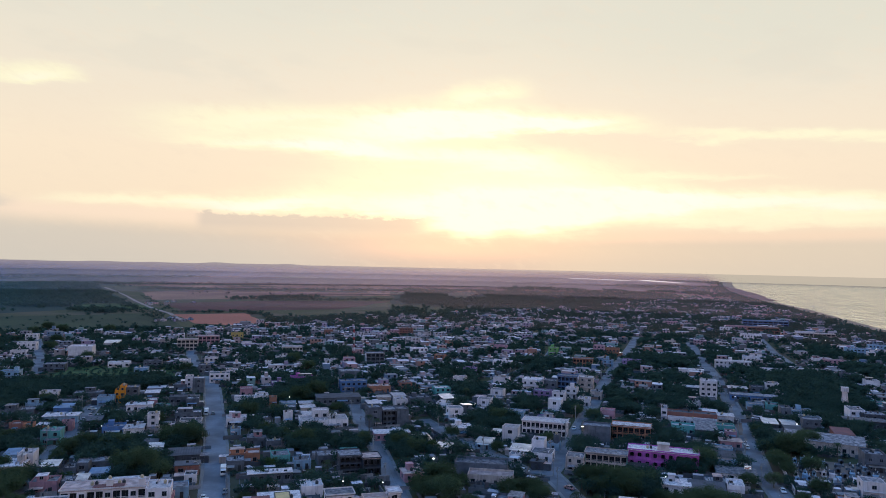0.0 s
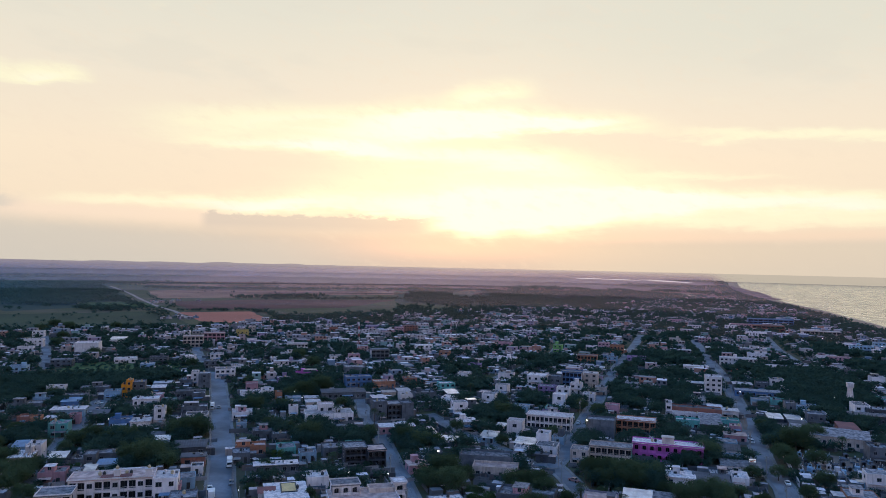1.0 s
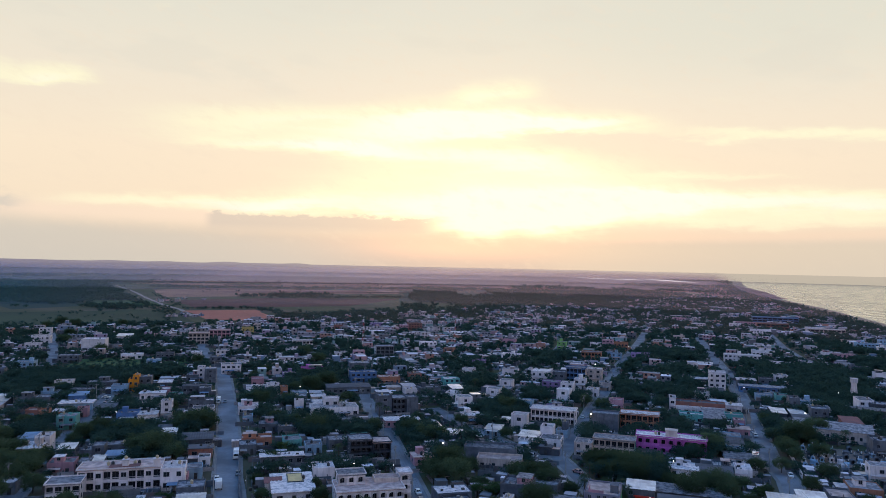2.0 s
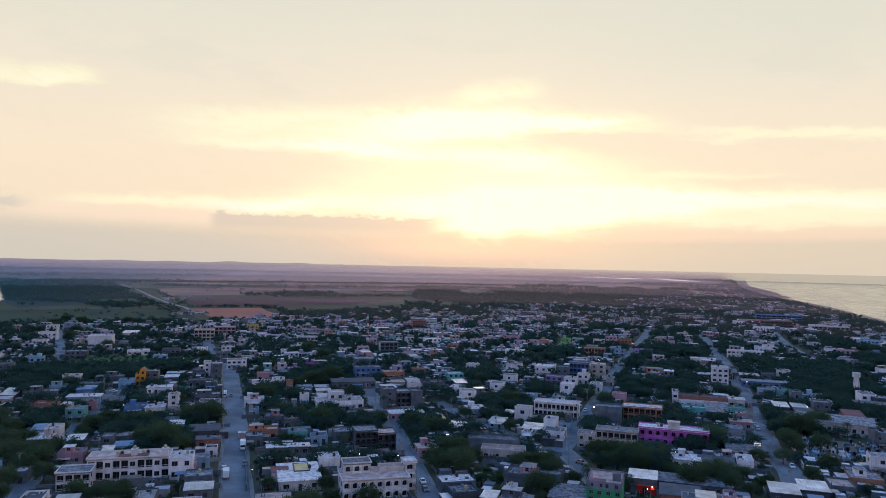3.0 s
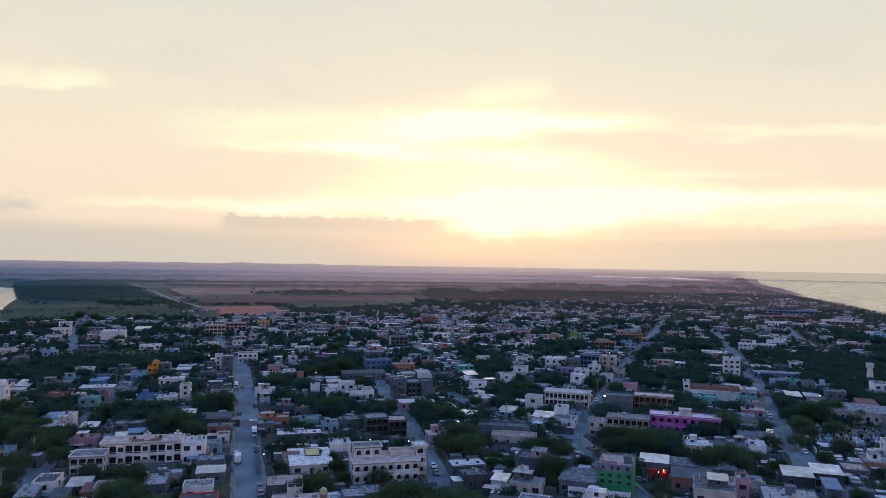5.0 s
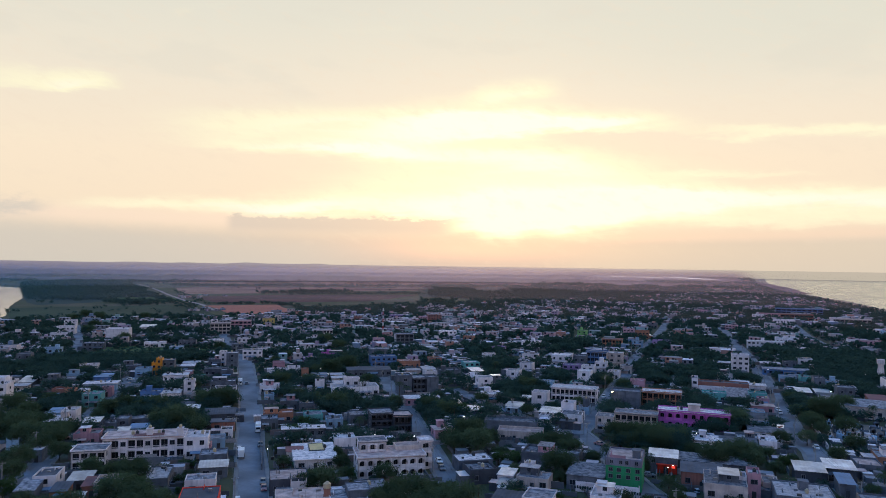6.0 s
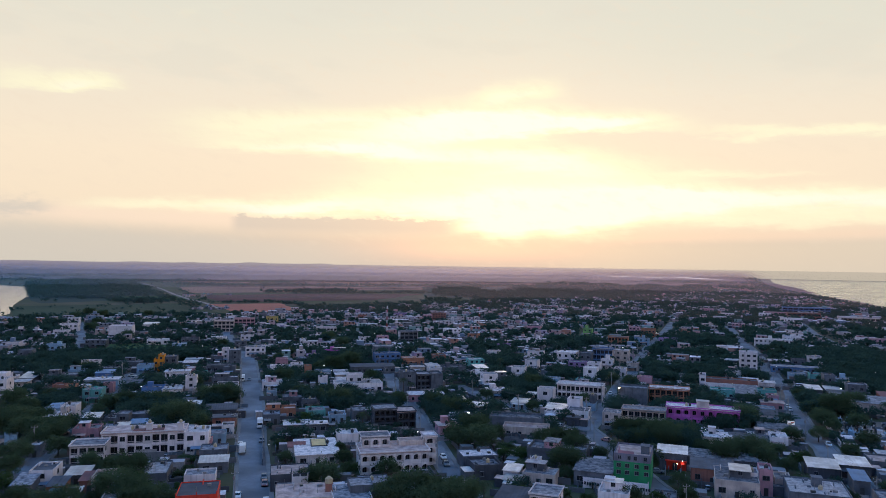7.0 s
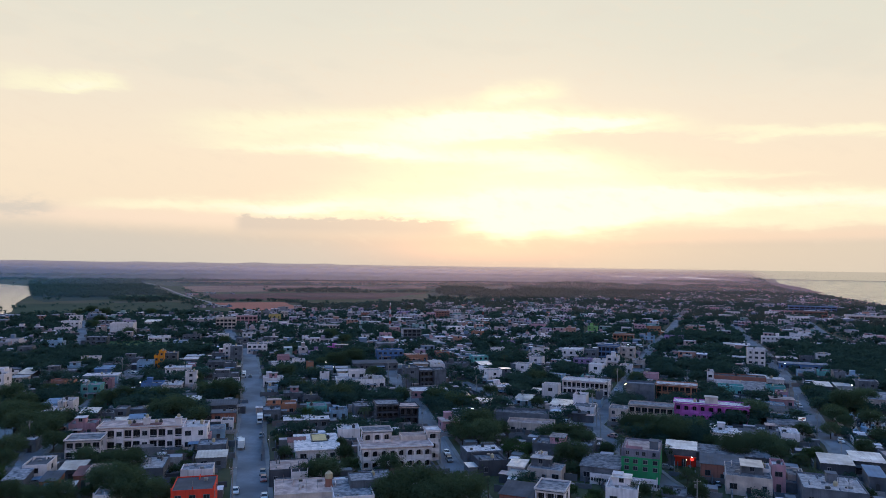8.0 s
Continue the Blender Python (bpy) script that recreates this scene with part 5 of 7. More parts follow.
house(-143.5, 422.6, 6.7, 9.0, 8.5, 16, "grey", "pale", 3, "flat", detail=1)
house(-142.5, 459.6, 12.6, 9.0, 5.8, 16, "white", "dark", 2, "flat")
house(-164.9, 496.6, 7.9, 8.0, 5.5, 16, "grey", "grey", 2, "flat")
house(-172.2, 534.0, 9.7, 8.0, 5.5, 16, "white", "grey", 2, "flat")
house(-185.7, 515.8, 7.4, 8.0, 6.0, 16, "white", "pale", 2, "flat")
house(-141.4, 389.8, 12.7, 8.0, 4.0, 16, "grey", "dark", 1, "flat")
house(-216.1, 393.1, 9.3, 7.0, 4.0, 16, "white", "pale", 1, "flat")
house(-180.5, 339.0, 14.9, 8.0, 3.6, 16, "sky", "pale", 1, "eave")
house(-187.5, 354.2, 8.2, 8.0, 4.4, 16, "blue", "blue", 1, "sheet")
house(-170.3, 325.6, 4.9, 5.0, 3.6, 16, "pink", "pale", 1, "flat")
house(-183.7, 317.6, 3.8, 7.0, 3.6, 16, "orange", "grey", 1, "flat")
house(-177.8, 319.5, 4.5, 6.0, 3.8, 16, "orange", "pale", 1, "eave")
house(-190.4, 320.1, 5.2, 7.0, 3.4, 16, "brick", "rose", 1, "flat")
house(-164.4, 301.3, 7.6, 8.0, 5.6, 16, "teal", "grey", 2, "flat")
house(-153.2, 264.3, 5.3, 8.0, 6.0, 16, "white", "pale", 2, "flat")
house(-162.2, 270.3, 5.4, 8.0, 4.0, 16, "sky", "blue", 1, "sheet")
house(-153.0, 255.3, 7.2, 10.0, 4.2, 16, "cream", "pale", 1, "eave")
house(-141.9, 259.6, 6.0, 7.0, 3.2, 16, "grey", "sheet", 1, "sheet")
house(-145.5, 317.8, 9.1, 8.0, 3.6, 16, "blue", "grey", 1, "flat")
house(-136.4, 317.6, 7.9, 9.0, 3.6, 16, "white", "pale", 1, "eave")
house(-131.4, 326.9, 4.9, 6.0, 8.0, 16, "white", "pale", 3, "flat")
house(-123.7, 350.6, 12.2, 8.0, 3.4, 16, "grey", "pale", 1, "flat")
house(-117.6, 337.0, 10.0, 7.0, 3.2, 16, "white", "dark", 1, "flat")
house(-119.6, 295.5, 5.4, 6.0, 3.0, 16, "dark", "dark", 1, "sheet")
house(-115.1, 289.5, 5.7, 6.0, 3.0, 16, "sky", "sheet", 1, "sheet")
house(-99.0, 276.7, 11.9, 9.0, 3.6, 16, "dark", "dark", 1, "sheet")
house(-92.8, 263.2, 8.4, 6.0, 3.6, 16, "brick", "dark", 1, "eave")
house(-88.0, 253.4, 4.2, 5.0, 2.9, 16, "white", "dark", 1, "flat")
house(-132.2, 239.0, 8.4, 7.0, 3.8, 16, "pink", "grey", 1, "flat")
house(-131.7, 254.7, 4.2, 7.0, 4.0, 16, "grey", "pale", 1, "flat")
house(-128.5, 257.1, 4.2, 7.0, 5.0, 16, "grey", "grey", 2, "flat")
house(-125.6, 265.3, 8.8, 7.0, 3.6, 16, "grey", "grey", 1, "flat")
house(-121.0, 254.1, 6.1, 6.0, 2.8, 16, "sky", "blue", 1, "sheet")
house(-123.4, 237.5, 3.9, 6.0, 5.0, 16, "grey", "grey", 2, "flat")
house(-120.5, 240.3, 4.0, 6.0, 4.6, 16, "dark", "sheet", 1, "sheet")
house(-196.2, 396.5, 14.8, 8.0, 3.8, 16, "grey", "grey", 1, "flat")
house(-195.5, 374.4, 11.1, 7.0, 3.4, 16, "grey", "grey", 1, "flat")
house(-210.6, 348.1, 7.7, 8.0, 3.5, 16, "grey", "pale", 1, "flat")
house(-204.3, 351.4, 7.8, 8.0, 3.5, 16, "grey", "grey", 1, "flat")
house(-208.5, 366.0, 8.1, 7.0, 3.3, 16, "sky", "dark", 1, "flat")
house(-179.7, 382.3, 8.0, 8.0, 4.0, 16, "sky", "grey", 1, "flat")
house(-155.5, 426.0, 7.1, 8.0, 4.0, 16, "grey", "grey", 1, "flat")
house(-132.8, 382.7, 6.4, 8.0, 4.0, 16, "grey", "pale", 1, "flat")
house(-161.6, 331.5, 7.4, 8.0, 3.5, 16, "dark", "dark", 1, "sheet")

# houses along the wide street and the middle
house(-200.1, 697.4, 11.7, 8.0, 7.0, 16, "yellow", "rose", 2, "flat")
house(-200.6, 734.4, 6.2, 7.0, 8.0, 16, "cream", "grey", 3, "flat")
house(-89.0, 458.8, 14.2, 7.0, 4.5, 16, "magenta", "grey", 1, "flat")
house(-98.3, 437.6, 10.1, 8.0, 4.6, 16, "purple", "pale", 1, "flat")
house(-53.2, 439.0, 16.1, 9.0, 6.0, 16, "blue", "grey", 2, "flat")
house(-61.3, 485.6, 14.0, 12.0, 5.0, 16, "grey", "grey", 1, "flat")
house(-36.6, 433.0, 13.2, 8.0, 4.6, 16, "orange", "rose", 1, "flat")
house(-69.9, 546.3, 8.5, 7.0, 6.0, 16, "pink", "pale", 2, "flat")
house(-83.3, 542.0, 8.9, 8.0, 5.0, 16, "white", "grey", 2, "flat")
house(1.8, 429.7, 9.5, 8.0, 4.6, 16, "teal", "pale", 2, "flat")
house(-1.4, 577.3, 8.3, 7.0, 5.6, -17, "orange", "grey", 2, "flat")
house(-18.2, 621.2, 14.4, 8.0, 5.5, 16, "white", "pale", 2, "flat")
house(-39.0, 789.9, 15.3, 9.0, 7.5, 16, "brick", "grey", 3, "flat")
house(-50.8, 783.2, 9.4, 7.0, 6.0, 16, "pink", "pale", 2, "flat")
house(-81.3, 785.7, 13.8, 9.0, 7.0, 16, "purple", "pale", 2, "flat")
house(-112.5, 413.6, 7.0, 7.0, 4.4, 16, "pink", "pale", 1, "flat")
house(-106.7, 389.2, 10.7, 9.0, 3.6, 16, "white", "pale", 1, "flat")
house(-97.7, 391.0, 6.9, 8.0, 5.0, 16, "white", "pale", 1, "flat")
house(-90.9, 388.4, 3.9, 6.0, 4.4, 16, "orange", "grey", 1, "flat")
house(-119.9, 760.1, 9.0, 7.0, 5.5, 16, "brick", "grey", 2, "flat")
house(-135.6, 866.9, 8.9, 7.0, 4.0, 16, "blue", "blue", 1, "flat")
house(-54.4, 337.6, 22.6, 12.0, 4.4, 16, "white", "pale", 1, "flat")
house(-57.6, 345.3, 7.7, 6.0, 7.0, 16, "white", "pale", 2, "flat")
house(-31.1, 344.8, 6.7, 9.0, 9.0, 16, "grey", "grey", 3, "flat", detail=1)
house(-17.8, 347.1, 5.7, 10.0, 8.0, 16, "grey", "grey", 2, "flat", detail=0)
open_block(-24.2, 346.4, 6.5, 9.0, 8.0, 16, "grey", "grey", 3, 3, label="unfinished grey concrete frame building", depth=2.5, pier=0.3, rail=0)
open_block(-32.8, 266.8, 8.2, 9.0, 7.2, 16, "dark", "grey", 3, 4, label="dark unfinished concrete frame house", depth=3.0, pier=0.3, rail=0)
open_block(-24.9, 267.3, 6.8, 8.0, 6.4, 16, "dark", "rose", 2, 3, label="dark unfinished frame house with pale posts", depth=3.0, pier=0.3, rail=0)
house(-42.9, 277.9, 8.3, 9.0, 4.0, 16, "grey", "grey", 1, "flat")
house(-42.2, 239.9, 7.3, 8.0, 4.0, 16, "white", "pale", 1, "flat", detail=0)
house(-56.0, 225.9, 5.3, 5.0, 3.2, 16, "white", "brick", 1, "sheet")
house(-60.4, 256.3, 15.3, 5.0, 3.4, 16, "grey", "pale", 1, "eave")
house(-75.8, 278.4, 11.7, 7.0, 3.6, 16, "orange", "rose", 1, "flat")
house(-91.7, 321.1, 4.4, 6.0, 3.2, 16, "sky", "grey", 1, "flat")
house(-96.8, 339.9, 9.6, 9.0, 3.8, 16, "white", "pale", 1, "flat")
house(-20.8, 320.9, 16.2, 6.0, 3.2, 16, "pink", "pale", 1, "sheet")
house(-8.9, 260.7, 7.1, 7.0, 3.2, 16, "pink", "rose", 1, "eave")
house(15.9, 267.7, 20.0, 9.0, 4.6, -8, "grey", "grey", 1, "flat", detail=0)
house(18.7, 257.8, 16.5, 8.0, 3.2, -8, "cream", "rose", 1, "flat", detail=1)
house(-69.4, 299.9, 6.0, 7.0, 3.4, 16, "grey", "pale", 1, "flat")
house(-78.0, 305.1, 8.2, 8.0, 3.6, 16, "grey", "grey", 1, "flat")
house(-52.2, 273.7, 6.5, 7.0, 3.0, 16, "sky", "grey", 1, "flat")
house(-76.8, 269.3, 6.6, 8.0, 3.5, 16, "grey", "grey", 1, "flat")
house(-6.7, 313.2, 7.3, 7.0, 2.6, 16, "white", "sheet", 1, "sheet")
house(0.8, 301.4, 8.9, 6.0, 2.6, -17, "white", "sheet", 1, "sheet")
house(-73.9, 348.0, 4.3, 6.0, 5.0, 16, "white", "rose", 1, "flat")
house(-56.3, 397.6, 24.6, 9.0, 4.0, 16, "grey", "dark", 1, "sheet")
house(2.1, 389.8, 8.6, 9.0, 3.6, -17, "white", "pale", 1, "flat")
house(-20.9, 390.6, 6.7, 8.0, 4.5, 16, "white", "pale", 1, "flat")
house(-10.6, 399.3, 12.5, 9.0, 4.0, 16, "grey", "grey", 1, "flat")
house(-21.2, 444.8, 7.7, 8.0, 5.0, 16, "brick", "dark", 2, "flat")
house(-150.8, 606.6, 11.7, 8.0, 4.0, 16, "white", "pale", 1, "flat")
house(-139.3, 589.1, 11.3, 8.0, 4.0, 16, "grey", "pale", 1, "flat")
house(-125.2, 562.7, 10.4, 8.0, 4.0, 16, "white", "pale", 1, "flat")
house(-126.9, 530.2, 6.9, 8.0, 4.0, 16, "white", "pale", 1, "flat")
house(-151.8, 520.5, 9.9, 8.0, 4.0, 16, "grey", "pale", 1, "flat")
house(-142.5, 486.2, 7.8, 8.0, 4.0, 16, "white", "grey", 1, "flat")
house(-113.1, 487.7, 5.6, 8.0, 4.0, 16, "white", "pale", 1, "flat")
house(12.2, 331.2, 8.3, 9.0, 3.8, 16, "white", "pale", 1, "eave")
house(19.1, 308.7, 6.9, 8.0, 2.8, -17, "sky", "sheet", 1, "sheet")
house(25.7, 326.9, 4.1, 6.0, 3.0, -17, "white", "sheet", 1, "sheet")
house(33.3, 295.3, 8.4, 9.0, 3.2, -17, "grey", "sheet", 1, "sheet")
house(41.7, 300.5, 5.4, 7.0, 5.8, -17, "white", "pale", 2, "flat", detail=0)
house(41.8, 290.9, 8.7, 9.0, 3.4, -17, "white", "grey", 1, "flat")
house(38.5, 279.0, 4.8, 4.0, 3.2, -17, "dark", "dark", 1, "eave")
house(49.4, 308.5, 5.1, 7.0, 3.0, -17, "sky", "grey", 1, "flat")
house(31.2, 289.7, 5.4, 6.0, 2.8, -17, "white", "grey", 1, "flat")
house(51.1, 310.3, 2.5, 4.0, 6.0, -17, "grey", "pale", 1, "flat")
house(12.0, 474.3, 7.6, 8.0, 4.5, -17, "white", "rose", 1, "flat")
house(20.6, 514.2, 9.0, 7.0, 4.4, -17, "purple", "grey", 2, "flat")
house(53.5, 646.7, 11.8, 8.0, 6.0, -17, "pink", "pale", 2, "flat")
house(47.0, 549.2, 14.1, 9.0, 5.0, -17, "white", "pale", 2, "flat")

# houses on the right side of town
house(61.2, 427.7, 10.2, 8.0, 4.5, -17, "purple", "grey", 2, "flat")
house(69.5, 418.5, 7.5, 8.0, 5.0, -17, "white", "pale", 2, "flat")
house(79.4, 431.0, 7.1, 8.0, 6.0, -17, "white", "pale", 2, "flat")
house(100.5, 637.8, 8.0, 8.0, 6.5, -17, "lime", "grey", 2, "flat")
house(154.1, 639.5, 12.0, 8.0, 6.4, -17, "orange", "grey", 2, "flat")
house(148.5, 668.4, 10.0, 8.0, 6.0, -17, "pink", "rose", 2, "flat")
house(131.7, 643.0, 9.6, 7.0, 5.0, -17, "white", "pale", 2, "flat")
house(153.4, 571.8, 14.3, 8.0, 5.0, -17, "purple", "pale", 2, "flat")
house(82.5, 408.2, 6.7, 8.0, 3.6, -17, "white", "pale", 1, "flat")
house(94.1, 429.1, 7.1, 8.0, 4.6, -17, "cream", "grey", 1, "flat")
house(87.6, 371.8, 7.3, 7.0, 4.5, -17, "pink", "pale", 1, "flat")
house(134.4, 572.2, 8.2, 8.0, 5.0, -17, "sky", "grey", 2, "flat")
house(83.9, 251.7, 9.7, 8.0, 3.4, -17, "white", "pale", 1, "eave")
house(116.9, 370.8, 3.1, 9.0, 6.5, -17, "white", "grey", 2, "flat")
house(130.4, 368.1, 24.4, 8.0, 5.0, -17, "brick", "dark", 1, "flat")
house(128.9, 363.4, 23.8, 4.0, 2.8, -17, "white", "pale", 1, "flat")
house(147.9, 369.0, 8.5, 8.0, 4.0, -17, "white", "pale", 1, "eave")
house(188.1, 533.5, 17.5, 8.0, 4.2, -17, "white", "pale", 1, "eave")
house(236.5, 573.8, 27.9, 9.0, 6.0, -17, "white", "pale", 2, "flat")
house(271.1, 614.7, 18.2, 9.0, 5.0, -17, "white", "blue", 1, "flat")
house(251.9, 663.3, 17.4, 9.0, 4.0, -17, "dark", "pale", 1, "eave")
house(161.2, 456.2, 11.2, 9.0, 4.0, -17, "dark", "pale", 1, "eave")
house(189.7, 453.1, 11.2, 10.0, 4.4, -17, "grey", "pale", 1, "eave")
house(190.9, 432.5, 27.0, 6.0, 3.6, -17, "blue", "grey", 1, "sheet")
house(202.1, 453.3, 8.1, 8.0, 5.0, -17, "grey", "grey", 2, "flat")
house(216.4, 463.9, 8.3, 9.0, 6.0, -17, "white", "grey", 2, "flat")
house(145.0, 406.2, 8.1, 7.0, 4.0, -17, "white", "pale", 1, "flat")
house(249.7, 543.4, 11.8, 8.0, 4.0, -17, "white", "pale", 1, "flat")
house(126.7, 337.7, 10.1, 22.0, 3.6, -17, "dark", "grey", 1, "sheet")
house(117.1, 342.1, 10.9, 7.0, 4.0, -17, "teal", "pale", 1, "flat")
house(137.9, 342.8, 8.1, 7.0, 4.0, -17, "teal", "pale", 1, "flat")
house(129.7, 316.6, 9.0, 7.0, 3.6, -17, "pink", "rose", 1, "eave")
house(137.3, 335.0, 5.1, 6.0, 3.4, -17, "pink", "rose", 1, "flat")
house(116.0, 289.1, 8.6, 9.0, 3.8, -17, "white", "dark", 1, "sheet")
house(114.4, 282.9, 9.3, 6.0, 2.8, -17, "sky", "grey", 1, "flat")
house(99.8, 255.4, 8.2, 9.0, 3.0, -17, "grey", "pale", 1, "flat")
house(104.7, 250.6, 5.7, 9.0, 3.4, -17, "white", "pale", 1, "flat")
house(93.5, 247.4, 12.2, 10.0, 3.0, -17, "grey", "dark", 1, "sheet")
house(112.8, 269.2, 14.4, 8.0, 2.8, -17, "white", "grey", 1, "sheet")
house(175.3, 285.8, 7.8, 10.0, 6.4, -17, "grey", "grey", 2, "flat")
house(216.6, 360.9, 19.2, 9.0, 4.6, -17, "dark", "grey", 1, "eave")
house(221.8, 378.0, 7.4, 12.0, 6.6, -17, "white", "grey", 2, "flat")
house(226.4, 370.1, 11.0, 10.0, 6.0, -17, "dark", "grey", 2, "flat")
house(297.2, 488.9, 8.9, 8.0, 5.0, -17, "white", "pale", 1, "flat")
house(190.8, 364.6, 9.9, 10.0, 4.4, -17, "white", "grey", 1, "flat")
house(182.4, 375.0, 5.2, 9.0, 7.0, -17, "grey", "grey", 2, "flat")
house(195.8, 385.0, 11.3, 9.0, 4.0, -17, "sky", "pale", 1, "flat")
house(165.9, 330.7, 7.7, 14.0, 4.5, -17, "dark", "dark", 1, "sheet")
house(188.1, 330.0, 8.2, 12.0, 4.6, -17, "brick", "brick", 1, "sheet")
house(401.9, 685.9, 19.2, 9.0, 6.0, -17, "sky", "grey", 2, "flat")
house(406.8, 723.7, 14.5, 9.0, 5.0, -17, "cream", "rose", 1, "flat")
house(443.9, 721.8, 16.3, 9.0, 6.0, -17, "sky", "pale", 2, "flat")
house(326.6, 608.8, 14.4, 8.0, 5.0, -17, "white", "grey", 1, "flat")
house(332.0, 598.8, 16.6, 8.0, 5.5, -17, "pink", "rose", 2, "flat")
house(442.7, 864.2, 20.7, 8.0, 6.0, -17, "white", "pale", 2, "flat")
house(361.0, 900.8, 14.0, 8.0, 6.5, -17, "white", "pale", 2, "flat")
house(388.8, 937.6, 25.7, 8.0, 6.0, -17, "pink", "rose", 2, "flat")
house(314.5, 901.1, 16.6, 8.0, 5.5, -17, "white", "pale", 2, "flat")
house(323.2, 996.6, 16.8, 8.0, 5.0, -17, "pink", "pale", 2, "flat")
house(271.7, 745.4, 12.6, 8.0, 5.0, -17, "pink", "pale", 2, "flat")
house(234.5, 727.6, 11.1, 8.0, 5.0, -17, "cream", "pale", 2, "flat")
house(297.3, 518.6, 9.0, 8.0, 5.0, -17, "grey", "grey", 2, "flat")

# houses nearest below the flight
house(33.5, 203.5, 10.5, 11.0, 4.2, -17, "grey", "grey", 1, "sheet")
shop = house(60.8, 222.8, 8.6, 8.0, 5.0, -17, "grey", "sheet", 1, "sheet", name="shop", detail=0, label="grey shop with a red front under a pale sheet roof")
part("shop_front", Shape().box(-1.6, 4.2, -0.12, -0.004, 0.02, 2.9).box(-2.0, 4.3, -1.3, -0.004, 2.9, 3.05).done("shop_front", WALL["red"]), shop, "bright red shop front with an awning")
part("shop_sign", Shape().box(2.6, 3.6, -0.2, -0.124, 1.9, 2.7).done("shop_sign", LAMP_RED), shop, "small lit red sign")
add_window(shop, -2.9, 0.0, 3.1, 0, 1.0, 1.0)
# solid dark panel paints the shade of a doorway
part("shop_door", Shape().box(0.2, 1.6, -0.16, -0.124, 0.02, 2.2).done("shop_door", INTERIOR_SHADE), shop, "dark panel painted as a shaded doorway")
house(67.9, 207.6, 11.5, 9.0, 4.6, -17, "brick", "dark", 1, "sheet")
house(76.6, 225.0, 20.5, 8.0, 3.0, -17, "grey", "grey", 1, "sheet")
house(79.8, 199.7, 3.4, 7.0, 6.4, -17, "pink", "pale", 2, "flat")
house(70.6, 195.7, 11.2, 14.0, 4.8, -17, "cream", "grey", 1, "flat")
house(75.8, 201.3, 4.8, 6.0, 5.4, -17, "white", "grey", 1, "flat")
house(102.6, 215.0, 8.4, 9.0, 3.8, -17, "dark", "sheet", 1, "sheet")
house(113.2, 218.4, 8.4, 9.0, 3.8, -17, "dark", "sheet", 1, "sheet")
house(87.9, 186.0, 14.4, 15.0, 4.6, -17, "grey", "pale", 1, "flat")
house(85.3, 201.7, 4.3, 8.0, 3.6, -17, "cream", "grey", 1, "flat")
house(96.3, 194.4, 2.7, 5.0, 4.2, -17, "white", "pale", 1, "flat")
house(106.8, 202.4, 4.0, 9.0, 4.0, -17, "grey", "blue", 1, "sheet")
house(-65.2, 167.3, 9.4, 11.0, 6.4, 16, "red", "dark", 2, "flat")
house(-86.1, 191.0, 6.2, 13.0, 3.8, 16, "grey", "pale", 1, "flat")
house(-75.7, 206.4, 8.1, 6.0, 3.2, 16, "grey", "sheet", 1, "sheet")
house(-73.5, 190.5, 8.1, 6.0, 4.0, 16, "white", "grey", 1, "flat")
house(-107.8, 191.0, 5.8, 7.0, 3.2, 16, "grey", "sheet", 1, "sheet")
house(-101.4, 185.9, 4.9, 7.0, 3.4, 16, "brick", "brick", 1, "sheet")
house(-97.9, 185.6, 5.0, 7.0, 4.0, 16, "cream", "grey", 1, "flat")
house(-203.0, 295.0, 8.5, 9.0, 9.6, 16, "white", "pale", 3, "flat", label="tall white three-storey house among trees")
house(-115.2, 187.0, 5.9, 9.0, 5.0, 16, "white", "dark", 2, "flat")
house(-108.2, 181.7, 4.1, 7.0, 3.0, 16, "orange", "dark", 1, "sheet")
house(-98.8, 172.4, 2.9, 7.0, 3.4, 16, "grey", "sheet", 1, "sheet")
house(-151.0, 228.0, 3.8, 8.0, 4.0, 16, "sky", "grey", 1, "flat")
house(-115.4, 178.7, 4.7, 9.0, 4.0, 16, "grey", "grey", 1, "sheet")
house(-94.3, 187.2, 3.4, 7.0, 3.2, 16, "sky", "sheet", 1, "sheet")
house(-79.9, 217.8, 8.3, 8.0, 3.4, 16, "grey", "grey", 1, "flat")
house(-138.0, 217.2, 6.6, 8.0, 3.4, 16, "grey", "pale", 1, "flat")
house(-88.4, 172.1, 5.2, 7.0, 3.0, 16, "white", "pale", 1, "flat")
house(-49.4, 192.5, 10.5, 10.0, 4.4, 16, "dark", "rose", 1, "flat")
house(-46.5, 191.8, 4.3, 5.0, 3.8, 16, "white", "pale", 1, "flat")
house(-40.7, 172.8, 13.6, 12.0, 4.6, 16, "cream", "rose", 1, "flat")
house(-28.5, 171.9, 9.5, 14.0, 4.6, 16, "white", "grey", 1, "flat")
house(-27.7, 178.8, 5.9, 7.0, 6.2, 16, "grey", "grey", 1, "flat", detail=0)
house(-47.4, 217.4, 12.9, 20.0, 3.2, 16, "white", "pale", 1, "eave", detail=1, label='low white building with a wide pale roof terrace', name='terrace_building')
house(2.4, 218.2, 11.1, 8.0, 3.8, 16, "grey", "pale", 1, "flat")
house(4.6, 207.2, 8.5, 9.0, 3.6, 16, "dark", "grey", 1, "flat")
house(10.7, 205.1, 4.5, 6.0, 3.4, -17, "white", "sheet", 1, "sheet")
house(10.4, 199.5, 4.4, 5.0, 2.4, -17, "grey", "sheet", 1, "sheet")
house(18.3, 202.6, 9.3, 7.0, 3.4, -17, "cream", "grey", 1, "flat")
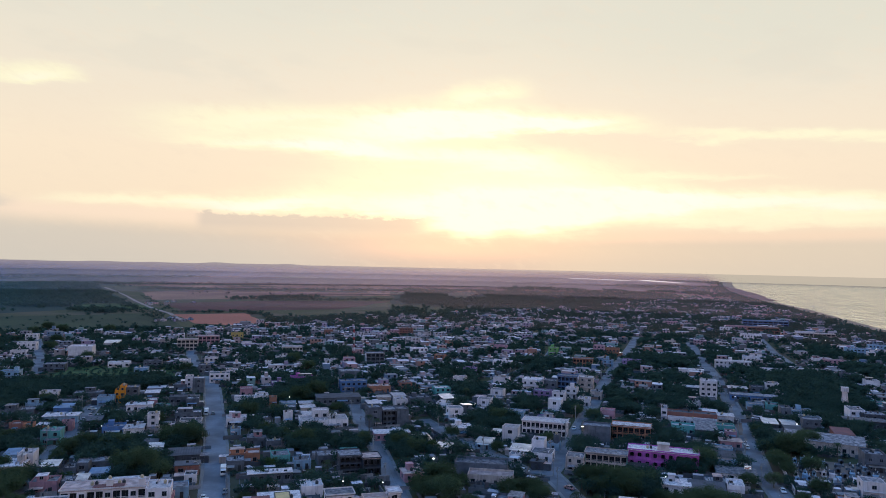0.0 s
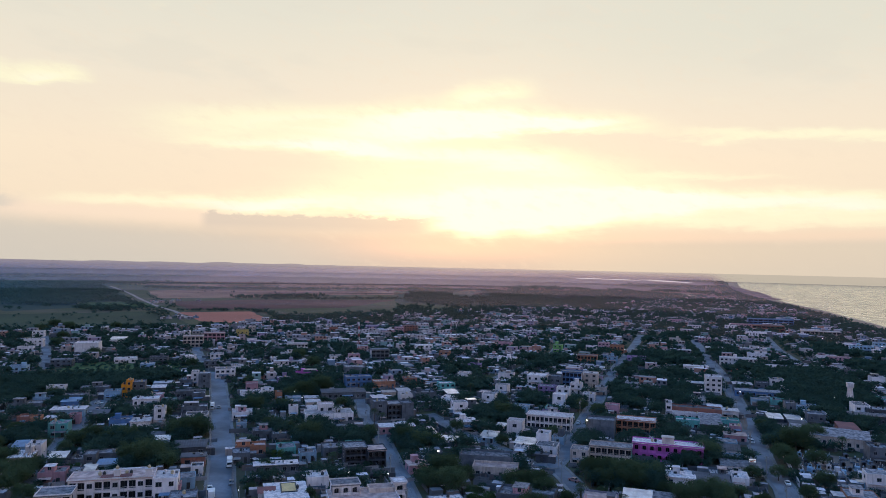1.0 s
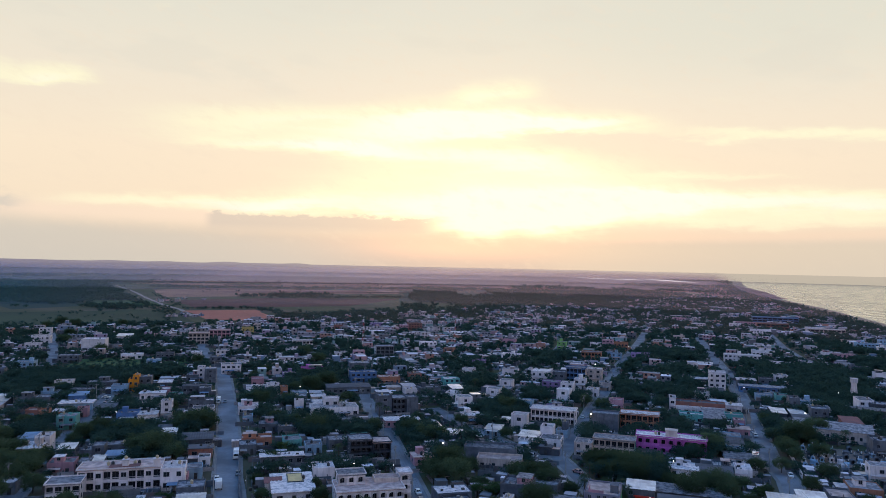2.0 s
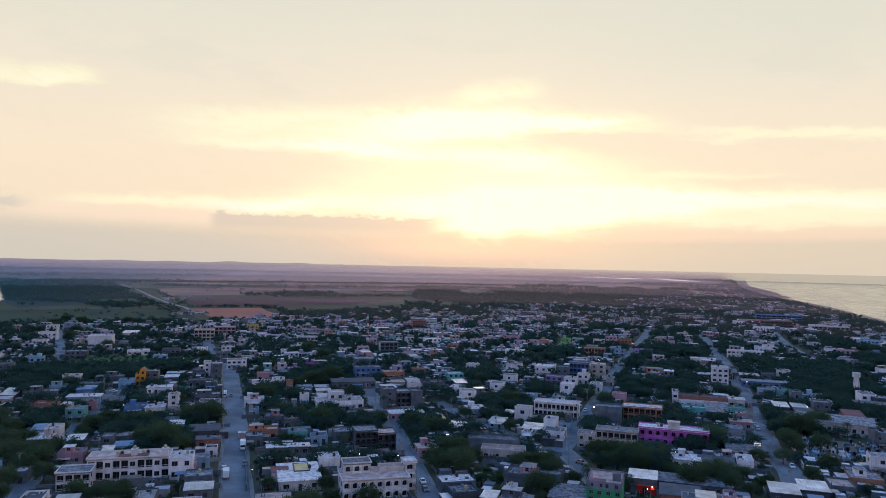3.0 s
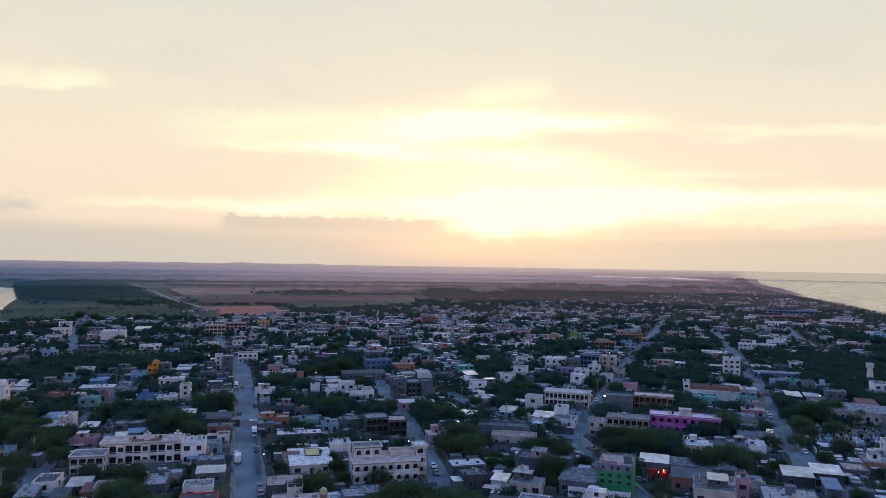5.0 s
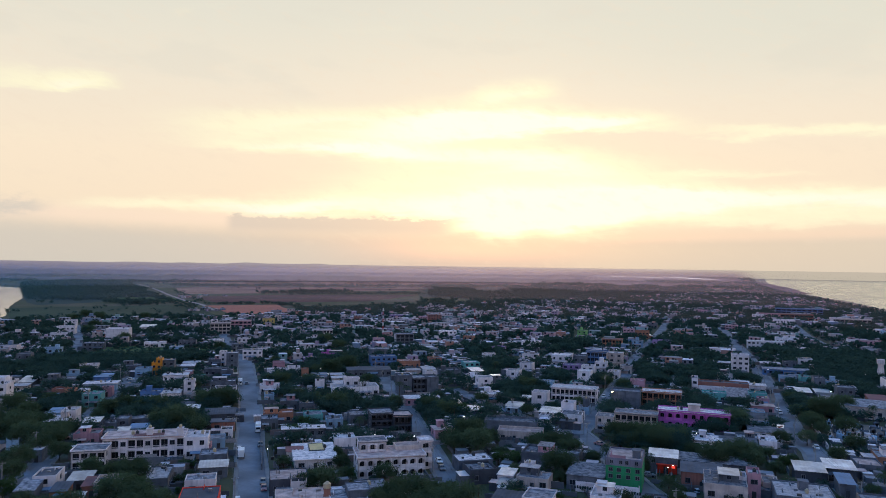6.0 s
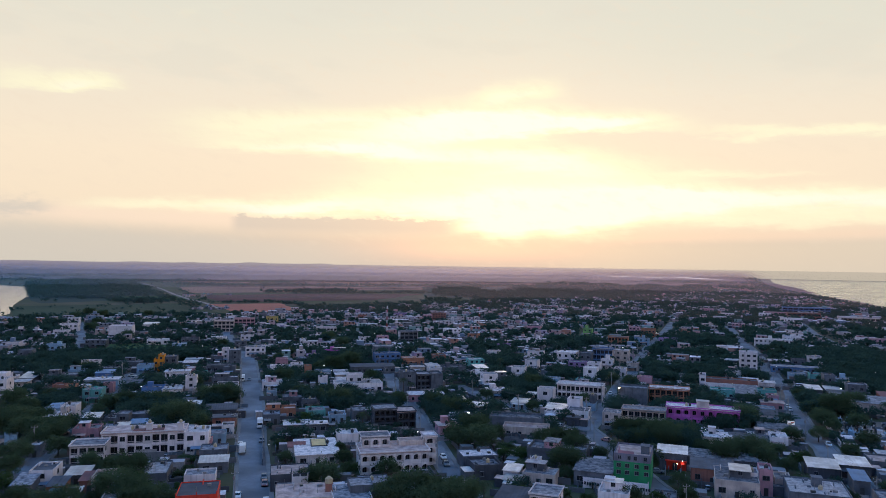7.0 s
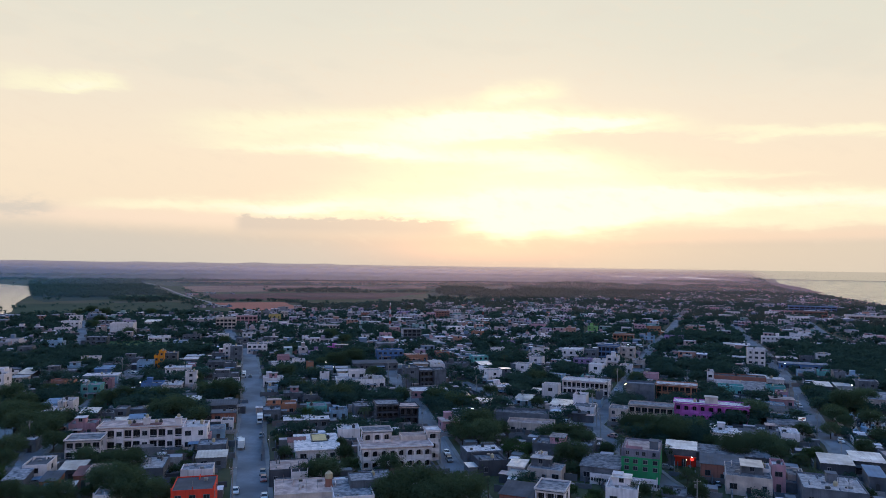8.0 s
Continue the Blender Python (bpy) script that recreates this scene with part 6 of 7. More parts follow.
house(21.3, 222.0, 9.5, 10.0, 5.0, -17, "grey", "grey", 1, "flat")
house(17.8, 209.2, 2.7, 4.0, 5.0, -17, "white", "pale", 1, "flat")
house(31.6, 229.4, 8.2, 9.0, 3.4, -17, "grey", "grey", 1, "flat")
open_block(17.0, 174.6, 6.8, 8.0, 6.4, -17, "white", "grey", 2, 3, label="white unfinished concrete frame house", depth=2.6, pier=0.3, rail=0)
house(9.3, 178.1, 8.2, 9.0, 4.0, -17, "brick", "dark", 1, "sheet")
house(35.3, 182.9, 7.7, 9.0, 4.6, -17, "white", "pale", 1, "flat")
house(39.2, 200.3, 17.7, 1.2, 2.4, -17, "white", "pale", 1, "flat", detail=0, label='long white wall with dark painted lettering', name='painted_wall')
house(48.2, 183.9, 5.8, 8.0, 3.0, -17, "grey", "grey", 1, "flat")

# trees told apart
tree(-15.2, 182.5, 3, 0.90)
tree(-20.2, 177.7, 3, 0.78)
tree(-8.2, 182.9, 3, 0.74)
tree(-40.9, 196.9, 0, 0.82)
tree(-45.1, 195.1, 1, 0.74)
tree(-39.4, 217.2, 1, 0.66)
tree(-109.4, 262.7, 3, 0.94)
tree(-119.0, 267.7, 0, 0.82)
tree(-101.5, 258.6, 0, 0.78)
tree(-90.9, 189.4, 2, 0.82)
tree(-101.0, 199.8, 0, 0.78)
tree(-112.1, 205.3, 1, 0.74)
tree(-83.1, 173.8, 0, 0.82)
tree(-58.1, 305.2, 3, 0.78)
tree(-54.1, 314.4, 1, 0.74)
tree(-32.2, 308.1, 1, 0.90)
tree(-16.7, 306.0, 0, 0.82)
tree(-9.8, 297.2, 0, 0.82)
tree(-2.8, 300.9, 2, 0.90)
tree(0.9, 254.3, 3, 0.86)
tree(-5.9, 246.0, 0, 0.82)
tree(7.9, 253.3, 1, 0.74)
tree(2.9, 239.8, 3, 0.82)
tree(-4.6, 242.9, 0, 0.82)
tree(25.2, 234.7, 5, 0.82)
tree(33.7, 237.7, 5, 0.90)
tree(27.2, 215.7, 3, 0.78)
tree(14.8, 226.5, 2, 0.82)
tree(9.7, 227.5, 2, 0.74)
tree(54.5, 259.3, 3, 0.74)
tree(65.9, 254.7, 3, 0.82)
tree(61.2, 262.8, 0, 0.82)
tree(79.3, 230.6, 3, 0.78)
tree(87.7, 234.9, 3, 0.78)
tree(90.3, 228.4, 0, 0.78)
tree(55.5, 189.1, 1, 0.66)
tree(40.2, 186.5, 1, 0.74)
tree(47.1, 186.3, 2, 0.74)
tree(151.9, 307.4, 3, 0.98)
tree(166.4, 321.4, 3, 0.82)
tree(138.8, 292.7, 0, 0.74)
tree(142.5, 311.0, 1, 0.74)
tree(153.3, 343.6, 1, 0.74)
tree(75.1, 256.7, 0, 0.82)
tree(65.6, 247.6, 3, 0.74)
tree(56.4, 250.1, 0, 0.74)
tree(92.5, 289.1, 0, 0.74)
tree(105.7, 284.6, 3, 0.82)
tree(97.8, 281.4, 0, 0.74)
tree(31.9, 244.9, 5, 0.98)
tree(25.2, 245.7, 5, 0.90)
tree(24.8, 302.9, 1, 0.66)
tree(48.4, 316.5, 1, 0.82)
tree(72.9, 380.0, 1, 0.82)
tree(79.1, 366.5, 0, 0.82)
tree(5.9, 326.5, 0, 0.66)
tree(29.2, 359.9, 0, 0.90)
tree(-15.0, 330.1, 1, 0.66)
tree(-61.1, 331.6, 2, 0.66)
tree(-64.6, 258.4, 2, 0.74)
tree(-64.1, 273.2, 2, 0.74)
tree(-78.7, 322.8, 0, 0.74)
tree(-69.9, 318.2, 1, 0.74)
tree(-96.8, 361.0, 0, 0.90)
tree(-102.9, 362.1, 1, 0.82)
tree(-83.6, 365.9, 0, 0.74)
tree(-73.0, 420.1, 3, 0.90)
tree(-79.2, 401.5, 3, 0.90)
tree(-85.6, 394.3, 0, 0.82)
tree(-54.7, 376.1, 1, 0.74)
tree(-121.4, 438.2, 1, 0.74)
tree(-120.2, 459.8, 0, 0.74)
tree(-182.3, 301.7, 1, 0.82)
tree(-157.8, 278.0, 1, 0.74)
tree(-145.4, 241.6, 0, 0.82)
tree(-178.0, 326.6, 1, 0.66)
tree(-148.7, 285.9, 0, 0.82)
tree(-147.9, 276.1, 1, 0.66)
tree(-146.6, 295.1, 0, 0.82)
tree(-132.0, 296.4, 0, 0.82)
tree(-138.4, 292.7, 1, 0.74)
tree(-109.2, 308.1, 3, 0.82)
tree(-115.7, 306.0, 0, 0.90)
tree(-104.9, 310.0, 0, 0.74)
tree(-133.9, 339.4, 1, 0.82)
tree(-211.9, 382.4, 0, 0.74)
tree(92.5, 238.2, 0, 0.82)
tree(123.6, 262.6, 1, 0.74)
tree(94.8, 221.5, 1, 0.66)
tree(101.2, 230.2, 2, 0.74)
tree(122.8, 239.2, 1, 0.74)
tree(135.9, 277.6, 1, 0.74)
tree(-349.1, 645.3, 0, 0.98)
tree(-409.1, 713.7, 0, 0.98)
tree(-412.0, 744.5, 3, 0.98)
tree(-391.5, 733.9, 3, 0.90)
tree(-348.3, 747.7, 3, 0.82)
tree(-269.4, 542.5, 0, 0.90)
tree(-327.0, 596.0, 0, 0.98)
tree(-178.2, 499.0, 0, 0.82)
tree(-114.3, 553.4, 3, 0.82)
tree(-95.2, 510.9, 3, 0.82)
tree(-130.6, 251.6, 2, 0.66)
tree(-143.9, 247.0, 0, 0.82)
tree(-143.6, 238.3, 3, 0.82)
tree(-140.4, 225.9, 0, 0.82)
tree(-163.0, 251.3, 3, 0.82)
tree(-175.5, 262.8, 0, 0.82)
tree(-159.4, 258.5, 0, 0.82)
tree(-130.1, 219.7, 1, 0.82)
tree(-176.1, 275.9, 0, 0.82)
tree(-188.9, 286.3, 3, 0.82)
tree(-137.5, 210.7, 0, 0.82)
tree(-131.2, 197.8, 1, 0.82)
tree(-98.9, 172.4, 1, 0.82)
tree(-102.8, 169.8, 0, 0.74)
tree(-78.3, 175.4, 0, 0.74)
tree(-111.4, 171.2, 1, 0.82)
tree(113.5, 261.5, 1, 0.74)
tree(136.9, 285.8, 0, 0.82)
tree(147.5, 282.0, 0, 0.82)
tree(136.2, 254.1, 1, 0.82)
tree(-3.5, 176.5, 3, 0.86)
tree(-9.8, 174.8, 3, 0.80)
tree(-2.0, 186.0, 0, 0.82)
tree(-24.5, 205.0, 1, 0.80)
tree(-92.0, 181.5, 3, 0.78)
tree(-86.0, 178.5, 0, 0.90)
tree(-94.8, 196.4, 3, 0.72)
tree(-149.5, 233.0, 3, 0.86)
tree(-155.0, 240.5, 0, 0.92)
tree(-141.5, 232.4, 3, 0.80)
tree(-163.5, 240.0, 3, 0.82)

# lamps
lamp_post(-180.7, 398.9, 4, True, r=0.34)
lamp_post(-176.6, 395.6, 5, True, r=0.3)
lamp_post(-149.6, 316.8, 5, r=0.2)
lamp_post(-346.5, 687.6, 6, r=0.2)
lamp_post(-386.6, 662.8, 6, r=0.2)
lamp_post(-82.7, 392.3, 6, r=0.2)
lamp_post(-75.2, 375.4, 6, r=0.2)
lamp_post(157.8, 626.9, 6, r=0.2)
lamp_post(103.0, 501.6, 6, r=0.4)
lamp_post(172.8, 345.6, 6, r=0.35)
lamp_post(172.8, 417.6, 6, r=0.4)
lamp_post(224.4, 411.1, 6, r=0.2)
lamp_post(385.6, 920.1, 6, r=0.2)
lamp_post(408.8, 774.0, 6, r=0.2)
lamp_post(419.2, 776.0, 6, r=0.2)
lamp_post(-35.8, 278.4, 4, r=0.15)
lamp_post(-35.5, 276.2, 2, r=0.15)
lamp_post(-19.1, 247.8, 5, r=0.15)
lamp_post(-32.9, 248.2, 5, r=0.15)
lamp_post(-64.8, 226.4, 5, r=0.15)
lamp_post(62.4, 218.6, 3, r=0.15)
lamp_post(61.2, 219.7, 3, True, r=0.15)
lamp_post(18.7, 232.3, 5, r=0.2)
lamp_post(421.1, 689.2, 6, r=0.4)
lamp_post(419.3, 679.9, 6, r=0.2)
lamp_post(-225.9, 702.0, 6, r=0.2)
lamp_post(-1.9, 271.6, 5, r=0.4)
lamp_post(64.5, 322.1, 8, True, r=0.5)
lamp_post(-80.6, 575.5, 6, r=0.2)
lamp_post(270.8, 541.6, 6, r=0.35)
lamp_post(83.0, 261.6, 4, r=0.15)

# vehicles
put(CARS[1], -74.6, 229.0, 196)
put(CARS[0], -78.0, 237.4, 16)
put(CARS[0], -61.6, 186.2, 16)
put(CARS[0], -57.7, 197.2, 16)
put(CARS[0], -59.6, 202.8, 16)
put(CARS[0], -53.0, 182.5, 16)
put(CARS[0], -72.8, 244.2, 16)
put(CARS[1], -79.9, 265.2, 16)
put(CARS[0], -116.7, 366.9, 196)
put(CARS[1], -119.6, 365.2, 16)
put(CARS[0], -144.5, 246.4, -40)
put(CARS[0], 138.1, 318.9, -17)
put(CARS[0], 124.7, 257.9, -17)
put(CARS[0], 140.1, 326.0, -17)
put(CARS[0], 33.1, 276.6, 60)
put(CARS[0], -9.5, 228.9, 14)
put(CARS[0], -8.3, 221.2, 14)
put(CARS[0], 44.7, 221.6, 70)
put(CARS[0], 55.4, 219.1, 75)
put(CARS[0], 47.2, 256.0, 40)
put(CARS[0], -178.1, 366.3, 20)
put(CARS[0], -174.3, 355.8, 20)
put(CARS[0], -173.2, 346.9, 20)
put(CARS[0], 66.1, 349.5, -17)
put(CARS[0], -84.8, 198.7, 50)
put(CARS[0], -181.3, 371.6, 100)

# ---- landmarks ----
tower = at(new("water_tower", Shape().tube(0, 0, 0, 0.4, 2.6, 2.6, 8).done("water_tower", CONCRETE)), 233.0, 409.6, 0, -17)
tagged(tower, "white concrete water tower with a square tank", "water tower")
for sx in (-1, 1):
    for sy in (-1, 1):
        part("leg", Shape().rod((sx * 1.7, sy * 1.7, 0.3), (sx * 0.9, sy * 0.9, 11.2), 0.25, 6).done("leg", WALL["white"]), tower)
for z in (3.5, 6.8):
    part("brace", Shape().ring_wall(-1.5 + z * 0.07, 1.5 - z * 0.07, -1.5 + z * 0.07, 1.5 - z * 0.07, z, z + 0.3, 0.25, z).done("brace", WALL["white"]), tower)
part("shaft", Shape().tube(0, 0, 0.4, 11.2, 0.9, 0.7, 10).done("shaft", WALL["white"]), tower)
part("tank", Shape().box(-1.7, 1.7, -1.7, 1.7, 11.2, 13.6).box(-1.85, 1.85, -1.85, 1.85, 13.6, 13.8).done("tank", WALL["white"]), tower)


def lattice_mast(x, y, h, label):
    root = at(new("radio_mast", Shape().box(-1.2, 1.2, -1.2, 1.2, 0, 0.3).done("radio_mast", CONCRETE)), x, y)
    tagged(root, label, "radio mast", "masts")
    n = int(h / 3)
    for k in range(n):
        z0, z1 = 0.3 + k * 3, 0.3 + (k + 1) * 3
        a, b = 0.8 * (1 - 0.6 * k / n), 0.8 * (1 - 0.6 * (k + 1) / n)
        s = Shape()
        c = [(-1, -1), (1, -1), (1, 1), (-1, 1)]
        for i in range(4):
            p, q = c[i], c[(i + 1) % 4]
            s.rod((p[0] * a, p[1] * a, z0), (p[0] * b, p[1] * b, z1), 0.10, 4).rod((p[0] * a, p[1] * a, z0), (q[0] * b, q[1] * b, z1), 0.06, 4)
        part("mast_section", s.done("mast_section", RED_ENAMEL if k % 2 else WHITE_PAINT), root, "red section" if k % 2 else "white section")
    return root


lattice_mast(-72.1, 586.9, 27, "red and white lattice radio mast among houses")
lattice_mast(4.5, 635.9, 24, "slender lattice radio mast among houses")

board = at(new("billboard", Shape().tube(0, 0.4, 0, 4.2, 0.14, 0.12, 8).done("billboard", STEEL)), 117.6, 271.0, 0, -12)
tagged(board, "small lit sign on a steel post", "sign")
part("cabinet", Shape().box(-1.3, 1.3, 0.1, 0.5, 4.2, 5.6).done("cabinet", STEEL), board)
part("face", Shape().box(-1.2, 1.2, 0.06, 0.1, 4.3, 5.5).done("face", SIGN_LIT), board, "glowing white sign face")
for x0, x1, z, m in ((0.0, 1.1, 5.0, RED_ENAMEL), (-1.1, 0.8, 4.7, TANK_BLACK), (-1.0, 0.4, 4.38, RED_ENAMEL)):
    part("letter_bar", Shape().box(x0, x1, 0.03, 0.06, z, z + 0.25).done("letter_bar", m), board)

q = at(new("yellow_panel", Shape().ring_wall(-2.6, 2.6, -4.6, 4.6, 0, 0.3, 0.4, 0.05).done("yellow_panel", TANK_BLACK)), -50.2, 231.0, 3.424, 16)
tagged(q, "square yellow panel set in the pale courtyard", "panel")
part("infill", Shape().box(-2.19, 2.19, -4.19, 4.19, 0.02, 0.2).done("infill", WALL["panel"]), q)

for k in range(26):
    if k in (9, 10, 18):
        continue
    u = -9.2 + k * 0.72
    wl = bpy.data.objects["painted_wall"]
    part("letter_bar", Shape().box(u, u + 0.5, -0.03, 0.0, 0.9, 1.75 if k % 3 else 1.6).done("letter_bar", TANK_BLACK), wl)

for z in (3.5, 5.4):
    for gx in (-3.6, -1.3, 1.3, 3.9):
        add_window(green_house, gx, 0.0, z, 0, 1.1, 1.0)

stand = at(new("tank_stand", Shape().box(-1.0, 1.0, -1.0, 1.0, 0, 0.12).box(-0.8, 0.8, -0.8, 0.8, 0.12, 1.8).box(-1.0, 1.0, -1.0, 1.0, 1.8, 1.95).done("tank_stand", WALL["brick"])), -36.2, 179.6, 4.6, 16)
tagged(stand, "brick stand with a cream water tank on a roof", "water tank")
part("water_tank", Shape().tube(0, 0, 1.954, 3.1, 0.95, 0.95, 14).tube(0, 0, 3.1, 3.5, 0.9, 0.4, 14).tube(0, 0, 3.5, 3.6, 0.4, 0.4, 10).done("water_tank", TANK_CREAM), stand, "large cream plastic tank")

ob = [o for o in bpy.data.objects if o.get("label", "").startswith("orange two-storey")][0]
for k in range(8):
    e = part("skylight", kept("skylight", lambda: Shape().add([(-0.9, 0, 0.0), (0.9, 0, 0.0), (0.9, 1.6, 0.45), (-0.9, 1.6, 0.45), (-0.9, 1.6, 0.0), (0.9, 1.6, 0.0)], [(0, 1, 2, 3), (3, 2, 5, 4), (0, 3, 4), (1, 5, 2)]).done("skylight", SKYLIGHT)), ob, "bright tilted metal skylight")
    at(e, -9.5 + k * 2.6 + (k % 3) * 0.3, 4.0 + (k % 2) * 1.5, 6.61, 180)
patch("cemetery_ground", [(131, 256), (178, 245), (196, 292), (149, 304)], DIRT, "bare dark ground of the cemetery", 0.05, "lot")

# cemetery
take(162, 262, 70, 40, -17, 4)
graves = []
for i, (w, d, h, m) in enumerate(((1.4, 1.7, 1.5, WALL["white"]), (1.3, 1.6, 1.4, WALL["sky"]), (1.6, 1.8, 1.7, WALL["grey"]), (0.9, 1.8, 0.7, WALL["grey"]), (1.0, 1.9, 0.6, WALL["dark"]))):
    s = Shape()
    if h > 1.0:
        s.box(-w / 2, -w / 2 + 0.2, 0, d, 0, h).box(w / 2 - 0.2, w / 2, 0, d, 0, h).box(-w / 2 + 0.2, w / 2 - 0.2, d - 0.2, d, 0, h).box(-w / 2 - 0.2, w / 2 + 0.2, -0.4, d + 0.2, -0.02, 0.12)
    else:
        s.box(-w / 2, w / 2, 0, d, 0, h * 0.6).box(-w / 2 + 0.15, w / 2 - 0.15, 0.15, d - 0.15, h * 0.6, h)
    root = new("tomb", s.done("tomb", m))
    tagged(root, ("small gabled white mausoleum in the cemetery", "pale blue mausoleum in the cemetery", "white mausoleum with a pitched roof", "low white tomb in the cemetery", "low grey tomb in the cemetery")[i], "tomb", "tombs in the cemetery")
    if h > 1.0:
        part("roof", mesh("roof", [(-w / 2 - 0.15, -0.2, h), (w / 2 + 0.15, -0.2, h), (w / 2 + 0.15, d + 0.1, h), (-w / 2 - 0.15, d + 0.1, h), (0, -0.2, h + 0.5), (0, d + 0.1, h + 0.5)],
                          [(0, 1, 4), (2, 3, 5), (1, 2, 5, 4), (3, 0, 4, 5), (0, 3, 2, 1)], m), root)
        # dark panel at the back paints the shade inside the tomb
        part("niche", Shape().box(-w / 2 + 0.22, w / 2 - 0.22, d - 0.3, d - 0.22, 0.2, h - 0.1).done("niche", INTERIOR_SHADE), root)
    zc = h + (0.45 if h > 1.0 else 0.0)
    if i == 2:
        graves.append(root)
        continue
    part("cross", Shape().box(-0.07, 0.07, 0.1, 0.22, zc, zc + 0.9).box(-0.28, 0.28, 0.1, 0.22, zc + 0.5, zc + 0.64).done("cross", WHITE_PAINT), root)
    graves.append(root)
rng = random.Random(11)
used = set()
for i in range(16):
    for j in range(12):
        if rng.random() < 0.16:
            continue
        a, b = (i - 7.5) * 3.5 + rng.uniform(-0.6, 0.6), j * 3.6 + rng.uniform(-0.5, 0.5)
        c, s = math.cos(radians(-17)), math.sin(radians(-17))
        x, y = 160 + a * c - b * s, 256 + a * s + b * c
        if x < 124 + (y - 250) * 0.3 + 6:
            continue
        k = rng.choice((0, 1, 2, 3, 4, 4, 3, 3))
        m = pose(x, y, 0, 0, 0, -17 + rng.choice((0, 0, 90, -90, 4)))
        if k in used:
            copy_thing(graves[k], m)
        else:
            used.add(k)
            graves[k].matrix_basis = m
for x0, y0, x1, y1, h, m, lab in (
        (127.5, 255, 150, 322, 2.0, WALL["white"], "white boundary wall of the cemetery"),
        (150, 322, 160, 352, 2.0, WALL["white"], "white boundary wall beside the street"),
        (13, 303, -4, 338, 1.6, WALL["grey"], "grey parapet wall beside the street"),
        (27, 305, 10, 338, 1.4, WALL["white"], "pale parapet wall beside the street"),
        (-52, 318, -30, 325, 3.2, WALL["grey"], "tall grey yard wall"),
        (-52, 318, -57, 340, 3.0, WALL["grey"], "tall grey yard wall"),
        (-64, 216, -78, 262, 1.8, WALL["grey"], "grey yard wall beside the street"),
        (-48, 250, -40, 222, 2.2, WALL["grey"], "grey yard wall")):
    wall_line(x0, y0, x1, y1, h, m, lab)
patch("lawn", [(-65, 238), (-56, 240), (-51, 224), (-60, 221)], GRASS, "small green lawn in a walled yard", 0.05, "lawn")
patch("dirt_lot", [(140, 345), (147, 345), (158, 372), (153, 380)], DIRT, "bare dirt strip beside the street", 0.05, "lot")
patch("scrub_lot", [(-250, 440), (-165, 460), (-180, 530), (-270, 515)], GRASS, "overgrown green vacant lot", 0.05, "lot")
take(-215, 448, 84, 74, 16, 5)
patch("green_lot", [(-150, 490), (-128, 497), (-122, 515), (-146, 512)], MEADOW, "small green vacant lot among houses", 0.05, "lot")
for x, y, k in ((46, 236, 1), (44.5, 230, 1), (57, 232, 1), (168, 300, 0), (120, 208, 1), (3, 188, 1), (-33, 336, 0), (-30, 340, 1), (-52, 343, 0), (15, 415, 0), (50, 250, 1), (57, 225, 1), (-40, 258, 0)):
    put(PALMS[k], x, y, (x * 50) % 360)

# poles and cables
cable = Shape()
for pts, width in STREETS[:6]:
    last = None
    run = 0.0
    for p, q in zip(pts, pts[1:]):
        run -= math.dist(p, q)
        if run > 0 or p[1] < 180 or p[1] > 520:
            continue
        run = 34.0
        d = (Vector(q) - Vector(p)).normalized()
        e = Vector(p) + Vector((-d.y, d.x)) * (width / 2 + 0.7)
        put(POLE, e.x, e.y, math.degrees(math.atan2(d.y, d.x)) + 90)
        if last is not None:
            for off in (-0.8, 0.0, 0.8):
                o = Vector((-d.y, d.x)) * off
                prev = None
                for u in np.linspace(0, 1, 7):
                    c = last.lerp(e, u) + o
                    c3 = (c.x, c.y, 8.2 - 0.9 * 4 * u * (1 - u))
                    if prev:
                        cable.rod(prev, c3, 0.02, 3)
                    prev = c3
        last = e.copy()
tagged(new("cables", cable.done("cables", TANK_BLACK)), "dark overhead cables strung between the poles", "cables", "", "stuff")

# ---- the rest of the town ----
rng = random.Random(21)
MODELS = []
for i, (wl, rf, fl, st) in enumerate((
        ("white", "pale", 1, "flat"), ("grey", "grey", 1, "flat"), ("grey", "pale", 1, "flat"), ("white", "grey", 2, "flat"), ("sky", "grey", 1, "flat"), ("cream", "pale", 1, "eave"),
        ("grey", "dark", 1, "sheet"), ("white", "sheet", 1, "sheet"), ("pink", "pale", 1, "flat"), ("grey", "grey", 2, "flat"), ("dark", "sheet", 1, "sheet"), ("purple", "grey", 1, "flat"),
        ("white", "pale", 2, "flat"), ("grey", "rose", 1, "flat"), ("orange", "grey", 1, "flat"), ("blue", "pale", 1, "eave"), ("teal", "grey", 1, "flat"), ("grey", "pale", 1, "eave"))):
    w, d = rng.uniform(6.5, 10), rng.uniform(7, 10.5)
    MODELS.append((house(0, 0, w, d, 3.3 * fl + rng.uniform(-0.3, 0.3), 0, wl, rf, fl, st, seed=i, detail=1, place=False), w, d))
housed = set()


def grid_turn(x, y):
    return 16.0 if x < 12 + 0.06 * (y - 250) else -17.0


def greenery(x, y):
    v = noise.noise(Vector((x / 38.0, y / 38.0, 0.3))) + 0.5 * noise.noise(Vector((x / 13.0, y / 13.0, 2.0)))
    v += 0.03 * min(1.0, max(0.0, (y - 480) / 300))
    return v + (0.12 if x > 0.18 * y and y > 450 else 0.05 if x > 0.18 * y else 0.0) - 0.02


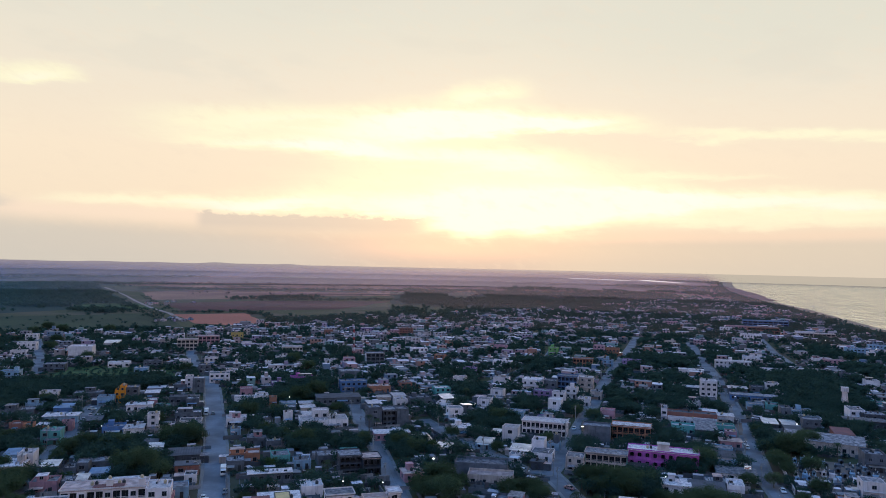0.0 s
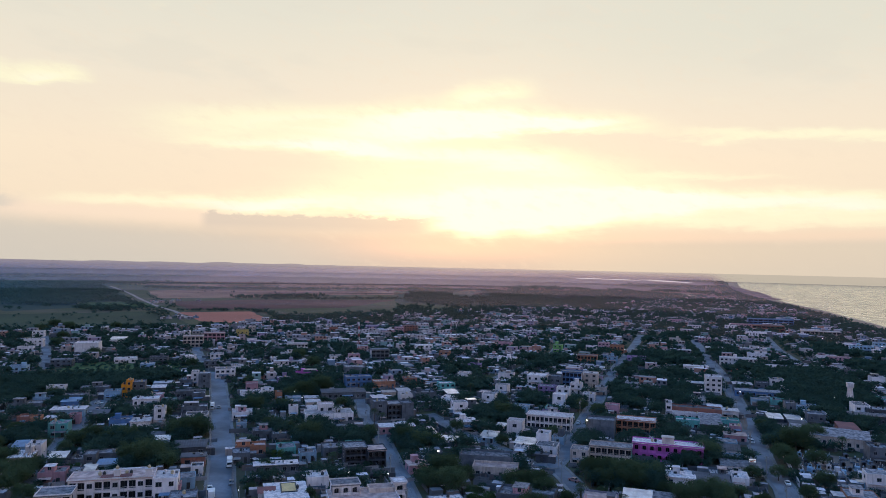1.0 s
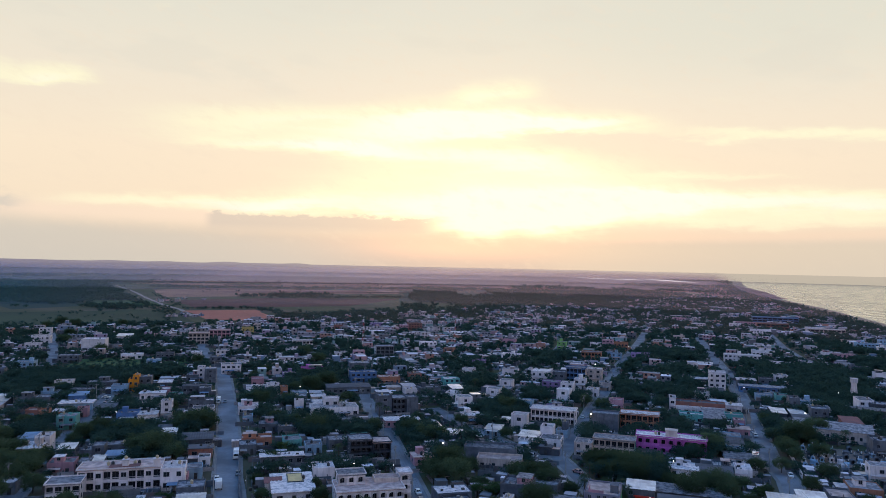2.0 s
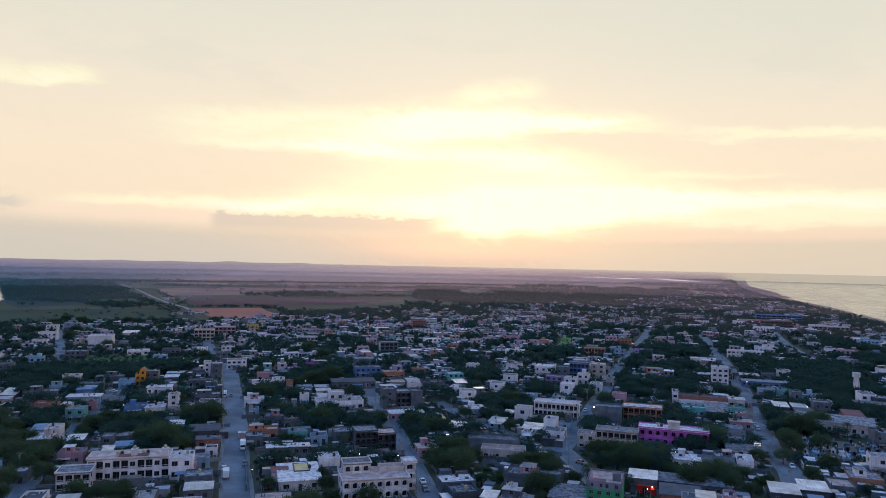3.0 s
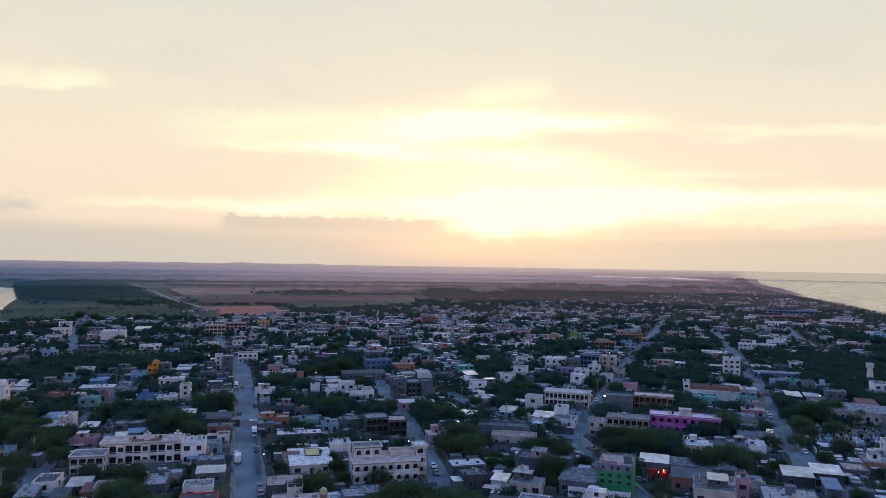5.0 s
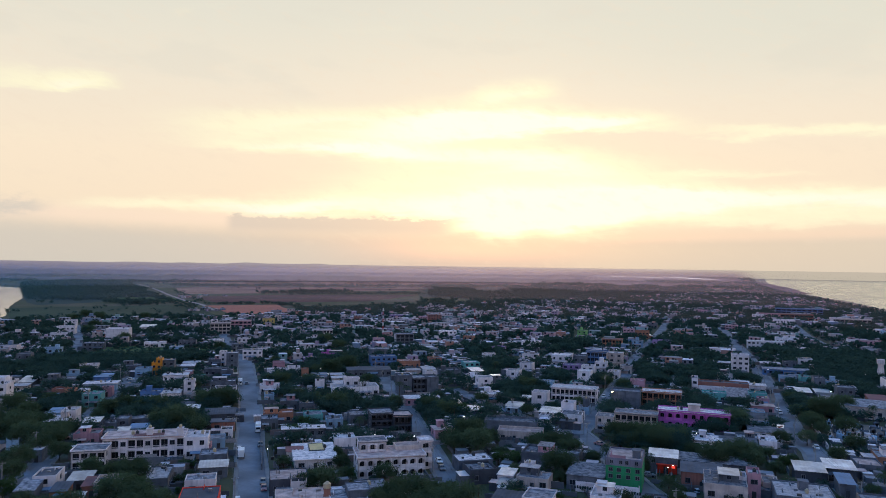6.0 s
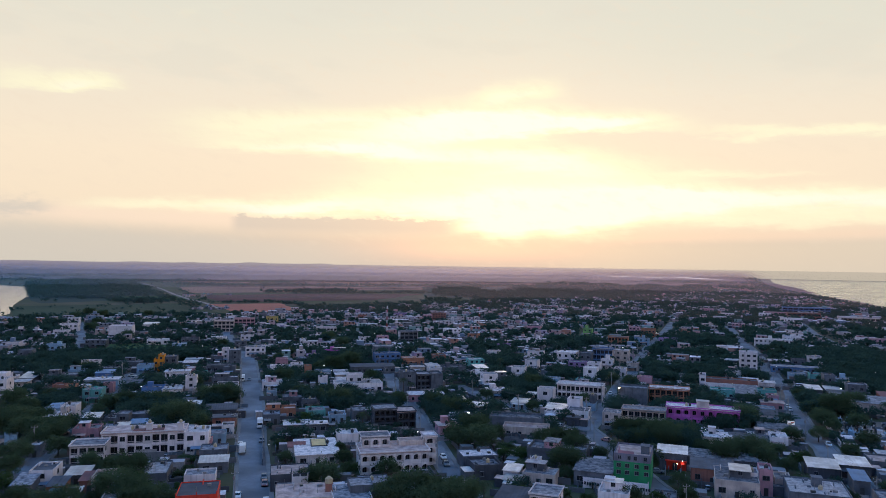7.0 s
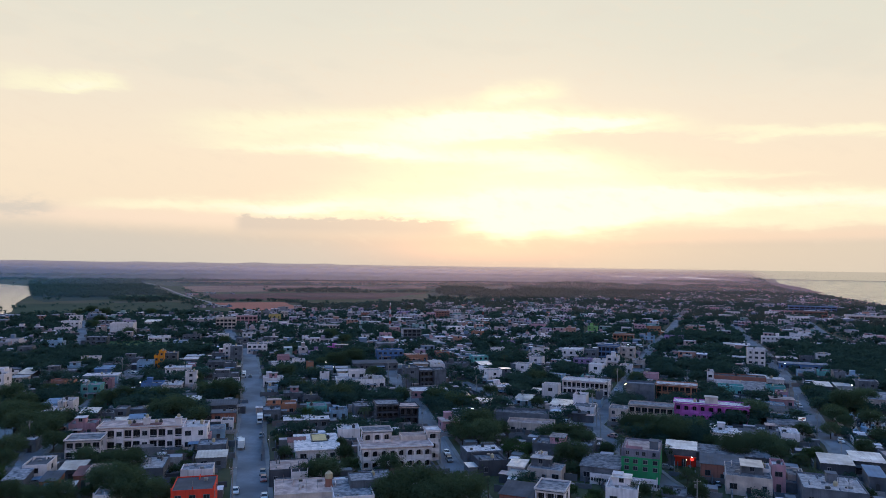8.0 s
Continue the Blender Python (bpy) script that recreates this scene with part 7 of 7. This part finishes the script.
def town(x, y):
    """Whether (x, y) lies within the built-up area."""
    far = float(np.interp(x, [-700, -430, -343, -282, -202, -67, 100, 237, 487, 700, 932], [600, 690, 745, 790, 900, 1030, 1200, 1330, 1650, 2000, 2350]))
    return y < far + 25 * noise.noise(Vector((x / 60, y / 60, 9))) and x < coast_x(y) - 45


def seen(x, y):
    return abs(x + 0.02 * y) < 0.70 * y + 40


far_v, far_f, far_s = [], [], []


def far_box(x, y, z0, z1, w, d, turn, side, lid):
    c, s = math.cos(radians(turn)), math.sin(radians(turn))
    n = len(far_v)
    for z in (z0, z1):
        for a, b in ((-w / 2, 0), (w / 2, 0), (w / 2, d), (-w / 2, d)):
            far_v.append((x + a * c - b * s, y + a * s + b * c, z))
    far_f.extend([(n, n + 1, n + 5, n + 4), (n + 1, n + 2, n + 6, n + 5), (n + 2, n + 3, n + 7, n + 6), (n + 3, n, n + 4, n + 7)])
    far_s.extend([side] * 4)
    m = len(far_v)
    far_v.extend([(px, py, pz + 0.004) for px, py, pz in far_v[n + 4:n + 8]])
    far_f.append((m, m + 1, m + 2, m + 3))
    far_s.append(lid)


def far_house(x, y, w, d, turn):
    fl = rng.choice((1, 1, 1, 1, 1, 1, 2, 2)) if y > 600 else rng.choice((1, 1, 1, 1, 1, 2))
    h = 2.9 * fl + rng.uniform(-0.5, 0.3)
    far_box(x, y, 0, h, w, d, turn, 0, 1)
    c, s = math.cos(radians(turn)), math.sin(radians(turn))
    if rng.random() < 0.4:
        a, b = rng.uniform(-w * 0.2, w * 0.2), rng.uniform(0.2, d * 0.4)
        far_box(x + a * c - b * s, y + a * s + b * c, h, h + rng.uniform(1.2, 2.8), w * rng.uniform(0.25, 0.5), d * 0.45, turn, 0, 1)
    if rng.random() < 0.6:
        a, b = rng.uniform(-w * 0.35, w * 0.35), d * 0.6
        far_box(x + a * c - b * s, y + a * s + b * c, h, h + 1.2, 1.0, 1.0, turn, 2, 2)
    if rng.random() < 0.7:
        a, b = rng.choice((-1, 1)) * w * 0.6, rng.uniform(-1.5, d * 0.5)
        far_box(x + a * c - b * s, y + a * s + b * c, 0, rng.uniform(2.1, 2.9), w * rng.uniform(0.3, 0.5), d * rng.uniform(0.3, 0.6), turn, 0, 1)
    n = max(1, int(w / 3.0))
    for k in range(fl):
        for i in range(n):
            if rng.random() < 0.75:
                a = -w / 2 + w * (i + 0.5) / n
                far_box(x + a * c + 0.05 * s, y + a * s - 0.05 * c, k * 3.1 + 0.9, k * 3.1 + 2.3, rng.uniform(1.0, 1.9), 0.2, turn, 3, 3)


groves = []


def grove(x, y, a, b):
    """Marks an ellipse of ground as wooded."""
    groves.append((x, y, a, b))
    for i in range(int((x - a - GX) / CELL), int((x + a - GX) / CELL) + 1):
        for j in range(int((y - b - GY) / CELL), int((y + b - GY) / CELL) + 1):
            if 0 <= i < taken.shape[0] and 0 <= j < taken.shape[1] and taken[i, j] == 0 and noise.noise(Vector((i / 6.0, j / 6.0, 7.0))) > -0.22:
                if ((GX + i * CELL - x) / a) ** 2 + ((GY + j * CELL - y) / b) ** 2 < 1:
                    taken[i, j] = 7


grove(238, 463, 21.3, 60.3)
grove(130, 425, 4.9, 16.6)
grove(188, 594, 14.9, 32.3)
grove(149, 457, 6.0, 29.7)
grove(76, 338, 6.8, 9.3)
grove(-169, 299, 11.3, 20.0)
grove(-133, 292, 17.9, 13.0)
grove(-111, 314, 6.3, 18.0)
grove(-84, 427, 14.9, 36.9)
grove(-100, 374, 6.3, 22.7)
grove(-57, 314, 7.3, 19.9)
grove(-14, 308, 7.3, 23.0)
grove(26, 358, 14.3, 15.7)
grove(21, 327, 6.5, 8.7)
grove(67, 253, 14.3, 11.6)
grove(96, 289, 9.4, 16.9)
grove(107, 290, 9.4, 18.8)
grove(151, 308, 11.4, 26.8)
grove(156, 344, 2.8, 29.9)
grove(106, 432, 4.9, 22.8)
grove(102, 394, 5.8, 12.6)
grove(48, 398, 7.0, 16.1)
grove(18, 436, 7.7, 15.5)
grove(81, 570, 16.2, 23.2)
grove(167, 508, 5.9, 21.0)
grove(203, 368, 8.6, 22.0)
grove(332, 557, 12.1, 28.5)
grove(-226, 421, 38.0, 21.7)
grove(-187, 446, 16.9, 20.3)
grove(235, 539, 9.1, 29.6)
grove(-110, 266, 9.2, 12.9)
grove(76, 261, 6.3, 9.7)
grove(-38, 305, 7.2, 9.4)
grove(-233, 394, 11.7, 22.1)
grove(160, 395, 4.6, 15.9)
grove(74, 387, 5.6, 15.2)
grove(222, 430, 14.0, 34.0)
grove(262, 500, 18.0, 40.0)
grove(205, 408, 9.0, 16.0)
count = 0
lots = []
for turn in (16.0, -17.0):
    c, s = math.cos(radians(turn)), math.sin(radians(turn))
    for i in range(-160, 161):
        for j in range(10, 190):
            a, b = i * 9.0, j * 10.5
            x, y = a * c - b * s + rng.uniform(-0.8, 0.8), a * s + b * c + rng.uniform(-1, 1)
            if y < 172 or not seen(x, y) or grid_turn(x, y) != turn or not town(x, y):
                continue
            lots.append((y, x, turn))
lots.sort()
for y, x, turn in lots:
    if greenery(x, y) > (0.04 if y < 520 else 0.055) or rng.random() < 0.08:
        continue
    if 670 < x < 765 and 1930 < y < 2290:
        continue
    w, d = rng.uniform(5.0, 10.5), rng.uniform(5.5, 9.5)
    if y > 600 and rng.random() < 0.16:
        w, d = w * 1.8, d * 1.2
    if y < 420 and count < 140:
        m, w, d = rng.choice(MODELS)
        if not free(x, y, w + 0.6, d + 0.6, turn):
            continue
        count += 1
        if m.name in housed:
            copy_thing(m, pose(x, y, 0, 0, 0, turn + rng.uniform(-3, 3)))
        else:
            housed.add(m.name)
            m.matrix_basis = pose(x, y, 0, 0, 0, turn)
        take(x, y, w, d, turn)
    else:
        if y < 1200 and not free(x, y, w + 0.3, d + 0.3, turn):
            continue
        far_house(x, y, w, d, turn + rng.uniform(-4, 4))
        take(x, y, w, d, turn)
# outlying sheds in the red field and beside the country road
for k in range(10):
    far_house(-338 + rng.uniform(-18, 18), 900 + rng.uniform(-22, 30), rng.uniform(4, 6), rng.uniform(4, 6), rng.uniform(0, 90))
for k in range(7):
    far_house(-480 + rng.uniform(-30, 40), 1230 + rng.uniform(-30, 60), rng.uniform(5, 8), rng.uniform(5, 7), rng.uniform(0, 90))
tagged(new("distant_houses", mesh("distant_houses", far_v, far_f, [FAR_WALL, FAR_ROOF, TANK_BLACK, GLASS], far_s)), "many small flat-roofed houses, white, grey and pink", "houses", "", "stuff")
for m, w, d in MODELS:
    if m.name not in housed:
        for o in [*m.children_recursive, m]:
            bpy.data.objects.remove(o)

# lean-tos, yard walls and stores in the gaps
far_v, far_f, far_s = [], [], []
for y, x, turn in lots:
    if y > 620:
        break
    c, s = math.cos(radians(turn)), math.sin(radians(turn))
    for k in range(9 if y < 360 else 5):
        px, py = x + rng.uniform(-5, 5), y + rng.uniform(-5, 5)
        i, j = int((px - GX) / CELL), int((py - GY) / CELL)
        if not (0 <= i < taken.shape[0] and 0 <= j < taken.shape[1]) or taken[i, j] not in (0, 6):
            continue
        q = rng.random() if taken[i, j] == 0 else rng.uniform(0.5, 1.0)
        if q < 0.45:
            w, d, h = rng.uniform(2.0, 4.5), rng.uniform(2.0, 4.0), rng.uniform(2.0, 2.8)
            if free(px, py, w, d, turn):
                far_box(px, py, 0, h, w, d, turn, 0, 1)
                take(px, py, w, d, turn)
        elif q < 0.8:
            L = rng.uniform(4, 10)
            far_box(px, py, 0, rng.uniform(1.2, 2.2), *((L, 0.2) if rng.random() < 0.5 else (0.2, L)), turn, 0, 0)
        else:
            far_box(px, py, 0, rng.uniform(0.4, 1.3), rng.uniform(0.6, 2.0), rng.uniform(0.6, 1.6), turn + rng.uniform(0, 45), rng.choice((0, 2)), rng.choice((1, 2)))
tagged(new("yard_stores", mesh("yard_stores", far_v, far_f, [YARD_WALL, FAR_ROOF, TANK_BLACK, GLASS], far_s)), "small lean-tos, low walls and stores in the yards", "sheds", "", "stuff")

# trees that fill the yards
nrng = np.random.default_rng(3)
low_leaf = [crown_arrays(nrng, 4.0, 5.0, 1.0, 12, 14, 0.85) for _ in range(8)]
fine_leaf = [crown_arrays(nrng, 3.8, 4.8, 0.8, 26, 26, 0.40) for _ in range(8)]
wood_leaf = [crown_arrays(nrng, 4.5, 5.5, 0.3, 6, 6, 1.7) for _ in range(6)]
bulk, woods = [], []
stems = Shape()
trees_put = 0
for y, x, turn in lots:
    if 670 < x < 765 and 1930 < y < 2290:
        continue
    if y > 640 and rng.random() < 0.15 and x < 0.2 * y:
        continue
    for k in range(3 if y < 520 else 2 if y < 700 else 1):
        px, py = x + rng.uniform(-5, 5), y + rng.uniform(-5, 5)
        i, j = int((px - GX) / CELL), int((py - GY) / CELL)
        inside = 0 <= i < taken.shape[0] and 0 <= j < taken.shape[1]
        if inside and taken[i, j] not in (0, 5, 7) and not (taken[i, j] == 6 and rng.random() < 0.3):
            continue
        if not inside and rng.random() < 0.45:
            continue
        sc = rng.uniform(0.55, 1.1) * (1.15 if greenery(px, py) > 0.07 else 0.7)
        if inside and taken[i, j] in (5, 6):
            sc *= 0.55
        if py < 430 and trees_put < 150 and not (inside and taken[i, j] in (5, 6)):
            if not free(px, py - 2.2 * sc, 4.4 * sc, 4.4 * sc, 0):
                sc *= 0.6
                if not free(px, py - 2.0 * sc, 4.0 * sc, 4.0 * sc, 0):
                    continue
            tree(px, py, rng.choice((0, 1, 2, 4, 5, 1)), sc * 0.9)
            trees_put += 1
        else:
            a = rng.uniform(0, 6.28)
            ca, sa2 = math.cos(a), math.sin(a)
            v = (fine_leaf if py < 430 else low_leaf)[rng.randrange(8)] * (sc, sc, sc)
            bulk.append(np.stack([v[:, 0] * ca - v[:, 1] * sa2 + px, v[:, 0] * sa2 + v[:, 1] * ca + py, v[:, 2]], 1))
            if py < 700:
                stems.tube(px, py, 0, 2.6 * sc, 0.16, 0.1, 4)
            if inside:
                take_disc(px, py, 2.5 * sc, 3)
for gx, gy, ga, gb in groves:
    for k in range(int(ga * gb * 3.14 / 9.0)):
        u, a = math.sqrt(rng.random()), rng.uniform(0, 6.28)
        px, py = gx + ga * u * math.cos(a), gy + gb * u * math.sin(a)
        i, j = int((px - GX) / CELL), int((py - GY) / CELL)
        if taken[i, j] not in (0, 3, 5, 6, 7):
            continue
        sc = rng.uniform(0.55, 1.1)
        v = (fine_leaf if py < 430 else low_leaf)[rng.randrange(8)] * (sc, sc, sc)
        bulk.append(v + (px, py, 0.0))
        stems.tube(px, py, 0, 2.6 * sc, 0.16, 0.1, 4)
tagged(new("town_trees", leaf_mesh("town_trees", np.concatenate(bulk), FAR_LEAF)), "dark green trees and bushes between the houses", "trees", "", "stuff")
tagged(new("tree_stems", stems.done("tree_stems", BARK)), "brown stems of the yard trees", "trees", "", "stuff")


def grow(x, y, sc):
    if (670 < x < 765 and 1930 < y < 2290) or (y > 3300 and 0.16 * y < x < 1380):
        return
    v = wood_leaf[rng.randrange(6)] * sc
    woods.append(v + (x, y, 0))


def wood_belt(pts, spread, number, lo, hi):
    """Trees along a line over the plain."""
    seg = [math.dist(a, b) for a, b in zip(pts, pts[1:])]
    for _ in range(number):
        u = rng.uniform(0, sum(seg))
        for (a, b), L in zip(zip(pts, pts[1:]), seg):
            if u <= L:
                break
            u -= L
        x, y = a[0] + (b[0] - a[0]) * u / L, a[1] + (b[1] - a[1]) * u / L
        grow(x + rng.gauss(0, spread), y + rng.gauss(0, spread), rng.uniform(lo, hi))


def wood_area(x0, x1, y0, y1, number, lo, hi, thin=0.0, keep=None):
    for _ in range(number):
        x, y = rng.uniform(x0, x1), rng.uniform(y0, y1)
        if noise.noise(Vector((x / 120, y / 160, 5))) < thin or (keep and not keep(x, y)):
            continue
        grow(x, y, rng.uniform(lo, hi))


def road_x(y):
    return float(np.interp(y, [915, 1024, 1120, 1298, 1480, 1669, 2000], [-335, -392, -456, -560, -660, -770, -960]))


def by_river(x, y):
    edge = 60 * noise.noise(Vector((x / 70, y / 70, 2.5)))
    return x > -0.66 * y + 20 and x < road_x(y) - 22 - abs(edge) and not (1040 < y + edge * 0.4 < 1200 and x > -610 + edge)


wood_area(-1150, -430, 1000, 2000, 6500, 0.7, 1.4, -0.30, by_river)
wood_belt([(-370, 935), (-428, 1030), (-492, 1125), (-600, 1300), (-810, 1665)], 6, 130, 0.5, 1.0)
wood_belt([(-425, 1100), (-525, 1290), (-620, 1480)], 5, 36, 0.3, 0.7)
wood_area(-560, -420, 980, 1080, 160, 0.7, 1.2, -0.1, lambda x, y: x < road_x(y) - 15)
wood_belt([(-440, 700), (-350, 755), (-300, 790)], 9, 90, 0.6, 1.2)
wood_belt([(-205, 905), (-130, 960)], 12, 70, 0.7, 1.2)
wood_belt([(-392, 1040), (-290, 1070), (-200, 930)], 5, 90, 0.5, 0.9)
wood_belt([(-200, 920), (-60, 1050), (100, 1220), (240, 1350)], 22, 420, 0.8, 1.4)
wood_area(-120, 640, 1120, 2080, 4600, 0.7, 1.5, -0.22, lambda x, y: x > -0.02 * y - 60 and (y > 1380 or noise.noise(Vector((x / 45, y / 60, 8))) > 0.05))
wood_area(200, 900, 1500, 2500, 1500, 1.0, 1.7, 0.0, lambda x, y: x < coast_x(y) - 30)
wood_belt([(-760, 1800), (-616, 1800), (-388, 1890), (-145, 1985), (100, 2090)], 11, 420, 0.8, 1.4)
wood_belt([(-420, 1410), (-330, 1520), (-270, 1570)], 10, 90, 0.8, 1.3)
wood_belt([(-360, 1390), (-110, 1500)], 9, 90, 0.7, 1.2)
wood_area(-3000, -750, 1900, 4500, 7000, 0.5, 1.1, -0.1, lambda x, y: -0.75 * y < x < -0.22 * y - 350)
wood_area(700, 1950, 2200, 4600, 3800, 0.7, 1.5, -0.6, lambda x, y: coast_x(y) - 480 < x < coast_x(y) - 25)
wood_area(-600, -300, 720, 980, 80, 0.35, 0.8, -0.3, lambda x, y: x < -0.38 * y)
near_woods, woods = woods, []
wood_area(-1000, 1300, 1950, 4300, 6000, 0.25, 0.6, 0.05, lambda x, y: x < coast_x(y) - 40)
wood_belt([(-1000, 2090), (-600, 2260), (-100, 2450), (500, 2550)], 20, 2200, 0.35, 0.75)
wood_belt([(-1300, 2700), (-600, 2900), (200, 3000), (1000, 3000)], 24, 2200, 0.35, 0.75)
wood_belt([(-1700, 3400), (-700, 3700), (600, 3700), (1300, 3900)], 30, 2400, 0.35, 0.75)
wood_belt([(-2300, 4100), (-800, 4300), (700, 4300)], 50, 2200, 0.4, 0.8)

wood_area(-1800, 1200, 1500, 2900, 350, 0.6, 1.2, -1.0, lambda x, y: x < coast_x(y) - 40)
tagged(new("distant_hedges", leaf_mesh("distant_hedges", np.concatenate(woods), HAZED_LEAF)), "brown hedgerows and scrub far over the plain, paled as haze", "hedges", "", "stuff")
woods = near_woods
for k in range(1100):
    y = 700 + 2600 * rng.random() ** 1.5
    grow(coast_x(y) - rng.uniform(12, 70), y, rng.uniform(0.7, 1.2))
tagged(new("distant_woods", leaf_mesh("distant_woods", np.concatenate(woods), FAR_LEAF)), "dark woods and scattered trees around the town", "woods", "", "stuff")
for k, m in enumerate([*TREES, *PALMS, *CARS, POLE]):
    if m.name not in models_used:
        for o in [*m.children_recursive, m]:
            bpy.data.objects.remove(o)
